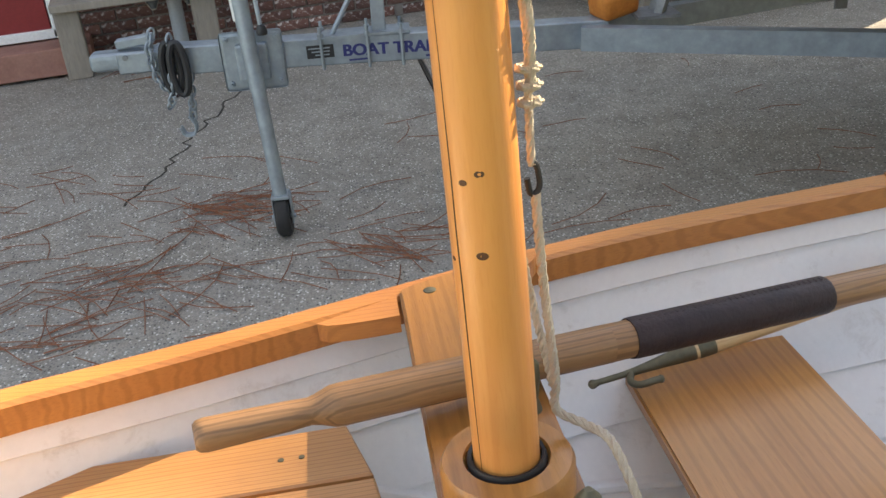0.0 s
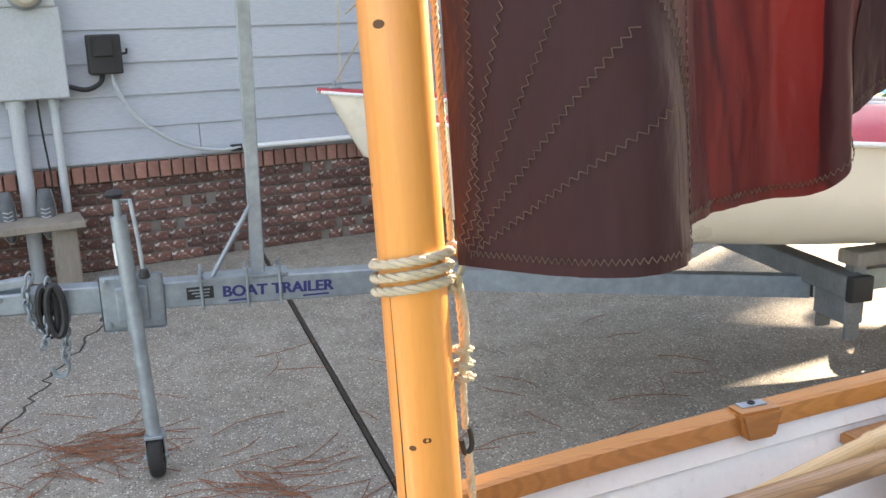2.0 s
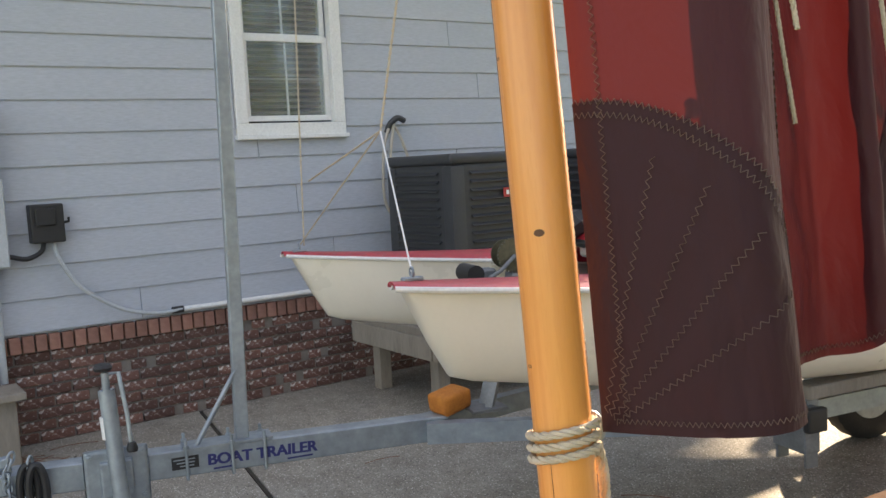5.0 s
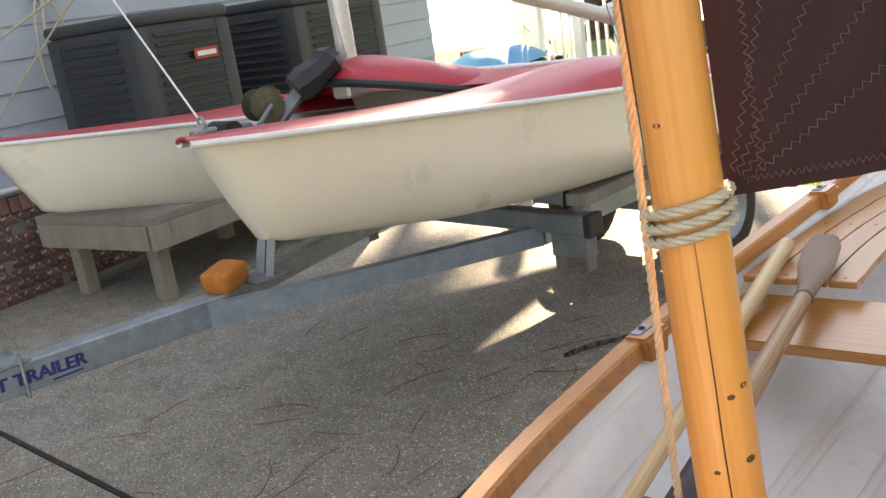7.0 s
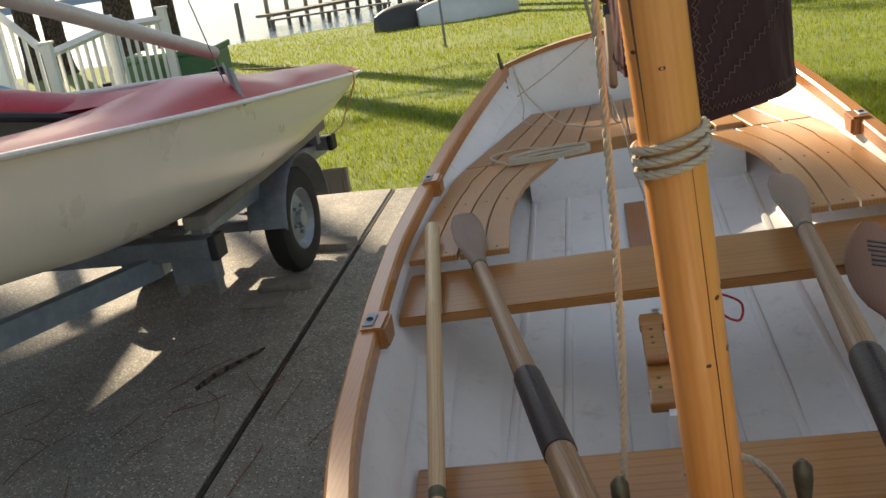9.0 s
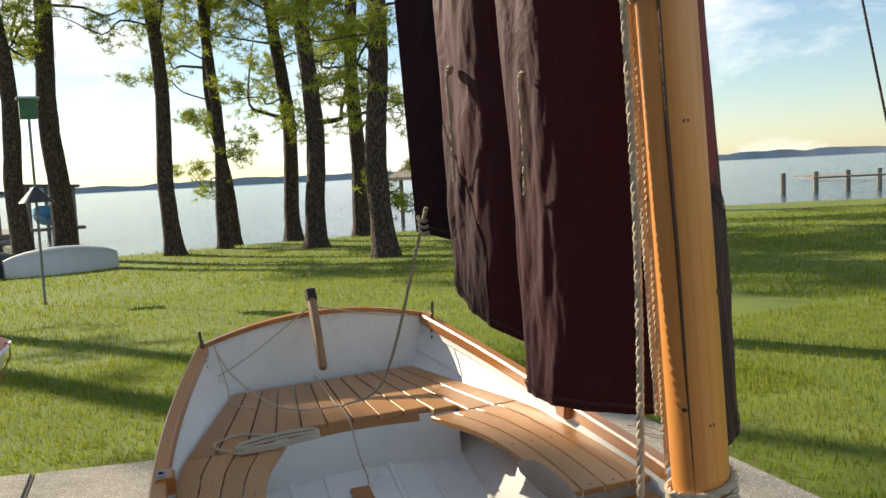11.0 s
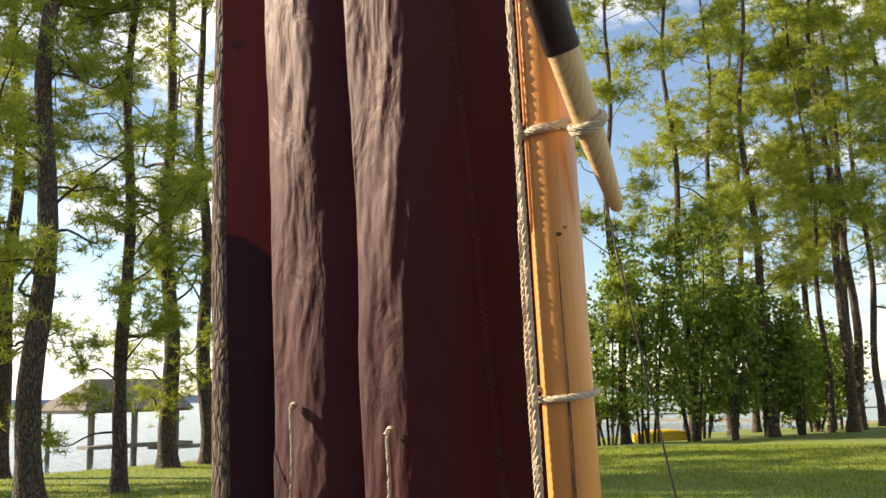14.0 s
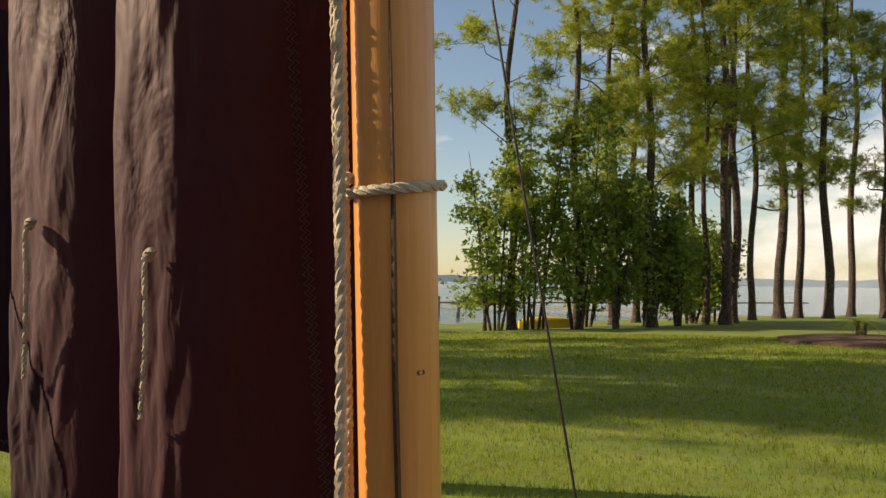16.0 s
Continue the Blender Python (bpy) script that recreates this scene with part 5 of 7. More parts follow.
# safety chain: links and hook
def links(pts, r=0.012, w=0.0042):
    for i, (a, b) in enumerate(zip(pts, pts[1:])):
        bm = bmesh.new()
        m, ln = between(a, b)
        h = ln / 2 + 0.004
        ring = [m @ Vector(((r * math.cos(t)) * (1 if i % 2 else 0.15), (r * math.cos(t)) * (0.15 if i % 2 else 1), h + (h + 0.004) * math.sin(t) - 0.002)) for t in (2 * math.pi * k / 14 for k in range(15))]
        tube(bm, ring, w, 6, caps=False)
        part("chain_link", bm, "galv", trailer)


links([p for p in spline([(0.05, -0.94, 0.68), (0.06, -0.95, 0.58), (0.062, -0.96, 0.50), (0.05, -0.98, 0.45)], 10)])
links([p for p in spline([(0.046, -0.99, 0.70), (0.058, -1.01, 0.63), (0.056, -1.0, 0.55), (0.05, -0.97, 0.50)], 10)])
links([p for p in spline([(0.03, -0.90, 0.55), (0.035, -0.91, 0.47), (0.03, -0.92, 0.40)], 7)])
bm = bmesh.new()
for dx in (0.02, 0.045):
    tube(bm, spline([(dx, -0.93, 0.41), (dx, -0.915, 0.375), (dx, -0.925, 0.345), (dx, -0.955, 0.345), (dx, -0.965, 0.372)], 12), 0.0048, 7)
part("chain_hook", bm, "galv", trailer, "bright steel S hook")
bm = bmesh.new()
for k, (dy, w) in enumerate(((0.0, 0.055), (0.025, 0.05))):
    tube(bm, [(0.055 + 0.012 * k, -0.95 + dy + w * 0.5 * math.cos(t), 0.575 + 0.085 * math.sin(t)) for t in (2 * math.pi * i / 20 for i in range(21))], 0.012, 8, caps=False)
part("cable_loop", bm, "black", trailer, "black looped wiring cable")
# nose jack
jack = part("jack_tube", (lambda b: (tube(b, [(0.10, -0.70, 0.86), (0.10, -0.70, 0.875), (0.13, -0.68, 0.50)], [0.0255, 0.0255, 0.0255], 20), b)[1])(bmesh.new()), "galv", trailer)
bm = bmesh.new()
tube(bm, [(0.13, -0.68, 0.52), (0.16, -0.662, 0.14)], 0.0235, 18)
part("inner_tube", bm, "galv", jack)
bm = bmesh.new()
tube(bm, [(0.098, -0.702, 0.79), (0.1035, -0.698, 0.72)], 0.0262, 20)
part("jack_label", bm, "white", jack, "small white paper label")
bm = bmesh.new()
tube(bm, [(0.10, -0.70, 0.87), (0.098, -0.70, 0.93)], 0.012, 10)
tube(bm, [(0.098, -0.71, 0.925), (0.098, -0.66, 0.925), (0.13, -0.645, 0.80), (0.135, -0.64, 0.70)], 0.007, 8)
part("crank", bm, "galv", jack, "steel crank handle")
bm = bmesh.new()
lathe(bm, [(0.006, 0), (0.026, 0.002), (0.03, 0.012), (0.024, 0.022), (0.008, 0.026)], 14, Matrix.Translation((0.098, -0.705, 0.935)))
part("crank_cap", bm, "black", jack)
bm = bmesh.new()
lathe(bm, [(0.004, 0), (0.016, 0.002), (0.018, 0.012), (0.012, 0.03), (0.004, 0.033)], 12, Matrix.Translation((0.137, -0.638, 0.675)))
part("crank_knob", bm, "black", jack)
bm = bmesh.new()
for dy in (-0.03, 0.03):
    box(bm, (0.05, 0.004, 0.10), (0.16, -0.66 + dy, 0.10), bev=0.001)
box(bm, (0.066, 0.056, 0.012), (0.16, -0.66, 0.148), bev=0.002)
tube(bm, [(0.16, -0.70, 0.07), (0.16, -0.62, 0.07)], 0.008, 8)
part("caster_fork", bm, "galv", jack, smooth=False)
bm = bmesh.new()
m = Matrix.Translation((0.16, -0.66, 0.072)) @ Matrix.Rotation(math.pi / 2, 4, "X")
lathe(bm, [(0.02, -0.022), (0.06, -0.024), (0.070, -0.016), (0.0715, 0), (0.070, 0.016), (0.06, 0.024), (0.02, 0.022)], 28, m)
part("caster_wheel", bm, "rubber", jack, "black rubber caster wheel")
bm = bmesh.new()
box(bm, (0.01, 0.20, 0.19), (0.045, -0.69, 0.575), bev=0.012, seg=2)
box(bm, (0.03, 0.10, 0.12), (0.062, -0.69, 0.575), bev=0.008, seg=2)
part("jack_bracket", bm, "galv", trailer, smooth=False)
for dy in (-0.08, 0.08):
    for dz in (-0.07, 0.075):
        bm = bmesh.new()
        lathe(bm, [(0.011, 0), (0.011, 0.008), (0.005, 0.009), (0.005, 0.018)], 6, Matrix.Translation((0.05, -0.69 + dy, 0.575 + dz)) @ Matrix.Rotation(math.pi / 2, 4, "Y"))
        part("bolt", bm, "galv", trailer)
# support post and brace
bm = bmesh.new()
box(bm, (0.045, 0.045, 1.7), (0, -0.262, ztop(-0.26) + 0.85), Matrix.Rotation(radians(-1.2), 3, "X"), bev=0.004)
part("support_post", bm, "galv", trailer, smooth=False)
bm = bmesh.new()
tube(bm, [(0.015, -0.435, 0.625), (0.015, -0.275, 0.885), (0.0, -0.268, 0.895)], 0.0085, 10)
part("brace", bm, "galv", trailer)
for y in (-0.47, -0.32, -0.21):
    bm = bmesh.new()
    tube(bm, [(0.045, y, ztop(y) + 0.035), (0.045, y, ztop(y) - 0.10), (-0.045, y, ztop(y) - 0.10), (-0.045, y, ztop(y) + 0.035)], 0.0055, 8)
    for x in (-0.045, 0.045):
        lathe(bm, [(0.011, 0), (0.011, 0.009)], 6, Matrix.Translation((x, y, ztop(y) + 0.006)))
    part("u_bolt", bm, "galv", trailer)
bm = bmesh.new()
box(bm, (0.10, 0.3, 0.008), (0, -0.33, ztop(-0.33) + 0.004))
part("base_plate", bm, "galv", trailer, smooth=False)
# lettered plate on the tongue's flank
bm = bmesh.new()
box(bm, (0.0016, 0.088, 0.042), (0.0395, -0.475, ztop(-0.47) - 0.043))
plate = part("data_plate", bm, "black", trailer, "black maker's plate", smooth=False)
for k in range(3):
    bm = bmesh.new()
    box(bm, (0.001, 0.07 - 0.012 * k, 0.004), (0.0408, -0.478 + 0.004 * k, ztop(-0.47) - 0.032 - 0.011 * k))
    part("plate_bar", bm, "galv", plate, smooth=False)


def lettering(text, size, m, material, parent, name):
    cu = bpy.data.curves.new(name, "FONT")
    cu.body, cu.size, cu.extrude = text, size, 0.0006
    cu.offset = size * 0.02
    tmp = bpy.data.objects.new(name, cu)
    scene.collection.objects.link(tmp)
    me = bpy.data.meshes.new_from_object(tmp.evaluated_get(bpy.context.evaluated_depsgraph_get()))
    bpy.data.objects.remove(tmp)
    me.materials.clear()
    me.materials.append(MAT[material])
    ob = new(name, me)
    ob.parent = parent
    ob.matrix_basis = m
    return ob


TXT = frame_at((0.0392, -0.405, ztop(-0.4) - 0.062), (0, 1, -0.028), (0, 0, 1))
lettering("BOAT TRAILER", 0.058, TXT @ Matrix.Diagonal((0.97, 0.9, 1, 1)), "navy", trailer, "lettering")
lettering("BOAT TRAILER", 0.058, TXT @ Matrix.Translation((0.0028, 0, 0.0001)) @ Matrix.Diagonal((0.97, 0.9, 1, 1)), "navy", trailer, "lettering")
for y, w in ((-0.355, 0.06), (-0.09, 0.09)):
    bm = bmesh.new()
    box(bm, (0.001, w, 0.006), (0.0392, y, ztop(y) - 0.076))
    part("small_print", bm, "navy", trailer, smooth=False)
# spreading frame
for s in (-1, 1):
    bm = bmesh.new()
    pts = [(s * 0.045, 0.38, ztop(0.4) - 0.05), (s * 0.46, 1.56, 0.525), (s * 0.36, 2.2, 0.50), (s * 0.34, 3.8, 0.455)]
    for a, b in zip(pts, pts[1:]):
        m, ln = between(a, b)
        a, b = Vector(a), Vector(b)
        d = (b - a).normalized()
        sd = d.cross(Vector((0, 0, 1))).normalized()
        prof = [(-0.025, -0.038), (0.025, -0.038), (0.025, 0.038), (-0.025, 0.038)]
        rows = [[p + sd * x + Vector((0, 0, z)) for x, z in prof] for p in (a, b)]
        vs = grid(bm, rows, closed=True)
        bm.faces.new(vs[0])
        bm.faces.new(vs[-1][::-1])
    part("side_rail", bm, "galv", trailer, smooth=False)
for y, z, hw in ((1.56, 0.585, 0.70), (3.62, 0.50, 0.44)):
    bm = bmesh.new()
    box(bm, (2 * hw, 0.075, 0.075), (0, y, z), bev=0.004)
    part("cross_beam", bm, "darkgalv", trailer, smooth=False)
    for s in (-1, 1):
        bm = bmesh.new()
        box(bm, (0.03, 0.085, 0.085), (s * (hw + 0.014), y, z), bev=0.008, seg=2)
        part("end_cap", bm, "black", trailer, "black plastic end cap", smooth=False)
for s in (-1, 1):
    bm = bmesh.new()
    box(bm, (0.16, 0.07, 0.10), (s * 0.62, 1.56, 0.512), bev=0.004)
    box(bm, (0.012, 0.05, 0.12), (s * 0.55, 1.56, 0.47))
    box(bm, (0.012, 0.05, 0.12), (s * 0.69, 1.56, 0.47))
    part("beam_bracket", bm, "darkgalv", trailer, smooth=False)
    bm = bmesh.new()
    box(bm, (0.09, 1.9, 0.05), (s * 0.55, 2.50, 0.655), Matrix.Rotation(radians(-1), 3, "X") @ Matrix.Rotation(radians(s * 6), 3, "Z"), bev=0.012, seg=2)
    part("bunk", bm, "rust", trailer, "brown carpeted bunk board", smooth=False)
    for y in (1.60, 3.40):
        bm = bmesh.new()
        box(bm, (0.04, 0.05, 0.12), (s * (0.64 if y < 2 else 0.44), y, 0.60))
        part("bunk_bracket", bm, "darkgalv", trailer, smooth=False)
bm = bmesh.new()
box(bm, (0.74, 0.05, 0.05), (0, 2.95, 0.245), bev=0.004)
part("axle", bm, "darkgalv", trailer, smooth=False)


def road_wheel(s):
    m = TR @ Matrix.Translation((s * 0.415, 2.95, 0.26)) @ Matrix.Rotation(s * math.pi / 2, 4, "Y")
    w = part("wheel", (lambda b: (lathe(b, [(0.03, -0.02), (0.05, -0.03), (0.05, 0.0)], 16), b)[1])(bmesh.new()), "darkgalv", trailer)
    w.matrix_basis = TR.inverted() @ m
    bm = bmesh.new()
    pr = [(0.152, -0.052), (0.19, -0.062), (0.236, -0.058), (0.254, -0.045), (0.259, -0.02), (0.2595, 0.0), (0.259, 0.02), (0.254, 0.045), (0.236, 0.058), (0.19, 0.062), (0.152, 0.052)]
    rings = [[bm.verts.new(((r + 0.004 * (2 < i < 8) * (k % 2)) * math.cos(math.pi * k / 28), (r + 0.004 * (2 < i < 8) * (k % 2)) * math.sin(math.pi * k / 28), z)) for k in range(56)] for i, (r, z) in enumerate(pr)]
    for a, b in zip(rings, rings[1:]):
        for k in range(56):
            bm.faces.new((a[k], a[(k + 1) % 56], b[(k + 1) % 56], b[k]))
    part("tyre", bm, "rubber", w, "black treaded tyre")
    bm = bmesh.new()
    lathe(bm, [(0.150, -0.05), (0.158, 0.052), (0.150, 0.056), (0.140, 0.04), (0.12, 0.02), (0.085, 0.03), (0.05, 0.034), (0.045, 0.06), (0.02, 0.064)], 32)
    part("rim", bm, "galv", w, "galvanised steel rim")
    for k in range(5):
        bm = bmesh.new()
        a = 2 * math.pi * k / 5
        lathe(bm, [(0.011, 0), (0.011, 0.014), (0.005, 0.02)], 6, Matrix.Translation((0.07 * math.cos(a), 0.07 * math.sin(a), 0.032)))
        part("lug_nut", bm, "galv", w)
    bm = bmesh.new()
    rows = []
    for i in range(15):
        a = math.pi * (0.02 + 0.96 * i / 14)
        rows.append([Vector((s * (0.415 + dx), 2.95 + 0.315 * math.cos(a), 0.275 + 0.315 * math.sin(a) + (0.012 if abs(dx) < 0.09 else 0))) for dx in (-0.10, -0.085, 0, 0.085, 0.10)])
    grid(bm, rows)
    thick(bm, 0.004)
    part("fender", bm, "galv", trailer, "rounded galvanised fender")
    bm = bmesh.new()
    for k in range(3):
        tube(bm, spline([(s * 0.30, 2.62 + 0.06 * k, 0.40 - 0.012 * k), (s * 0.30, 2.95, 0.30 - 0.012 * k), (s * 0.30, 3.28 - 0.06 * k, 0.40 - 0.012 * k)], 10), 0.012, 6, squash=0.4)
    part("leaf_spring", bm, "darkgalv", trailer)


road_wheel(1)
road_wheel(-1)
# winch stand
bm = bmesh.new()
for dx in (-0.03, 0.03):
    tube(bm, [(dx, 0.64, 0.60), (dx, 0.78, 1.10)], [0.02, 0.02], 4)
tube(bm, [(0.0, 0.70, 1.02), (0.0, 1.02, 1.265)], [0.028, 0.028], 4)
box(bm, (0.14, 0.14, 0.01), (0, 0.63, 0.602))
part("winch_post", bm, "darkgalv", trailer, smooth=False)
bm = bmesh.new()
mx = Matrix.Translation((-0.03, 0.77, 1.17)) @ Matrix.Rotation(math.pi / 2, 4, "Y")
lathe(bm, [(0.02, -0.03), (0.055, -0.03), (0.055, -0.025), (0.022, -0.024), (0.022, 0.024), (0.055, 0.025), (0.055, 0.03), (0.06, 0.05), (0.06, 0.056), (0.02, 0.058)], 28, mx)
for k in range(28):
    a = 2 * math.pi * k / 28
    box(bm, (0.006, 0.007, 0.008), mx @ Vector((0.062 * math.cos(a), 0.062 * math.sin(a), 0.053)))
winch = part("winch", bm, "bronze", trailer, "geared hand winch")
bm = bmesh.new()
box(bm, (0.07, 0.09, 0.05), (-0.02, 0.66, 1.10), bev=0.008)
tube(bm, [(0.04, 0.77, 1.17), (0.06, 0.70, 1.12), (0.06, 0.64, 1.09)], 0.008, 8)
part("winch_frame", bm, "darkgalv", winch, smooth=False)
bm = bmesh.new()
tube(bm, [(-0.06, 0.60, 1.115), (0.06, 0.60, 1.115)], [0.034, 0.034], 16)
part("bow_roller", bm, "black", trailer, "black rubber bow stop")
bm = bmesh.new()
tube(bm, spline([(0.0, 0.9, 1.2), (0.03, 1.0, 1.25), (0.02, 1.05, 1.28), (-0.05, 1.08, 1.25)], 8), [0.05, 0.06, 0.055, 0.05, 0.06, 0.05, 0.04, 0.03, 0.02], 8)
part("lashing_strap", bm, "black", trailer, "bundled black strap")
# sponge on the tongue and chocks under the wheels
bm = bmesh.new()
box(bm, (0.105, 0.14, 0.075), (0, 0, 0), bev=0.02, seg=3)
for v in bm.verts:
    v.co *= 1 + 0.05 * noise.noise(v.co * 18)
solid("sponge", bm, "orange", "orange boat sponge resting on the trailer tongue", "sponge", m=TR @ pose(-0.02, 0.50, ztop(0.5) + 0.042, 6, 4, 25))
for x, y, ln, rz, zc in ((0.44, 2.66, 0.26, 12, 0.02), (0.46, 3.24, 0.30, -8, 0.02), (0.40, 2.48, 0.22, 4, 0.012)):
    bm = bmesh.new()
    box(bm, (ln, 0.13, 0.038 if zc > 0.015 else 0.024), (0, 0, 0), bev=0.003)
    solid("wood_block", bm, "rust", "weathered wooden block chocking the trailer wheel", "wood block", "wheel chocks", m=TR @ pose(x, y, zc, 0, 0, rz), smooth=False)
bm = bmesh.new()
box(bm, (0.30, 0.04, 0.135), (0, 0, 0), bev=0.004)
solid("plank", bm, "rust", "weathered plank bolted behind the trailer wheel", "plank", m=TR @ pose(0.43, 3.42, 0.32, 0, 0, 3), smooth=False)

# ---- catamaran on the trailer ----
cat = thing("catamaran", "cream twin-hulled sailing catamaran with a faded red deck", "sailboat", TR @ pose(0.02, 0, -0.004, 0, -1.1, 0))


def deck_z(y):
    return 1.192 - 0.093 * y


def cat_out(y):
    return interp([(0.04, 0.79), (0.12, 0.81), (0.22, 0.825), (0.5, 0.85), (1.2, 0.875), (1.8, 0.84), (2.6, 0.765), (3.4, 0.66), (4.03, 0.545)], y)


def cat_in(y):
    return interp([(0.04, 0.75), (0.12, 0.70), (0.22, 0.66), (0.5, 0.58), (1.2, 0.49), (2.0, 0.44), (2.8, 0.42), (3.4, 0.41), (4.03, 0.44)], y)


def cat_keel(y):
    return interp([(0.085, 1.175), (0.14, 1.06), (0.205, 0.935), (0.23, 0.905), (0.32, 0.885), (0.6, 0.835), (0.9, 0.785), (1.5, 0.725), (2.0, 0.695), (2.6, 0.69), (3.2, 0.715), (3.7, 0.755), (4.03, 0.79)], y)


for s in (-1, 1):
    bm = bmesh.new()
    rows = []
    for i in range(41):
        y = 0.085 + 3.945 * (i / 40) ** 1.3
        o, n_, zd, zk = cat_out(y), cat_in(y), deck_z(y), cat_keel(y)
        c = (o + n_) / 2 - 0.02
        row = []
        for k in range(15):
            a = math.pi * k / 14
            ca, sa = math.cos(a), math.sin(a)
            wx = (o - c) if ca > 0 else (c - n_)
            x = c + wx * math.copysign(abs(ca) ** 0.5, ca) * (1 - 0.34 * sa * sa)
            row.append(Vector((s * x, y, zd + (zk - zd) * sa ** 0.62)))
        rows.append(row)
    vs = grid(bm, rows)
    bm.faces.new(vs[-1])
    part("hull", bm, "cathull", cat, "cream gelcoat hull")
    bm = bmesh.new()
    rows = []
    for i in range(41):
        y = 0.05 + 3.985 * (i / 40) ** 1.3
        o, n_, zd = cat_out(y) + 0.012, cat_in(y) - 0.01, deck_z(y)
        hump = 0.014 + 0.012 * min(1, y / 0.8) + 0.085 * math.exp(-((y - 1.75) / 0.55) ** 2) + 0.05 * max(0.0, min(1.0, (y - 2.3) / 0.4)) * min(1.0, (4.05 - y) / 0.5)
        rows.append([Vector((s * (n_ + (o - n_) * k / 10), y, zd + 0.004 + hump * math.sin(math.pi * k / 10) ** 0.6)) for k in range(11)])
    grid(bm, rows)
    thick(bm, 0.006)
    part("deck", bm, "red", cat, "faded red side deck")
    bm = bmesh.new()
    tube(bm, [(s * (cat_out(y) + 0.012), y, deck_z(y)) for y in (0.05 + 3.985 * i / 36 for i in range(37))], 0.011, 8, squash=0.8)
    part("rub_rail", bm, "white", cat, "pale rub rail along the deck edge")
    bm = bmesh.new()
    tube(bm, [(s * (cat_in(y) - 0.006), y, deck_z(y)) for y in (0.06 + 1.0 * i / 12 for i in range(13))], 0.008, 8)
    part("inner_rail", bm, "white", cat)
    bm = bmesh.new()
    ringp = [(s * 0.745 + 0.014 * math.cos(a), 0.12 + 0.0 * math.sin(a), deck_z(0.1) + 0.04 + 0.014 * math.sin(a)) for a in (2 * math.pi * k / 14 for k in range(15))]
    tube(bm, ringp, 0.004, 6, caps=False)
    box(bm, (0.03, 0.06, 0.012), (s * 0.745, 0.12, deck_z(0.1) + 0.022), bev=0.003)
    part("bow_shackle", bm, "galv", cat, "steel bow shackle")
# front fairing hoop, cockpit wells and aft deck


def hoop(u):
    """Centre line of the fairing, u from -1 to 1 across the boat."""
    y = 1.08 + 0.33 * abs(u) ** 2.3
    return Vector((0.55 * u, y, deck_z(y) + 0.03 + 0.10 * (1 - u * u)))


bm = bmesh.new()
rows = []
for i in range(33):
    u = -1 + 2 * i / 32
    t = (hoop(min(1, u + 0.03)) - hoop(max(-1, u - 0.03))).normalized()
    n = Vector((t.y, -t.x, 0)).normalized()
    rows.append([hoop(u) + n * (0.10 * math.cos(k * math.pi / 9) - 0.05) + Vector((0, 0, 0.05 * math.sin(k * math.pi / 9) ** 0.8 - 0.025 * math.cos(k * math.pi / 9))) for k in range(10)])
grid(bm, rows)
thick(bm, 0.008)
part("front_fairing", bm, "red", cat, "arched red fairing ahead of the cockpit")
bm = bmesh.new()
line = []
for i in range(33):
    u = -0.92 + 1.84 * i / 32
    t = (hoop(u + 0.03) - hoop(u - 0.03)).normalized()
    n = Vector((t.y, -t.x, 0)).normalized()
    line.append(hoop(u) + n * 0.058 + Vector((0, 0, -0.018)))
tube(bm, line, 0.015, 8)
part("fairing_trim", bm, "black", cat, "black rubber trim")
bm = bmesh.new()
rows = []
for i in range(9):
    y = 0.92 + 0.62 * i / 8
    w = cat_in(y) + 0.03
    rows.append([Vector((w * (2 * k / 12 - 1), y, deck_z(y) - 0.035 + 0.03 * (2 * k / 12 - 1) ** 2)) for k in range(13)])
grid(bm, rows)
thick(bm, 0.01)
part("front_floor", bm, "cream", cat, "beige moulded front floor")
bm = bmesh.new()
outl = []
for k in range(40):
    a = 2 * math.pi * k / 40
    outl.append((0.50 * math.copysign(abs(math.cos(a)) ** 0.5, math.cos(a)), 1.95 + 0.58 * math.copysign(abs(math.sin(a)) ** 0.5, math.sin(a))))
rows = [[Vector((x, y, deck_z(y) + 0.105)) for x, y in outl], [Vector((x * 0.97, 1.93 + (y - 1.93) * 0.97, deck_z(y) - 0.02)) for x, y in outl], [Vector((x * 0.94, 1.93 + (y - 1.93) * 0.94, 0.84)) for x, y in outl]]
vs = grid(bm, rows, closed=True)
bm.faces.new(vs[-1])
thick(bm, 0.006)
part("cockpit_well", bm, "cream", cat, "beige moulded cockpit well")
bm = bmesh.new()
tube(bm, [(x, y, deck_z(y) + 0.107) for x, y in outl + outl[:1]], 0.009, 8, caps=False)
part("cockpit_rim", bm, "white", cat, "white cockpit rim")
bm = bmesh.new()
box(bm, (1.0, 0.05, 0.30), (0, 1.78, deck_z(1.78) - 0.09), bev=0.012, seg=2)
part("cockpit_divider", bm, "cream", cat, smooth=False)
# deck ring round the wells
bm = bmesh.new()
ringo = [(0.60 * math.copysign(abs(math.cos(2 * math.pi * k / 40)) ** 0.3, math.cos(2 * math.pi * k / 40)), 1.93 + 0.72 * math.copysign(abs(math.sin(2 * math.pi * k / 40)) ** 0.3, math.sin(2 * math.pi * k / 40))) for k in range(40)]
grid(bm, [[Vector((x, y, deck_z(y) + 0.10)) for x, y in outl], [Vector(((a[0] + b[0]) / 2, (a[1] + b[1]) / 2, deck_z((a[1] + b[1]) / 2) + 0.098)) for a, b in zip(outl, ringo)], [Vector((x, y, deck_z(y) + 0.06)) for x, y in ringo]], closed=True)
part("cockpit_deck", bm, "red", cat, "faded red deck round the cockpit")
bm = bmesh.new()
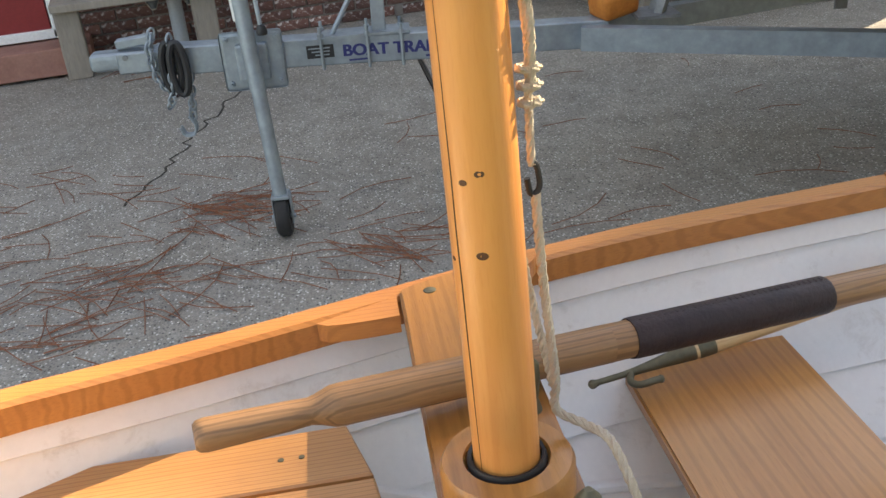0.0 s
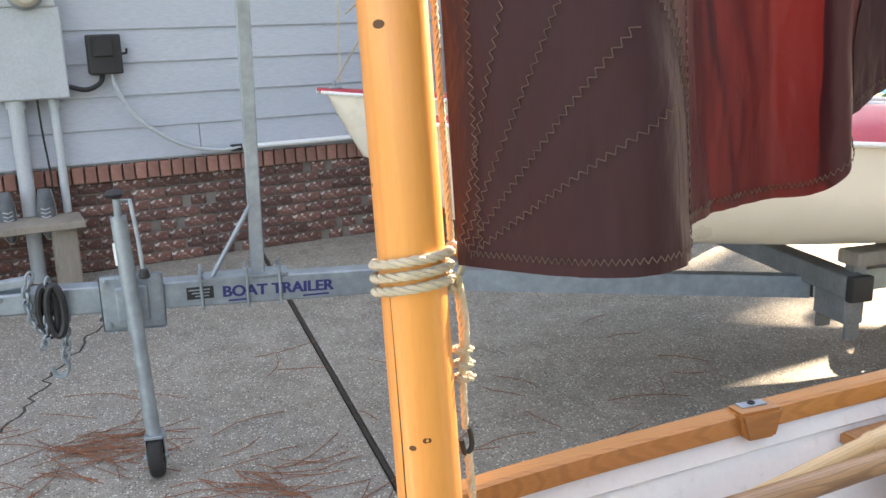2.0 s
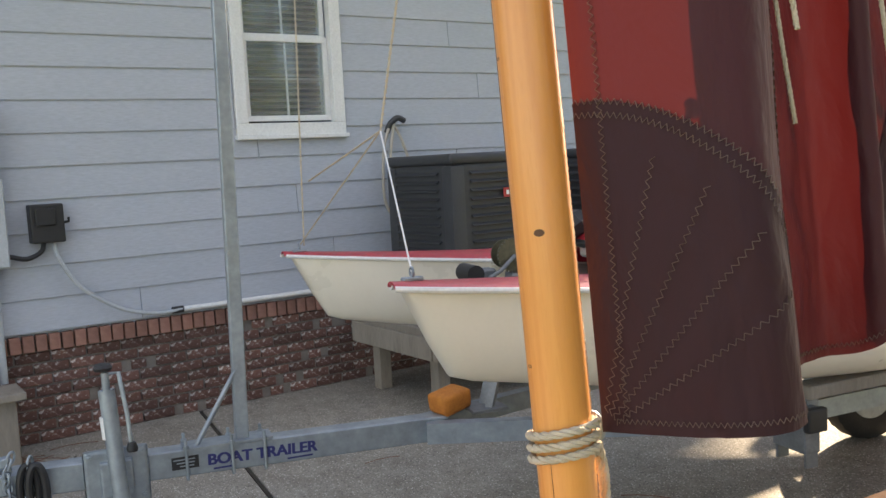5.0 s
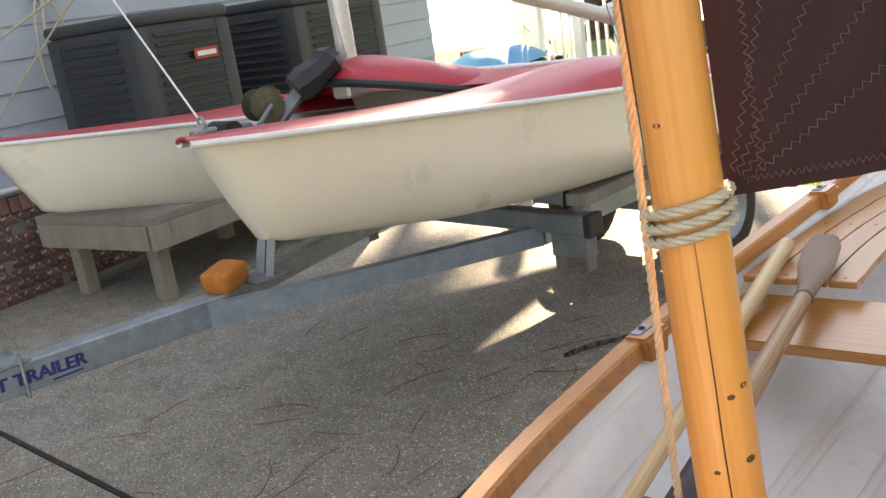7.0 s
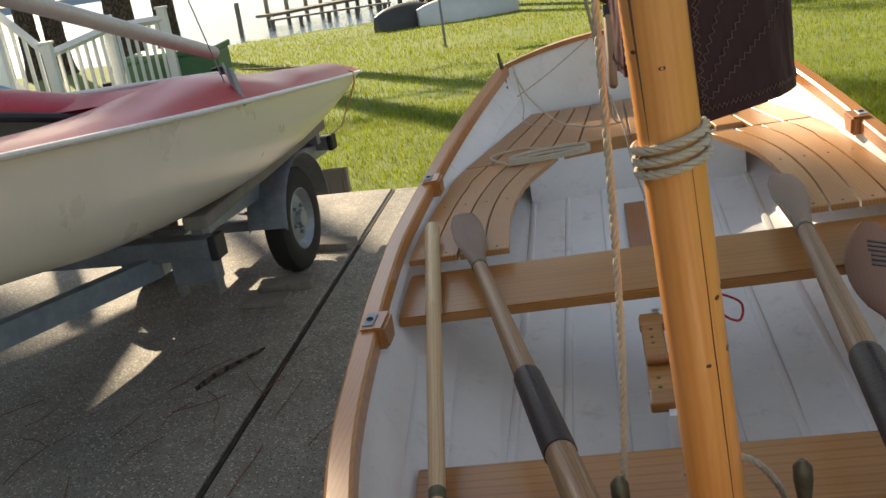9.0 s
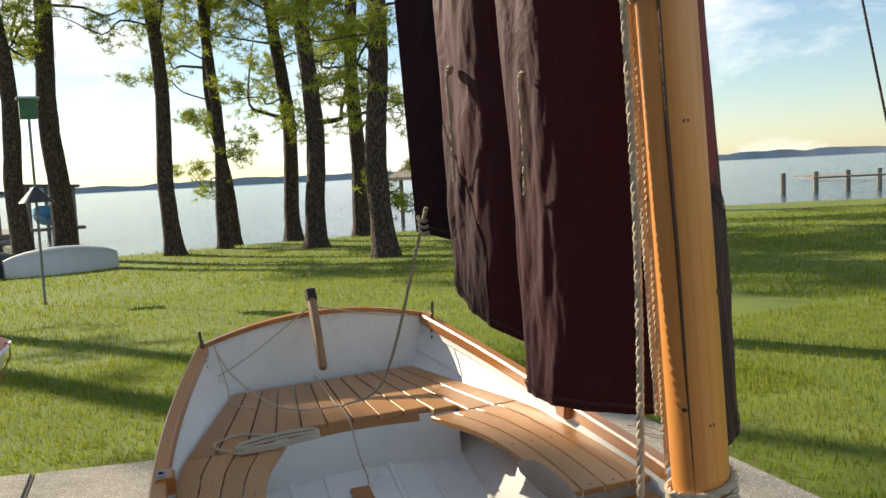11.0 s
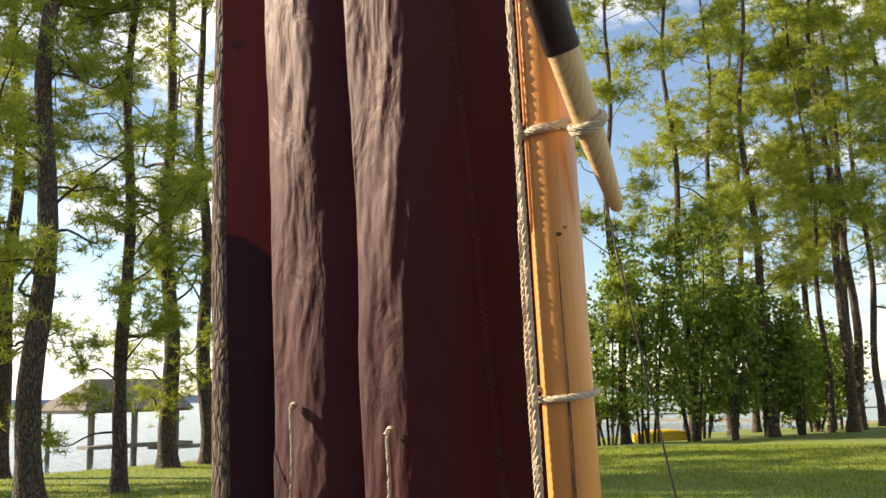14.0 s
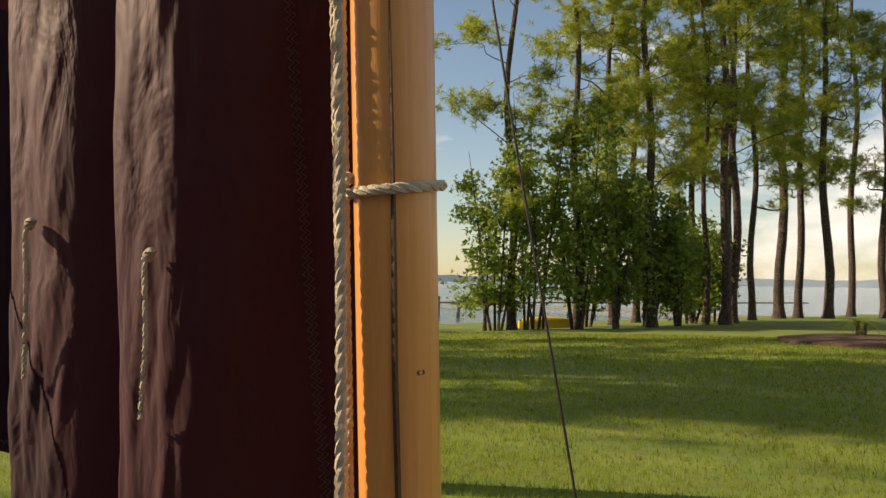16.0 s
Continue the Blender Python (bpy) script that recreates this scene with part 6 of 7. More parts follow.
rows = []
for i in range(13):
    y = 2.45 + 1.56 * i / 12
    w = cat_in(y) + 0.03
    rows.append([Vector((w * (2 * k / 16 - 1), y, deck_z(y) + 0.045 + 0.06 * (1 - (2 * k / 16 - 1) ** 2) * (1 - 0.6 * i / 12))) for k in range(17)])
grid(bm, rows)
thick(bm, 0.008)
part("aft_deck", bm, "red", cat, "sun-bleached red aft deck")
bm = bmesh.new()
box(bm, (0.86, 0.03, 0.08), (0, 3.97, deck_z(3.97) - 0.005), bev=0.008)
part("stern_beam", bm, "cathull", cat, smooth=False)
bm = bmesh.new()
tube(bm, [(0, 1.155, deck_z(1.15) + 0.13), (0, 1.2, 6.2)], [0.036, 0.034], 20)
cm = part("mast", bm, "alu", cat, "silver aluminium mast")
bm = bmesh.new()
box(bm, (0.10, 0.12, 0.10), (0, 1.155, deck_z(1.15) + 0.10), bev=0.01)
part("mast_step", bm, "alu", cat, smooth=False)
bm = bmesh.new()
tube(bm, [(0.117, 1.2, 1.61), (0.17, 1.75, 1.45), (0.16, 3.0, 1.12)], 0.033, 16)
part("boom", bm, "alu", cat, "pale aluminium boom propped across the deck")
for nm, a, b, r, mt in (("shroud", (0.80, 1.73, 1.06), (0.0, 1.2, 6.1), 0.0022, "darkgalv"), ("shroud", (-0.80, 1.73, 1.06), (0.0, 1.2, 6.1), 0.0022, "darkgalv"), ("bridle", (0.745, 0.12, 1.225), (0.0, 0.287, 1.66), 0.0028, "white"), ("bridle", (-0.745, 0.12, 1.225), (0.0, 0.287, 1.66), 0.0032, "rope"), ("forestay", (0.0, 0.287, 1.66), (0.0, 1.18, 6.1), 0.006, "rope"), ("mast_line", (0.03, 1.13, 1.28), (-0.05, 1.1, 1.95), 0.003, "rope"), ("mast_line", (-0.74, 0.14, 1.225), (-0.76, 0.2, 2.9), 0.0045, "rope"), ("mast_line", (0.0, 0.287, 1.66), (-0.745, 0.18, 1.5), 0.004, "rope")):
    bm = bmesh.new()
    if r > 0.004:
        lay_rope(bm, [a, (Vector(a) + Vector(b)) / 2, b], r, step=0.02)
    else:
        tube(bm, [a, b], r, 6)
    part(nm, bm, mt, cat)
for s in (-1, 1):
    bm = bmesh.new()
    box(bm, (0.008, 0.03, 0.13), (s * 0.832, 1.73, 1.085), Matrix.Rotation(radians(-s * 8), 3, "Y"))
    tube(bm, [(s * 0.84, 1.73, 1.02), (s * 0.80, 1.725, 1.17)], 0.006, 8)
    lathe(bm, [(0.018, -0.008), (0.022, 0), (0.018, 0.008)], 12, Matrix.Translation((s * 0.842, 1.73, 1.035)) @ Matrix.Rotation(math.pi / 2, 4, "Y"))
    part("chainplate", bm, "galv", cat, "steel chainplate with turnbuckle", smooth=False)
for x, y in ((0.36, 2.62), (-0.2, 2.6), (0.1, 3.1)):
    bm = bmesh.new()
    lathe(bm, [(0.03, 0), (0.03, 0.02), (0.018, 0.03), (0.022, 0.05), (0.006, 0.055)], 14, Matrix.Translation((x, y, deck_z(y) + 0.085)))
    part("deck_block", bm, "black", cat, "small black deck block")
for s in (1,):
    bm = bmesh.new()
    tube(bm, [(s * 0.1, 3.40, deck_z(3.4) + 0.11), (s * 0.40, 3.55, deck_z(3.55) + 0.075), (s * 0.55, 3.62, deck_z(3.62) + 0.06), (s * 0.645, 3.62, deck_z(3.62) + 0.01), (s * 0.64, 3.62, deck_z(3.62) - 0.05), (s * 0.52, 3.62, 0.58), (s * 0.45, 3.63, 0.54)], 0.012, 6, squash=0.4)
    part("tie_strap", bm, "gunwale", cat, "brown ratchet tie-down strap")
for y, z in ((1.57, 0.81), (0.90, 0.99)):
    bm = bmesh.new()
    lathe(bm, [(0.006, 0), (0.006, 0.003), (0.002, 0.004)], 8, Matrix.Translation((cat_out(y) - (0.095 if y > 1.2 else 0.03), y, z)) @ Matrix.Rotation(math.pi / 2, 4, "Y"))
    part("hull_chip", bm, "black", cat, "small dark chip in the gelcoat")

# ---- things along the house ----
stand = thing("equipment_stand", "weathered timber stand under the cooling units", "stand", pose(-4.25, 3.6, 0))
bm = bmesh.new()
box(bm, (1.05, 2.6, 0.05), (0, 0, 0.495), bev=0.004)
part("top", bm, "rust", stand, smooth=False)
for x in (-0.45, 0.45):
    bm = bmesh.new()
    box(bm, (0.04, 2.6, 0.14), (x * 1.12, 0, 0.40), bev=0.004)
    part("side_board", bm, "rust", stand, smooth=False)
for y in (-1.29, 1.29):
    bm = bmesh.new()
    box(bm, (0.95, 0.04, 0.14), (0, y, 0.40), bev=0.004)
    part("end_board", bm, "rust", stand, smooth=False)
for x in (-0.35, 0.36):
    for y in (-1.17, 0.0, 1.2):
        bm = bmesh.new()
        box(bm, (0.09, 0.09, 0.47), (x, y, 0.235), bev=0.004)
        part("leg", bm, "rust", stand, smooth=False)


def cooling_unit(y0, dy, label, badge):
    u = thing("cooling_unit", label, "air conditioner", pose(-4.245, y0 + dy / 2, 0.52), "outdoor cooling units")
    w, h = 0.75, 1.06
    bm = bmesh.new()
    box(bm, (w, dy, h - 0.06), (0, 0, (h - 0.06) / 2), bev=0.03, seg=2)
    part("body", bm, "acgrey", u, smooth=False)
    bm = bmesh.new()
    box(bm, (w + 0.03, dy + 0.03, 0.07), (0, 0, h - 0.03), bev=0.03, seg=3)
    part("top_cap", bm, "acgrey", u)
    for sx in (-1, 1):
        for sy in (-1, 1):
            bm = bmesh.new()
            box(bm, (0.11, 0.11, h - 0.07), (sx * (w / 2 - 0.045), sy * (dy / 2 - 0.045), h / 2 - 0.035), bev=0.02, seg=2)
            part("corner_post", bm, "acgrey", u)
    for k in range(17):
        z = 0.06 + k * 0.055
        for axis in (0, 1):
            bm = bmesh.new()
            if axis == 0:
                box(bm, (0.034, dy - 0.24, 0.010), (w / 2 + 0.008, 0.02, z), Matrix.Rotation(radians(32), 3, "Y"), bev=0.002)
            else:
                box(bm, (w - 0.24, 0.034, 0.010), (-0.02, -dy / 2 - 0.008, z), Matrix.Rotation(radians(32), 3, "X"), bev=0.002)
            part("louvre", bm, "acgrey", u, smooth=False)
    if badge:
        bm = bmesh.new()
        box(bm, (0.006, 0.19, 0.062), (w / 2 + 0.03, 0.12, 0.80), bev=0.002)
        b = part("badge", bm, "redbadge", u, "small red badge", smooth=False)
        bm = bmesh.new()
        box(bm, (0.003, 0.15, 0.028), (w / 2 + 0.034, 0.12, 0.80), bev=0.001)
        part("badge_bar", bm, "white", b, smooth=False)


cooling_unit(2.58, 0.72, "dark grey louvred cooling unit with a red badge", True)
cooling_unit(3.92, 0.96, "dark grey louvred cooling unit beside the house", False)
# wall boxes
mb = thing("meter_box", "grey electric meter box with a round glass meter", "meter box", pose(WX + 0.02, -0.02, 1.07))
bm = bmesh.new()
box(bm, (0.13, 0.40, 0.50), (0.065, 0.0, 0.25), bev=0.008)
box(bm, (0.14, 0.38, 0.42), (0.065, -0.01, 0.71), bev=0.008)
part("case", bm, "meter", mb, smooth=False)
bm = bmesh.new()
mr = Matrix.Translation((0.135, 0.03, 0.58)) @ Matrix.Rotation(math.pi / 2, 4, "Y")
lathe(bm, [(0.098, 0), (0.098, 0.02), (0.085, 0.03)], 28, mr)
part("meter_ring", bm, "galv", mb)
bm = bmesh.new()
lathe(bm, [(0.08, 0.02), (0.08, 0.07), (0.06, 0.09), (0.01, 0.094)], 24, mr)
part("meter_glass", bm, "cream", mb, "pale glass meter dome")
bm = bmesh.new()
box(bm, (0.012, 0.07, 0.025), (0.175, 0.03, 0.60))
part("meter_dial", bm, "acgrey", mb, smooth=False)
for y, r, z1 in ((-0.085, 0.042, -1.06), (0.115, 0.024, -0.66)):
    bm = bmesh.new()
    tube(bm, [(0.06, y, 0.01), (0.06, y, z1)], r, 14)
    part("conduit", bm, "meter", mb, "grey conduit pipe")
    bm = bmesh.new()
    tube(bm, [(0.06, y, 0.0), (0.06, y, -0.05)], r * 1.25, 14)
    part("conduit_collar", bm, "meter", mb)
bm = bmesh.new()
tube(bm, spline([(0.07, 0.03, 0.0), (0.075, 0.035, -0.2), (0.07, 0.05, -0.45), (0.08, 0.04, -0.6)], 12), 0.006, 6)
part("wire", bm, "black", mb)
bb = thing("junction_box", "black plastic junction box on the siding", "junction box", pose(WX + 0.015, 0.40, 1.19))
bm = bmesh.new()
box(bm, (0.10, 0.185, 0.225), (0.05, 0, 0.112), bev=0.01, seg=2)
part("case", bm, "black", bb, smooth=False)
bm = bmesh.new()
box(bm, (0.02, 0.11, 0.10), (0.105, -0.01, 0.15), bev=0.006)
part("lid", bm, "black", bb, smooth=False)
bm = bmesh.new()
tube(bm, [(0.05, 0.09, 0.11), (0.05, 0.125, 0.115), (0.055, 0.125, 0.14)], 0.008, 8)
part("latch", bm, "black", bb)
bm = bmesh.new()
tube(bm, spline([(0.04, -0.02, 0.0), (0.05, -0.04, -0.05), (0.05, -0.12, -0.085), (0.04, -0.22, -0.06)], 12), 0.014, 8)
part("lead", bm, "black", bb, "thick black lead")
bm = bmesh.new()
tube(bm, spline([(0.05, 0.035, 0.0), (0.06, 0.05, -0.10), (0.05, 0.16, -0.28), (0.045, 0.38, -0.44), (0.04, 0.60, -0.50), (0.035, 0.76, -0.495)], 24), 0.012, 8)
part("cable", bm, "meter", bb, "sagging grey cable")
cd = thing("wall_conduit", "white conduit running along the brick ledge", "conduit", pose(WX + 0.04, 0, 0.692))
bm = bmesh.new()
tube(bm, [(0, 1.15, 0.0), (0, 3.4, 0.0)], 0.017, 12)
part("pipe", bm, "white", cd)
bm = bmesh.new()
tube(bm, [(0, 1.10, 0), (0, 1.17, 0)], 0.022, 12)
part("joint_sleeve", bm, "black", cd)
# plank shelf with a pair of shoes
sh = thing("plank_shelf", "rough grey plank on a split wooden post", "shelf", pose(-4.66, -0.3, 0))
bm = bmesh.new()
box(bm, (0.30, 0.90, 0.04), (0, 0, 0.395), bev=0.004)
part("plank", bm, "rust", sh, smooth=False)
for y in (0.34, -0.38):
    bm = bmesh.new()
    box(bm, (0.13, 0.13, 0.375), (0.03, y, 0.187), bev=0.012, seg=2)
    part("post", bm, "rust", sh, smooth=False)


def shoe(y, rz):
    s = thing("shoe", "grey running shoe propped upright against the pipes", "shoe", pose(-4.80, y, 0.417, 4, 74, rz), "pair of shoes")
    bm = bmesh.new()
    rows = []
    for i in range(15):
        f = i / 14
        x = -0.14 + 0.28 * f
        w = 0.034 + 0.014 * math.sin(math.pi * min(1, f * 1.15)) - 0.02 * max(0, f - 0.85) / 0.15
        h = 0.085 - 0.045 * f + 0.02 * math.exp(-((f - 0.2) / 0.15) ** 2)
        rows.append([Vector((x, w * math.cos(a), 0.02 + h * max(0, math.sin(a)) ** 0.8)) for a in (math.pi * k / 10 for k in range(11))])
    vs = grid(bm, [[Vector((-0.0, 0, 0)) + v for v in r] for r in rows])
    bm.faces.new(vs[0])
    bm.faces.new(vs[-1])
    part("upper", bm, "shoe", s)
    bm = bmesh.new()
    out = [(-0.145 + 0.29 * k / 16, 0.036 + 0.014 * math.sin(math.pi * min(1, k / 16 * 1.15)) - 0.024 * max(0, k / 16 - 0.85) / 0.15) for k in range(17)]
    slab(bm, out + [(x, -w) for x, w in out[::-1]], 0.0, 0.024)
    part("sole", bm, "cream", s, "pale rubber sole", smooth=False)
    bm = bmesh.new()
    for k in range(5):
        tube(bm, [(-0.03 + 0.022 * k, -0.024, 0.085 - 0.004 * k), (-0.02 + 0.022 * k, 0.0, 0.098 - 0.006 * k), (-0.03 + 0.022 * k, 0.024, 0.085 - 0.004 * k)], 0.003, 5)
    part("laces", bm, "meter", s)


shoe(-0.23, 6)
shoe(-0.02, -5)
# hose on a wall hanger
hs = thing("garden_hose", "grey hose looped over a wall hook", "hose", pose(WX + 0.02, 2.79, 1.83))
bm = bmesh.new()
tube(bm, spline([(0.02, -0.03, -0.06), (0.06, -0.02, 0.0), (0.08, 0.03, 0.04), (0.07, 0.09, 0.02)], 12), 0.022, 8)
part("hook", bm, "acgrey", hs, "dark hose hook")
bm = bmesh.new()
tube(bm, spline([(0.05, -0.02, 0.0), (0.06, -0.09, -0.2), (0.06, -0.1, -0.55), (0.06, 0.02, -0.72), (0.06, 0.15, -0.6), (0.06, 0.16, -0.4), (0.06, 0.06, -0.1), (0.05, 0.0, 0.0)], 40), 0.011, 8)
tube(bm, spline([(0.07, -0.0, 0.0), (0.08, -0.05, -0.3), (0.07, 0.0, -0.68), (0.08, 0.1, -0.72), (0.08, 0.12, -0.8)], 26), 0.011, 8)
part("coil", bm, "cream", hs)
bm = bmesh.new()
lathe(bm, [(0.03, 0), (0.075, 0.005), (0.08, 0.03), (0.075, 0.055), (0.03, 0.06)], 18, Matrix.Translation((0.06, 0.05, -0.80)) @ Matrix.Rotation(math.pi / 2, 4, "Y"))
part("nozzle", bm, "black", hs)
# red door with brick step
dr = thing("door_1", "red panelled door in a white frame", "door", pose(WX, -1.2, 0.18), kind="structure")
bm = bmesh.new()
box(bm, (0.05, 0.80, 1.9), (0.02, 0, 0.97), bev=0.004)
part("leaf", bm, "reddoor", dr, smooth=False)
for y, z, sy, sz in ((0, 0.02, 1.02, 0.05), (-0.455, 0.95, 0.09, 1.9), (0.455, 0.95, 0.09, 1.9), (0, 1.96, 1.02, 0.10)):
    bm = bmesh.new()
    box(bm, (0.08, sy, sz), (0.035, y, z), bev=0.004)
    part("frame", bm, "white", dr, smooth=False)
bm = bmesh.new()
box(bm, (0.3, 1.2, 0.15), (-4.80, -1.2, 0.09), bev=0.006)
solid("door_step", bm, "brickcap", "brick step below the red door", kind="structure", smooth=False)
# covered bins and stair rail past the corner
bin_ = thing("storage_bin", "green bin under a blue tarpaulin cover", "bin", pose(-4.75, 8.1, 0))
bm = bmesh.new()
box(bm, (0.8, 1.0, 0.62), (0, 0, 0.31), bev=0.04, seg=2)
part("body", bm, "greenbin", bin_, smooth=False)
bm = bmesh.new()
n = 12
grid(bm, [[Vector((-0.46 + 0.92 * i / n, -0.56 + 1.12 * j / n, 0.64 + 0.17 * (1 - (2 * i / n - 1) ** 4) * (1 - (2 * j / n - 1) ** 4) + 0.02 * noise.noise((i * 0.5, j * 0.5, 0)))) for i in range(n + 1)] for j in range(n + 1)])
thick(bm, 0.006)
part("cover", bm, "bluec", bin_, "crumpled blue cover")
bin2 = thing("storage_bin", "dark green rounded bin near the steps", "bin", pose(-3.4, 11.4, 0))
bm = bmesh.new()
box(bm, (1.2, 0.9, 0.62), (0, 0, 0.30), bev=0.05, seg=2)
part("body", bm, "greenbin", bin2, smooth=False)
bm = bmesh.new()
box(bm, (1.25, 0.95, 0.09), (0, 0, 0.645), bev=0.03, seg=2)
part("lid", bm, "greenbin", bin2, smooth=False)
st = thing("stair_rail", "white painted stair railing with square balusters", "railing", pose(-4.35, 9.3, -0.05))
for x, y, h in ((0.1, 0.0, 1.12), (0.45, 1.1, 1.28), (-0.75, 0.2, 2.2), (1.0, 1.6, 1.28)):
    bm = bmesh.new()
    box(bm, (0.11, 0.11, h), (x, y, h / 2), bev=0.006)
    box(bm, (0.14, 0.14, 0.03), (x, y, h + 0.01), bev=0.006)
    part("post", bm, "white", st, smooth=False)
for (x0, y0_, z0), (x1, y1_, z1) in (((-0.75, 0.2, 1.9), (0.1, 0.0, 1.0)), ((0.1, 0.0, 1.0), (0.45, 1.1, 1.15)), ((0.45, 1.1, 1.15), (1.0, 1.6, 1.15)), ((-0.75, 0.2, 1.1), (0.1, 0.0, 0.2)), ((0.45, 1.1, 0.2), (1.0, 1.6, 0.2))):
    bm = bmesh.new()
    tube(bm, [(x0, y0_, z0), (x1, y1_, z1)], 0.05, 4)
    part("rail", bm, "white", st, smooth=False)
    for k in range(1, 7):
        if z0 > 0.9 and z0 < 1.95:
            bm = bmesh.new()
            f = k / 7
            x, y, z = x0 + (x1 - x0) * f, y0_ + (y1_ - y0_) * f, z0 + (z1 - z0) * f
            box(bm, (0.035, 0.035, 0.85), (x, y, z - 0.43))
            part("baluster", bm, "white", st, smooth=False)
bm = bmesh.new()
for k in range(4):
    box(bm, (1.2, 0.28, 0.18 * (k + 1)), (-0.6 - 0.28 * k, 0.9, 0.09 * (k + 1)))
part("steps", bm, "brick", st, smooth=False)
# brick plinth built brick by brick: eight courses and a rowlock
random.seed(11)
plinth = next(o for o in house.children if o.name.startswith("brick_base"))


def brick_mesh(l, h, d):
    bm = bmesh.new()
    box(bm, (d, l, h), (0, 0, 0), bev=0.0035)
    return mesh("brick", bm, "brick")


kinds = [brick_mesh(0.193 + dl, 0.057, 0.02) for dl in (-0.003, 0.0, 0.002)]
half = brick_mesh(0.092, 0.057, 0.02)
cap = mesh("brick_cap", (lambda b: (box(b, (0.045, 0.062, 0.098), (0, 0, 0), bev=0.004), b)[1])(bmesh.new()), "brickcap")
for c in range(8):
    y = -1.25 + (0.1015 if c % 2 else 0)
    while y < 4.7:
        ob = new("brick", random.choice(kinds) if random.random() > 0.06 else half)
        ob.parent = plinth
        ob.matrix_basis = pose(-0.026 + random.uniform(-0.003, 0.003), y, 0.034 + c * 0.0685, random.uniform(-0.5, 0.5), 0, 0)
        y += 0.203
y = -1.28
while y < 4.7:
    ob = new("brick", cap)
    ob.parent = plinth
    ob.matrix_basis = pose(-0.008 + random.uniform(-0.003, 0.003), y, 0.60 + random.uniform(-0.002, 0.002), random.uniform(-1, 1), random.uniform(-1, 1), 0)
    y += 0.073

# ---- shore, docks and far bank ----
def posts_row(parent, pts, h0, h1, r, mat="rust"):
    for x, y in pts:
        bm = bmesh.new()
        tube(bm, [(x, y, h0), (x + 0.03, y, h1)], r, 8)
        part("post", bm, mat, parent)


dock = thing("dock", "long grey timber dock with mooring posts", "dock", pose(0, 0, 0))
bm = bmesh.new()
box(bm, (7.8, 1.3, 0.12), (-4.0, 43.6, -0.30), rotz(46.6).to_3x3())
part("deck", bm, "rust", dock, smooth=False)
bm = bmesh.new()
box(bm, (5.2, 0.4, 0.07), (-3.6, 38.6, -0.42))
part("bench_plank", bm, "rust", dock, smooth=False)
posts_row(dock, [(-7.2, 37.2), (-6.65, 41.5), (-5.9, 42.7), (-5.15, 44.0), (-4.5, 44.7), (-3.9, 45.25), (-3.3, 45.6), (-2.8, 45.9), (-2.2, 46.5)], -1.2, 0.52, 0.10)
posts_row(dock, [(-6.1 + 1.2 * k, 38.7) for k in range(5)], -1.2, -0.45, 0.09)
posts_row(dock, [(-1.2, 44.0)], -1.2, 3.0, 0.06)
bm = bmesh.new()
box(bm, (1.6, 16, 0.12), (0.6, 46.5, -0.3))
part("deck", bm, "rust", dock, smooth=False)


def boat_shed(x, y, w, d, eave, label, hullmat, scale=1.0, gable=0.0):
    s = thing("boat_shed", label, "boat shed", pose(x, y, 0), "boat sheds")
    bm = bmesh.new()
    if gable:
        hw, hd = w / 2 + 0.5, d / 2 + 0.5
        v = [bm.verts.new(p) for p in ((-hw, -hd, eave), (hw, -hd, eave), (hw, hd, eave), (-hw, hd, eave), (-hw * 0.45, 0, eave + gable), (hw, 0, eave + gable))]
        for f in ((0, 1, 5, 4), (2, 3, 4, 5), (0, 4, 3), (1, 2, 5)):
            bm.faces.new([v[i] for i in f])
        thick(bm, 0.15)
    else:
        box(bm, (w + 0.6, d + 0.6, 0.14), (0, 0, eave), Matrix.Rotation(radians(3), 3, "Y"))
    part("roof", bm, "shingle", s, smooth=False)
    for px in (-w / 2, 0, w / 2):
        for py in (-d / 2, d / 2):
            bm = bmesh.new()
            tube(bm, [(px, py, -1.2), (px, py, eave)], 0.1, 8)
            part("post", bm, "rust", s)
    bm = bmesh.new()
    box(bm, (w + 0.8, 0.9, 0.14), (0, -d / 2 - 0.2, -0.12 if not gable else 0.0))
    part("deck", bm, "rust", s, smooth=False)
    if hullmat:
        bm = bmesh.new()
        rows = []
        for i in range(11):
            f = i / 10
            yy = -1.8 + 3.6 * f
            ww = 0.8 * math.sin(math.pi * min(1, 0.12 + 0.88 * f)) ** 0.5 + 0.02
            rows.append([Vector((ww * math.cos(a), yy, 0.55 + 0.55 * max(-1, -math.sin(a)) * (0.5 + 0.5 * math.sin(math.pi * f)))) for a in (math.pi * k / 8 for k in range(9))])
        vs = grid(bm, rows)
        part("hoisted_boat", bm, hullmat, s, "small boat hoisted under the roof")
        bm = bmesh.new()
        box(bm, (1.5, 1.5, 0.5), (0, 0, 0.75), bev=0.1)
        part("boat_cover", bm, hullmat, s, smooth=False)


boat_shed(-0.65, 43.0, 2.0, 3.0, 1.75, "open timber boat shed with a red boat", "redbadge")
boat_shed(2.85, 48.0, 2.0, 3.0, 1.95, "open timber boat shed with a blue boat", "bluec")
boat_shed(19.6, 36.5, 4.0, 3.6, 1.5, "gabled pavilion standing over the lake", None, gable=1.3)
walkway = thing("walkway", "low timber walkway out to the pavilion", "dock", pose(0, 0, 0))
bm = bmesh.new()
box(bm, (12, 1.2, 0.12), (26.5, 34.6, -0.18))
part("deck", bm, "rust", walkway, smooth=False)
posts_row(walkway, [(21 + 1.6 * k, 34.1) for k in range(8)], -1.2, -0.1, 0.09)
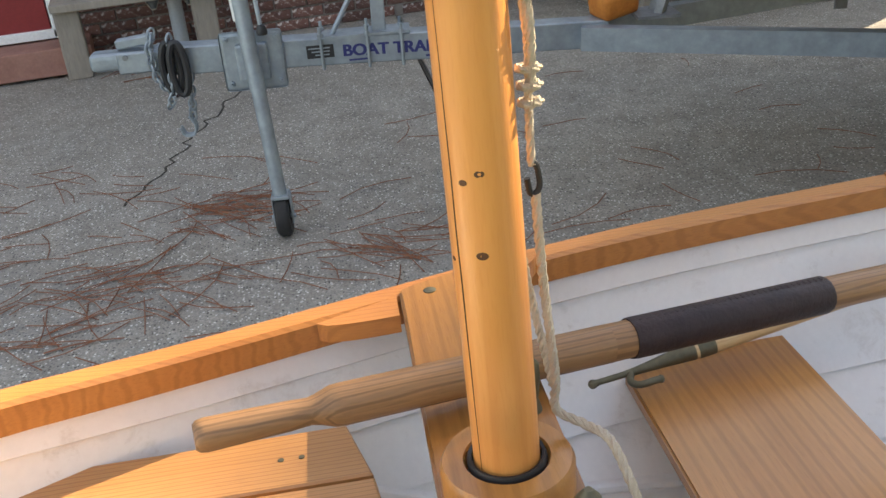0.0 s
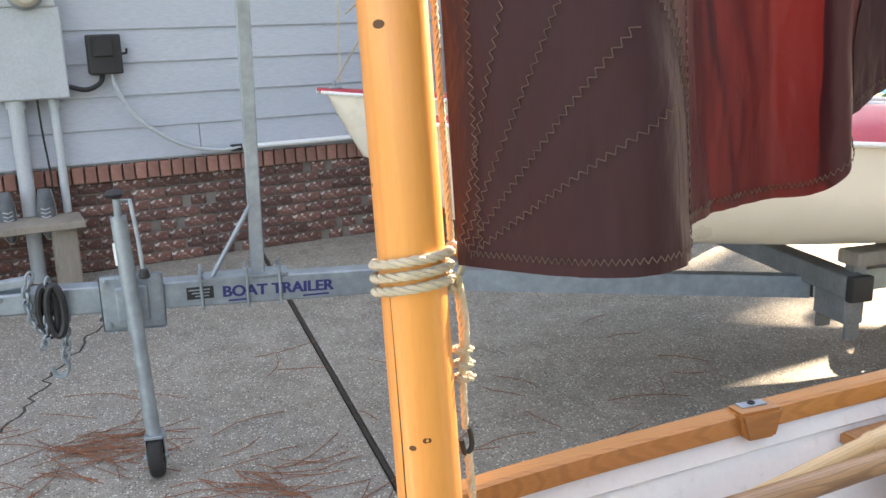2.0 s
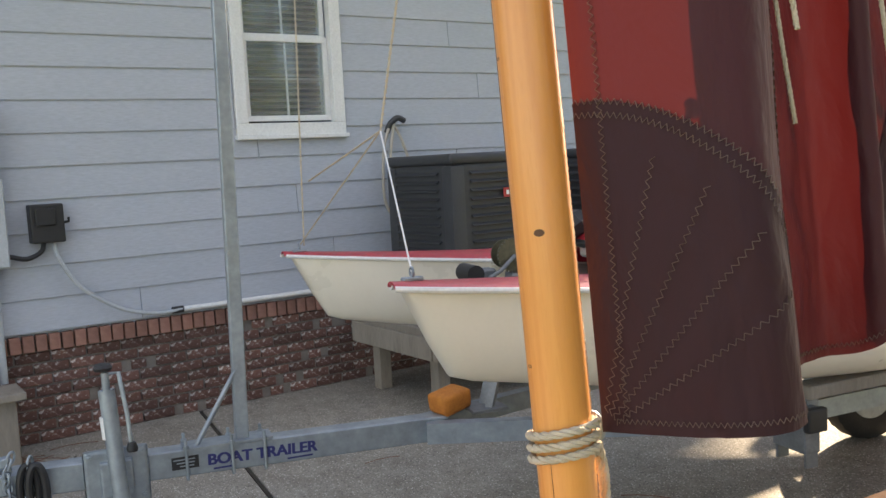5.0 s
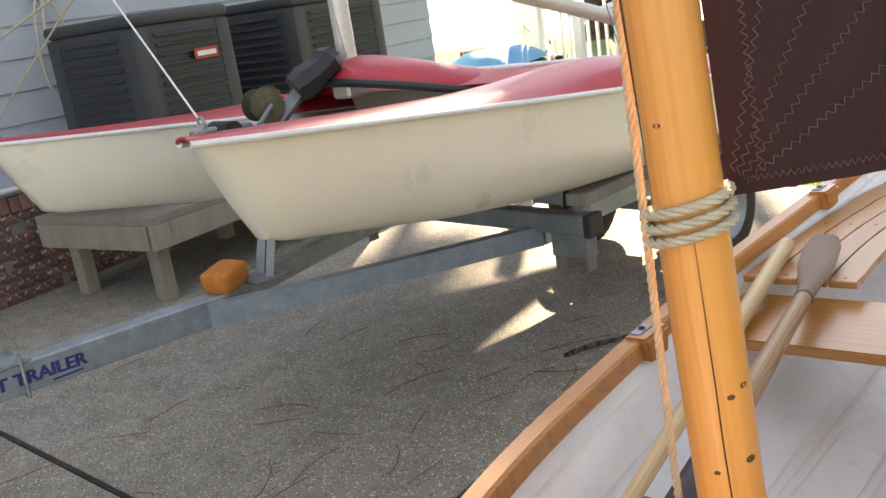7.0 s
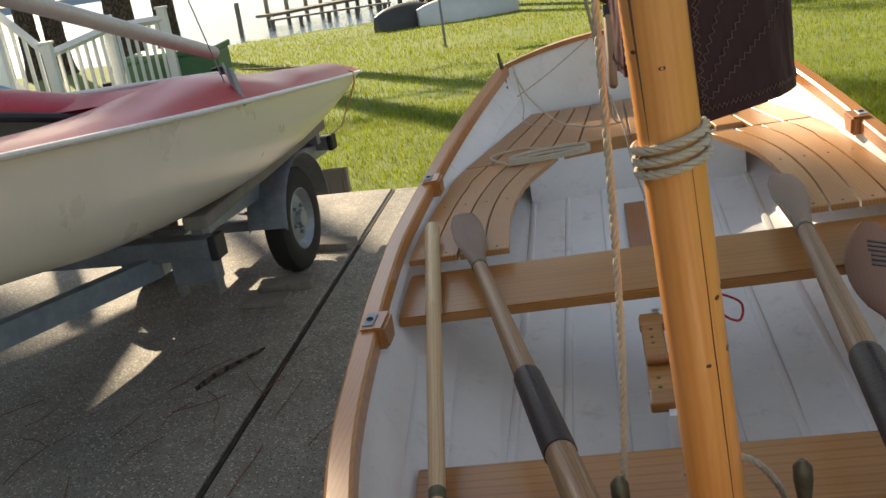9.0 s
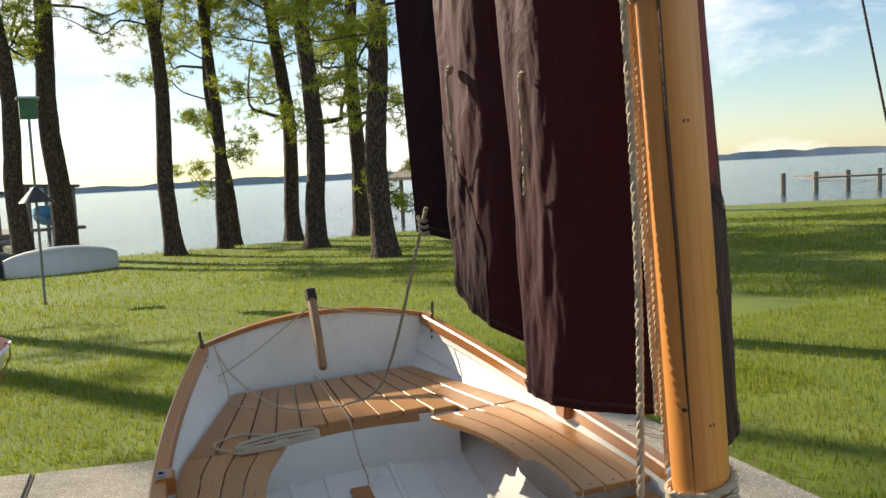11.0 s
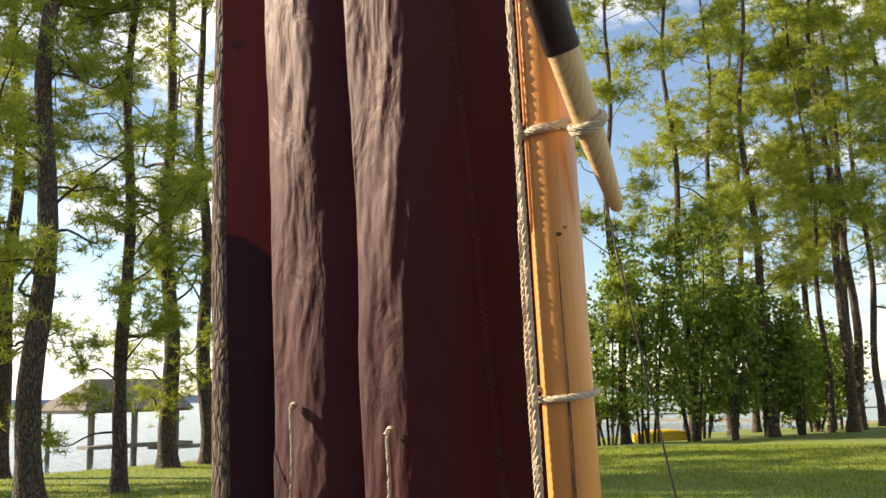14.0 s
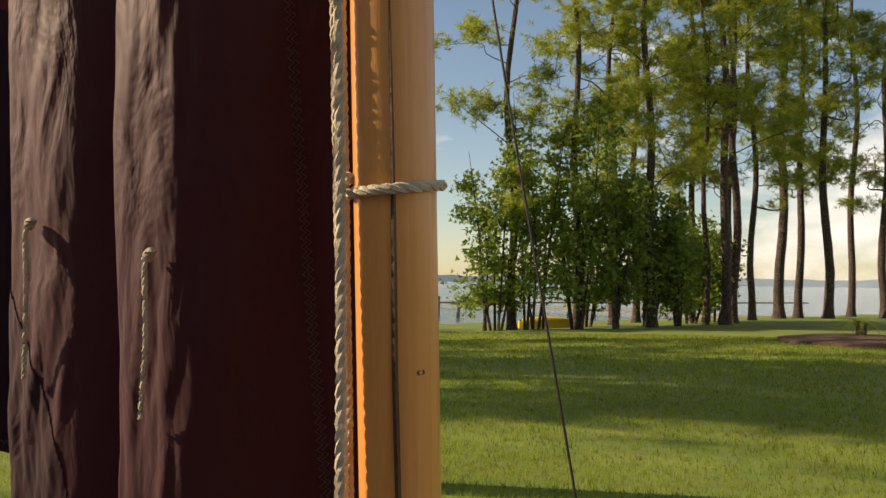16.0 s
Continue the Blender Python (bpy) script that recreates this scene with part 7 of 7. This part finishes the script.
rdock = thing("dock", "pale timber dock with low rails beyond the pines", "dock", pose(0, 0, 0))
bm = bmesh.new()
box(bm, (2.0, 60, 0.14), (62, 30, -0.42), rotz(-14).to_3x3())
part("deck", bm, "rust", rdock, smooth=False)
posts_row(rdock, [(50 + 1.9 * k, 33 - 1.1 * k) for k in range(14)], -1.3, 0.35, 0.13)
posts_row(rdock, [(44 + 2.2 * k, 39 - 0.6 * k) for k in range(5)], -1.3, 0.5, 0.16)
bm = bmesh.new()
box(bm, (40, 1.0, 0.10), (62, 27.5, 0.15), rotz(-30).to_3x3())
part("rail", bm, "rust", rdock, smooth=False)


def upturned_hull(name, label, cat_, L, w, h, mat, m):
    bm = bmesh.new()
    rows = []
    for i in range(17):
        f = i / 16
        x = -L / 2 + L * f
        ww = w / 2 * math.sin(math.pi * (0.03 + 0.94 * f)) ** 0.6
        hh = h * (0.45 + 0.55 * math.sin(math.pi * (0.04 + 0.92 * f)) ** 0.5)
        rows.append([Vector((x, ww * math.cos(a), hh * math.sin(a) ** 0.8)) for a in (math.pi * k / 12 for k in range(13))])
    vs = grid(bm, rows)
    bm.faces.new(vs[0])
    bm.faces.new(vs[-1])
    ob = solid(name, bm, mat, label, cat_, m=m)
    return ob


upturned_hull("canoe", "pale aluminium canoe upturned on the lawn", "canoe", 2.9, 1.0, 0.72, "greyboat", pose(1.35, 25.0, ground_z(1.35, 25.0), 0, 0, 12))
upturned_hull("dinghy", "dark upturned dinghy on the lawn", "dinghy", 2.1, 1.1, 0.68, "acgrey", pose(-0.4, 25.2, ground_z(-0.4, 25.2), 0, 0, 38))
upturned_hull("kayak", "bright yellow kayak on the grass by the water", "kayak", 2.6, 0.75, 0.5, "yellow", pose(35.2, 18.5, ground_z(35.2, 18.5), 0, 0, -42))
# bird feeder on a pole
fd = thing("bird_feeder", "bird house on a thin pole with a dark baffle", "bird feeder", pose(0.29, 16.0, ground_z(0.29, 16.0)))
bm = bmesh.new()
tube(bm, [(0, 0, 0), (0, 0, 3.2)], 0.022, 8)
part("pole", bm, "darkgalv", fd)
bm = bmesh.new()
lathe(bm, [(0.28, 1.75), (0.05, 2.0), (0.02, 2.02)], 18)
part("baffle", bm, "acgrey", fd, "dark cone baffle")
bm = bmesh.new()
box(bm, (0.28, 0.28, 0.32), (0, 0, 3.32), bev=0.01)
part("house_box", bm, "greenbin", fd, smooth=False)
bm = bmesh.new()
box(bm, (0.36, 0.36, 0.04), (0, 0, 3.5), bev=0.01)
part("lid", bm, "meter", fd, smooth=False)
# mulch bed with a sago palm
bm = bmesh.new()
lathe(bm, [(2.6, -0.05), (2.5, 0.10), (1.6, 0.2), (0.3, 0.24)], 28)
solid("mulch_bed", bm, "mulch", "round brown mulch bed edged in the lawn", "garden bed", m=pose(29.3, 4.5, -0.04))
palm = thing("sago_palm", "low spiky green sago palm in the mulch bed", "palm", pose(29.2, 4.6, 0.16))
bm = bmesh.new()
lathe(bm, [(0.16, -0.05), (0.15, 0.3), (0.08, 0.4)], 12)
part("trunk", bm, "bark", palm)
random.seed(21)
bm = bmesh.new()
for k in range(34):
    a = 2 * math.pi * k / 34 * 2.6
    up = random.uniform(0.1, 1.0)
    pts = [Vector((math.cos(a) * 1.1 * f, math.sin(a) * 1.1 * f, 0.35 + up * f * 0.9 - 0.85 * f * f)) for f in (i / 8 for i in range(9))]
    for i, p in enumerate(pts[1:], 1):
        d = (pts[i] - pts[i - 1]).normalized()
        sd = d.cross(Vector((0, 0, 1))).normalized()
        for s in (-1, 1):
            for q in (0, 0.5):
                b0 = pts[i - 1].lerp(p, q)
                tip = b0 + sd * s * 0.2 * (1.05 - i / 9) + d * 0.08 + Vector((0, 0, 0.03))
                bm.faces.new([bm.verts.new(v) for v in (b0 - d * 0.012, b0 + d * 0.016, tip)])
part("fronds", bm, "leafdark", palm)["kind"] = "stuff"
# neighbour's house corner
nh = thing("house", "tan neighbouring house with a broad eave", "house", pose(29.0, -4.6, 0))
bm = bmesh.new()
box(bm, (9, 12, 5.2), (5.5, 0, 2.5))
part("wall", bm, "cream", nh, smooth=False)
bm = bmesh.new()
box(bm, (11.5, 16.6, 0.35), (5.2, 0, 5.95))
part("eave", bm, "shingle", nh, smooth=False)
# far bank: an uneven band of distant woods, haze put into their colour
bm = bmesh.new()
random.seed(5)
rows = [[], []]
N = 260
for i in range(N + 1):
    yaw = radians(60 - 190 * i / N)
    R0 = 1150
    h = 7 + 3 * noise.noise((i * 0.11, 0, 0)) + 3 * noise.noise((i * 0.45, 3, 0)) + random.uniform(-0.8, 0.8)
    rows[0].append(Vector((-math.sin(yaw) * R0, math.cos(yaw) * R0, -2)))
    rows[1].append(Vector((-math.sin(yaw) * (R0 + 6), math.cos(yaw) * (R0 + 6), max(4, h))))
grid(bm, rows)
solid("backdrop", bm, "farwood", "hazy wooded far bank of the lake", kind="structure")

# ---- grass blades on the nearer lawn ----
def tri_mesh(name, verts, material):
    """Mesh of loose triangles from an (n, 3, 3) array."""
    n = len(verts)
    me = bpy.data.meshes.new(name)
    me.from_pydata(verts.reshape(-1, 3).tolist(), [], np.arange(3 * n).reshape(-1, 3).tolist())
    me.materials.append(MAT[material])
    return me


def on_drive(x, y):
    """True over the concrete."""
    px, py = x + 1.25, y - 0.63
    u, v = 0.985 * px - 0.165 * py, 0.165 * px + 0.985 * py
    lim = np.where(u < 0, 4.33 - 0.09 * u, 4.28 - 0.1 * u)
    return (u < 3.66) & (v < lim + 0.02 * np.sin(u * 9) + 0.015 * np.sin(u * 31))


def blades(x0, x1, y0, y1, per_m2, h, w, seed, mat="blade"):
    rng = np.random.default_rng(seed)
    n = int((x1 - x0) * (y1 - y0) * per_m2)
    x, y = rng.uniform(x0, x1, n), rng.uniform(y0, y1, n)
    keep = ~on_drive(x, y)
    x, y = x[keep], y[keep]
    n = len(x)
    z = np.array([ground_z(a, b) for a, b in zip(x, y)])
    a, lean = rng.uniform(0, 2 * np.pi, n), rng.uniform(0.1, 0.75, n)
    hh = h * rng.uniform(0.45, 1.25, n)
    c = np.stack([x, y, z], 1)
    side = np.stack([np.cos(a), np.sin(a), np.zeros(n)], 1) * w
    b = a + np.pi / 2 + rng.uniform(-0.6, 0.6, n)
    tip = np.stack([np.cos(b) * lean * hh, np.sin(b) * lean * hh, hh], 1)
    return np.stack([c - side, c + side, c + tip], 1)


lawn = [blades(-3.2, 4.6, 3.6, 8.5, 1500, 0.05, 0.0035, 1), blades(2.2, 7.5, 0.5, 6.0, 1200, 0.05, 0.0035, 2), blades(-4, 12, 8.5, 15, 330, 0.06, 0.006, 3), blades(7.5, 14, -2, 8.5, 420, 0.06, 0.006, 4), blades(-6, 16, 15, 24, 110, 0.075, 0.010, 5), blades(14, 30, -3, 15, 130, 0.075, 0.011, 6), blades(12, 14, 8.5, 15, 330, 0.06, 0.006, 7), blades(16, 30, 15, 24, 80, 0.08, 0.012, 8), blades(-6, 20, 24, 30, 70, 0.08, 0.012, 9)]
tagged(new("grass_blades", tri_mesh("grass_blades", np.concatenate(lawn), "blade")), "short mown green grass blades", "grass", kind="stuff")

# ---- fallen pine needles and litter on the concrete ----
rng = random.Random(9)
bm = bmesh.new()


def straw(x, y, n, spread, ln, ang, z=0.003):
    for _ in range(n):
        px, py = x + rng.gauss(0, spread * 0.6), y + rng.gauss(0, spread) - ln * 0.4
        a = ang + rng.gauss(0, 0.5)
        l = ln * rng.uniform(0.5, 1.3)
        k = rng.uniform(-0.5, 0.5)
        pts = [(px + l * f * math.cos(a + k * f), py + l * f * math.sin(a + k * f), z + 0.004 * rng.random() + 0.012 * f * (1 - f)) for f in (0, 0.35, 0.7, 1)]
        tube(bm, pts, 0.002, 3, caps=False)


for x, y, n, s in ((-2.44, -0.13, 70, 0.14), (-2.47, -0.12, 40, 0.05), (-1.91, 0.345, 60, 0.10), (-2.05, -0.54, 46, 0.17), (-1.94, -0.35, 50, 0.13), (-1.75, -0.62, 60, 0.16), (-2.4, -0.75, 22, 0.2), (-1.45, 0.5, 30, 0.10), (-1.7, 0.62, 16, 0.2), (-2.3, 0.1, 22, 0.2), (-2.8, -0.3, 20, 0.25), (-2.9, 0.6, 10, 0.25), (-2.0, 1.6, 16, 0.35), (-1.35, 1.35, 20, 0.3), (-1.0, 1.9, 14, 0.3), (-2.7, 2.0, 10, 0.4), (-1.6, 2.5, 10, 0.3), (-4.6, -0.15, 60, 0.16), (-4.55, 0.15, 40, 0.18), (-2.1, -1.1, 24, 0.25), (-3.2, -0.9, 24, 0.25), (3.0, 3.4, 40, 0.2), (2.7, 2.9, 40, 0.2)):
    straw(x, y, int(n * 0.5), s * 1.35, 0.25, 1.25 + rng.uniform(-0.5, 0.5))
tagged(part("needle_litter", bm, "driedgrass", None, smooth=False), "brown fallen pine needles strewn on the concrete", "pine needles", kind="stuff")
bm = bmesh.new()
for x, y, ln, a in ((0.22, 0.75, 0.16, 0.4), (0.30, 0.68, 0.12, 1.2), (-0.30, 0.62, 0.13, 2.0), (-0.22, 0.7, 0.1, 1.0), (0.2, 1.9, 0.2, 1.4), (0.35, 1.7, 0.14, 0.6), (-0.12, 0.65, 0.09, 1.7)):
    sec = section(y, 1)
    z = next((p.z + (q.z - p.z) * (p.x - abs(x)) / (p.x - q.x) for p, q in zip(sec, sec[1:]) if p.x >= abs(x) >= q.x and p.x > q.x), keel_z(y))
    tube(bm, [(x + ln * f * math.cos(a + f), y + ln * f * math.sin(a + f), z + 0.008 + 0.01 * f * (1 - f)) for f in (0, 0.3, 0.6, 1)], 0.001, 3)
litter = tagged(part("needle_litter", bm, "driedgrass", None, smooth=False), "a few brown pine needles lying in the skiff", "pine needles", kind="stuff")
litter.matrix_basis = HULL
# twig beside the joint
bm = bmesh.new()
tube(bm, spline([(-1.28, 2.18, 0.008), (-1.22, 2.28, 0.012), (-1.12, 2.38, 0.016), (-1.06, 2.47, 0.01)], 8), [0.008, 0.01, 0.009, 0.011, 0.009, 0.008, 0.007, 0.006, 0.004], 7)
solid("twig", bm, "bark", "short dark twig on the concrete", "twig")

# ---- trees ----
def tuft_cloud(centres, per, length, width, rng, droop=0.0):
    """Needle tufts: per thin triangles round each centre."""
    c = np.repeat(np.asarray(centres, float), per, 0)
    n = len(c)
    d = rng.normal(size=(n, 3))
    d[:, 2] = d[:, 2] * 0.75 + 0.25 - droop
    d /= np.linalg.norm(d, axis=1)[:, None]
    s = np.cross(d, rng.normal(size=(n, 3)))
    s /= np.linalg.norm(s, axis=1)[:, None] + 1e-9
    ln = length * rng.uniform(0.6, 1.2, n)[:, None]
    base_ = c + d * ln * 0.12
    return np.stack([base_ - s * width, base_ + s * width, c + d * ln], 1)


def leaf_cloud(centres, per, spread, size, rng):
    c = np.repeat(np.asarray(centres, float), per, 0)
    n = len(c)
    c = c + rng.normal(size=(n, 3)) * spread
    d = rng.normal(size=(n, 3))
    d /= np.linalg.norm(d, axis=1)[:, None]
    s = np.cross(d, rng.normal(size=(n, 3)))
    s /= np.linalg.norm(s, axis=1)[:, None] + 1e-9
    sz = size * rng.uniform(0.6, 1.3, n)[:, None]
    return np.stack([c - s * sz * 0.5, c + s * sz * 0.5, c + d * sz], 1)


def pine(x, y, r, h, crown0, seed, lean=(0, 0), bend=0.3, limbs=26, reach=2.6, tufts=6, low=(), needle=0.25, per=17, clump=6, thin=0.6, label="tall pine with plated bark and long needles", ragged=True, wave=0.13, top=0):
    rng = np.random.default_rng(seed)
    z0 = ground_z(x, y)
    t = thing("pine_tree", label, "pine tree", pose(x, y, z0), "pines")
    k = 16
    ph = rng.uniform(0, 6.28, 4)
    trunk = []
    for i in range(k + 1):
        f = i / k
        sway = wave * min(1.0, f * h / 2.5)
        trunk.append(Vector((lean[0] * f * h + bend * math.sin(f * 4.2 + ph[0]) * f + sway * math.sin(f * h * 0.75 + ph[2]), lean[1] * f * h + bend * math.sin(f * 3.6 + ph[1]) * f + sway * math.sin(f * h * 0.6 + ph[3]), f * h - 0.1)))
    bm = bmesh.new()
    rows = []
    m = 18
    for i in range(61):
        f = i / 60
        u = f * k
        j = min(k - 1, int(u))
        c = trunk[j].lerp(trunk[j + 1], u - j)
        rr = r * (1 - 0.72 * f) * (1 + 0.55 * math.exp(-f * h / 0.35))
        rows.append([c + Vector((math.cos(a), math.sin(a), 0)) * rr * (1 + 0.09 * noise.noise((math.cos(a) * 3, math.sin(a) * 3, f * h * 1.6 + seed)) + 0.04 * noise.noise((a * 4, f * h * 7, seed))) for a in (2 * math.pi * q / m for q in range(m))])
    grid(bm, rows, closed=True)
    part("trunk", bm, "bark", t)
    bm = bmesh.new()
    cent = []
    count = int(limbs * 0.46) if ragged else limbs
    # top: extra limbs above the view, added to cast shade on the lawn
    heights = [(crown0 + (h - crown0) * (i / count) ** 0.9, 1.0) for i in range(count)] + [(v, 0.8) for v in low] + [(h - 5.5 + 5.0 * i / top, 1.15) for i in range(top)]
    for q0, (zz, sc) in enumerate(heights):
        if zz > 12.5 and rng.random() < thin and q0 < len(heights) - top:
            continue
        u = zz / h * k
        j = min(k - 1, int(u))
        c = trunk[j].lerp(trunk[j + 1], u - j)
        a = rng.uniform(0, 6.28)
        ln = reach * sc * rng.uniform(0.5, 1.15) * (1.0 if zz < h * 0.75 else 1.35 * (1.05 - zz / h) * 2.6)
        up = rng.uniform(-0.12, 0.35) if not ragged else rng.uniform(-0.1, 0.6)
        mid = c + Vector((math.cos(a) * ln * 0.5, math.sin(a) * ln * 0.5, ln * (up * 0.5 + rng.uniform(-0.12, 0.12))))
        end = c + Vector((math.cos(a + rng.uniform(-0.4, 0.4)) * ln, math.sin(a + rng.uniform(-0.4, 0.4)) * ln, ln * up + 0.25))
        rb = max(0.016, r * 0.18 * (1 - 0.5 * zz / h))
        if ragged:
            # crooked limbs, some of them thick forks that climb beside the trunk
            fork = rng.random() < 0.12
            if fork:
                end = c + Vector((math.cos(a) * ln * 0.45, math.sin(a) * ln * 0.45, ln * 1.25))
                rb *= 1.9
            j1, j2 = Vector(rng.normal(size=3)) * 0.10 * ln, Vector(rng.normal(size=3)) * 0.10 * ln
            pts = spline([c, c.lerp(mid, 0.6) + j1 * 0.6, mid + j2, mid.lerp(end, 0.55) + j1, end], 12)
        else:
            pts = spline([c, mid, end], 8)
        m_ = len(pts) - 1
        tube(bm, pts, [rb * (1 - 0.85 * q / m_) for q in range(m_ + 1)], 5, caps=False)
        # ragged needle clumps along the outer half of the limb
        cl = 4 if ragged else tufts // 2
        for q in range(cl):
            f = 0.45 + 0.55 * (q + rng.random()) / cl
            p = pts[min(m_, int(f * m_))]
            e = p + Vector(rng.normal(size=3) * np.array((0.30, 0.30, 0.16)) * reach / 3.0) + Vector((0, 0, 0.12))
            tube(bm, [p, e], [rb * 0.25, 0.006], 3, caps=False)
            size = rng.uniform(0.55, 1.15) * reach / 3.0
            flat = (0.34, 0.34, 0.17) if not ragged else (0.32, 0.32, 0.22)
            for _ in range(int(clump * (3.6 if ragged else 2.3))):
                cent.append(e + Vector(rng.normal(size=3) * np.array(flat) * size))
    part("branchwork", bm, "bark", t)["kind"] = "stuff"
    me = tri_mesh("crown", tuft_cloud(cent, per, needle, needle * 0.052, rng), "needle")
    c = new("crown", me)
    c.parent = t
    return t


def broadleaf(x, y, h, w, seed, label="bushy evergreen tree with dense dark leaves"):
    rng = np.random.default_rng(seed)
    t = thing("broadleaf_tree", label, "tree", pose(x, y, ground_z(x, y)), "understorey trees")
    bm = bmesh.new()
    cent = []
    for q in range(6):
        a0, top = rng.uniform(0, 6.28), h * rng.uniform(0.6, 1.0)
        r0, r1 = w * rng.uniform(0.05, 0.2), w * rng.uniform(0.25, 0.85)
        stem = spline([(r0 * math.cos(a0), r0 * math.sin(a0), -0.1), (r1 * 0.6 * math.cos(a0 + 0.3), r1 * 0.6 * math.sin(a0 + 0.3), top * 0.5), (r1 * math.cos(a0), r1 * math.sin(a0), top)], 10)
        tube(bm, stem, [0.07 * (1 - 0.85 * i / 10) for i in range(11)], 6, caps=False)
        for i in range(16):
            f = rng.uniform(0.2, 1.0)
            s = stem[int(f * 10)]
            a = rng.uniform(0, 6.28)
            ln = w * rng.uniform(0.15, 0.62) * (1.25 - 0.8 * f)
            e = s + Vector((math.cos(a) * ln, math.sin(a) * ln, rng.uniform(-0.1, 0.5) * ln + 0.1))
            tube(bm, [s, s.lerp(e, 0.5) + Vector((0, 0, 0.06)), e], [0.02, 0.013, 0.005], 4, caps=False)
            cent += [s.lerp(e, 0.7) + Vector(rng.normal(size=3)) * 0.1, e + Vector(rng.normal(size=3)) * 0.1]
    part("trunk", bm, "bark", t)
    c = new("crown", tri_mesh("crown", leaf_cloud(cent, 21, 0.21, 0.18, rng), "leafdark"))
    c.parent = t
    return t


# lakeside pines
pine(4.36, 6.75, 0.225, 19, 7.4, 1, (0.0, 0.01), 0.1, 16, 2.6, thin=0.7, ragged=False, wave=0.03)
pine(9.4, 30.0, 0.28, 20, 5.2, 2, (-0.02, 0.01), 0.9, 71, 3.4, thin=0.3, low=(3.6, 4.4))
pine(8.87, 26.2, 0.32, 21, 6.0, 3, (0.0, 0.0), 0.4, 71, 3.4, thin=0.3, low=(4.0,))
pine(11.9, 29.7, 0.3, 21, 5.5, 4, (-0.03, 0.0), 0.55, 71, 3.4, thin=0.3, low=(3.8, 4.6))
pine(8.32, 19.6, 0.29, 20, 6.1, 5, (-0.012, 0.0), 0.45, 71, 3.2, thin=0.3, low=(4.6, 5.2, 3.4))
pine(11.15, 20.9, 0.19, 18, 4.0, 6, (0.0, 0.0), 0.1, 60, 2.6, low=(1.6, 2.2, 2.8, 3.2))
pine(17.2, 28.3, 0.33, 21, 5.0, 7, (-0.02, 0.0), 0.2, 57, 3.4, low=(2.2, 3.0, 3.8))
pine(19.0, 28.5, 0.30, 20, 5.0, 8, (-0.03, 0.0), 0.25, 57, 3.4, low=(2.4, 3.4))
# these four carry added unseen top limbs that shade the lawn
pine(4.9, 28.1, 0.27, 20, 6.5, 9, (-0.03, 0.0), 0.1, 64, 3.2, thin=0.2, top=22)
pine(6.7, 29.0, 0.21, 19, 6.2, 10, (-0.02, 0.0), 0.15, 58, 3.0, thin=0.2, top=22)
pine(0.7, 29.5, 0.3, 20, 6.8, 11, (-0.045, 0.0), 0.2, 64, 3.4, thin=0.2, top=22)
pine(1.9, 30.0, 0.36, 21, 6.8, 12, (-0.02, 0.0), 0.1, 64, 3.4, thin=0.2, top=22)
pine(25.5, 29.3, 0.42, 12, 5.0, 13, (-0.01, 0.0), 0.2, 16, 3.0, low=(2.8, 3.3))
pine(7.6, 31.0, 0.2, 15, 4.0, 16, (-0.05, 0.0), 0.9, 26, 2.6, low=(2.6, 3.2))
# the last of these three gets the same unseen shading limbs
for i, (x, y, r) in enumerate(((-10.8, 27.0, 0.3), (-8.3, 25.4, 0.42), (-7.5, 27.0, 0.34))):
    pine(x, y, r, 19, 8.0, 30 + i, (0.01 * (i % 3 - 1), 0), 0.2, 12, 2.4, tufts=5, clump=2, thin=0.3, ragged=False, wave=0.0, top=16 if i == 2 else 0)
# dense-topped pines added with crowns out of view, to shade the driveway and skiff
pine(-13.3, 26.3, 0.3, 17.7, 14.9, 47, (0, 0), 0.1, 54, 1.9, tufts=11, clump=6, per=18, thin=0.0, ragged=False, wave=0.0)
pine(-11.4, 26.6, 0.3, 17.1, 15.4, 48, (0, 0), 0.1, 40, 1.7, tufts=11, clump=6, per=18, thin=0.0, ragged=False, wave=0.0)
# grove on the point
for i, (x, y, r, c0) in enumerate(((37.0, 14.3, 0.36, 6.0), (40.2, 12.1, 0.36, 8.0), (41.7, 12.2, 0.34, 8.0), (51.4, 10.0, 0.42, 9.0), (51.2, 11.5, 0.36, 7.0), (50.0, 12.2, 0.45, 7.0), (40.1, 13.0, 0.22, 6.5), (33.0, 19.0, 0.3, 5.0), (35.5, 17.2, 0.3, 5.5), (44.5, 13.2, 0.3, 6.0), (47.0, 12.8, 0.3, 6.0), (45.5, 15.5, 0.3, 6.0), (39.0, 17.0, 0.3, 6.0), (53.5, 7.5, 0.38, 7.0), (55.0, 9.5, 0.34, 6.0), (43.0, 17.5, 0.3, 6.0))):
    pine(x, y, r * 0.62, 21 + 1.5 * (i % 3), c0, 60 + i, (0.012 * (i % 3 - 1), 0), 0.35, 46, 3.4, needle=0.34, per=15, thin=0.25)
for i, (x, y, h, w) in enumerate(((31.9, 19.3, 8.6, 2.2), (33.2, 18.0, 10.6, 2.5), (34.2, 16.6, 10.4, 2.4), (35.2, 15.3, 8.2, 2.0), (37.6, 14.6, 7.0, 1.9), (38.6, 13.6, 6.2, 1.8), (36.8, 17.4, 9.0, 2.3), (41.8, 14.2, 5.6, 1.8), (43.8, 13.8, 5.2, 1.7))):
    broadleaf(x, y, h, w, 90 + i)
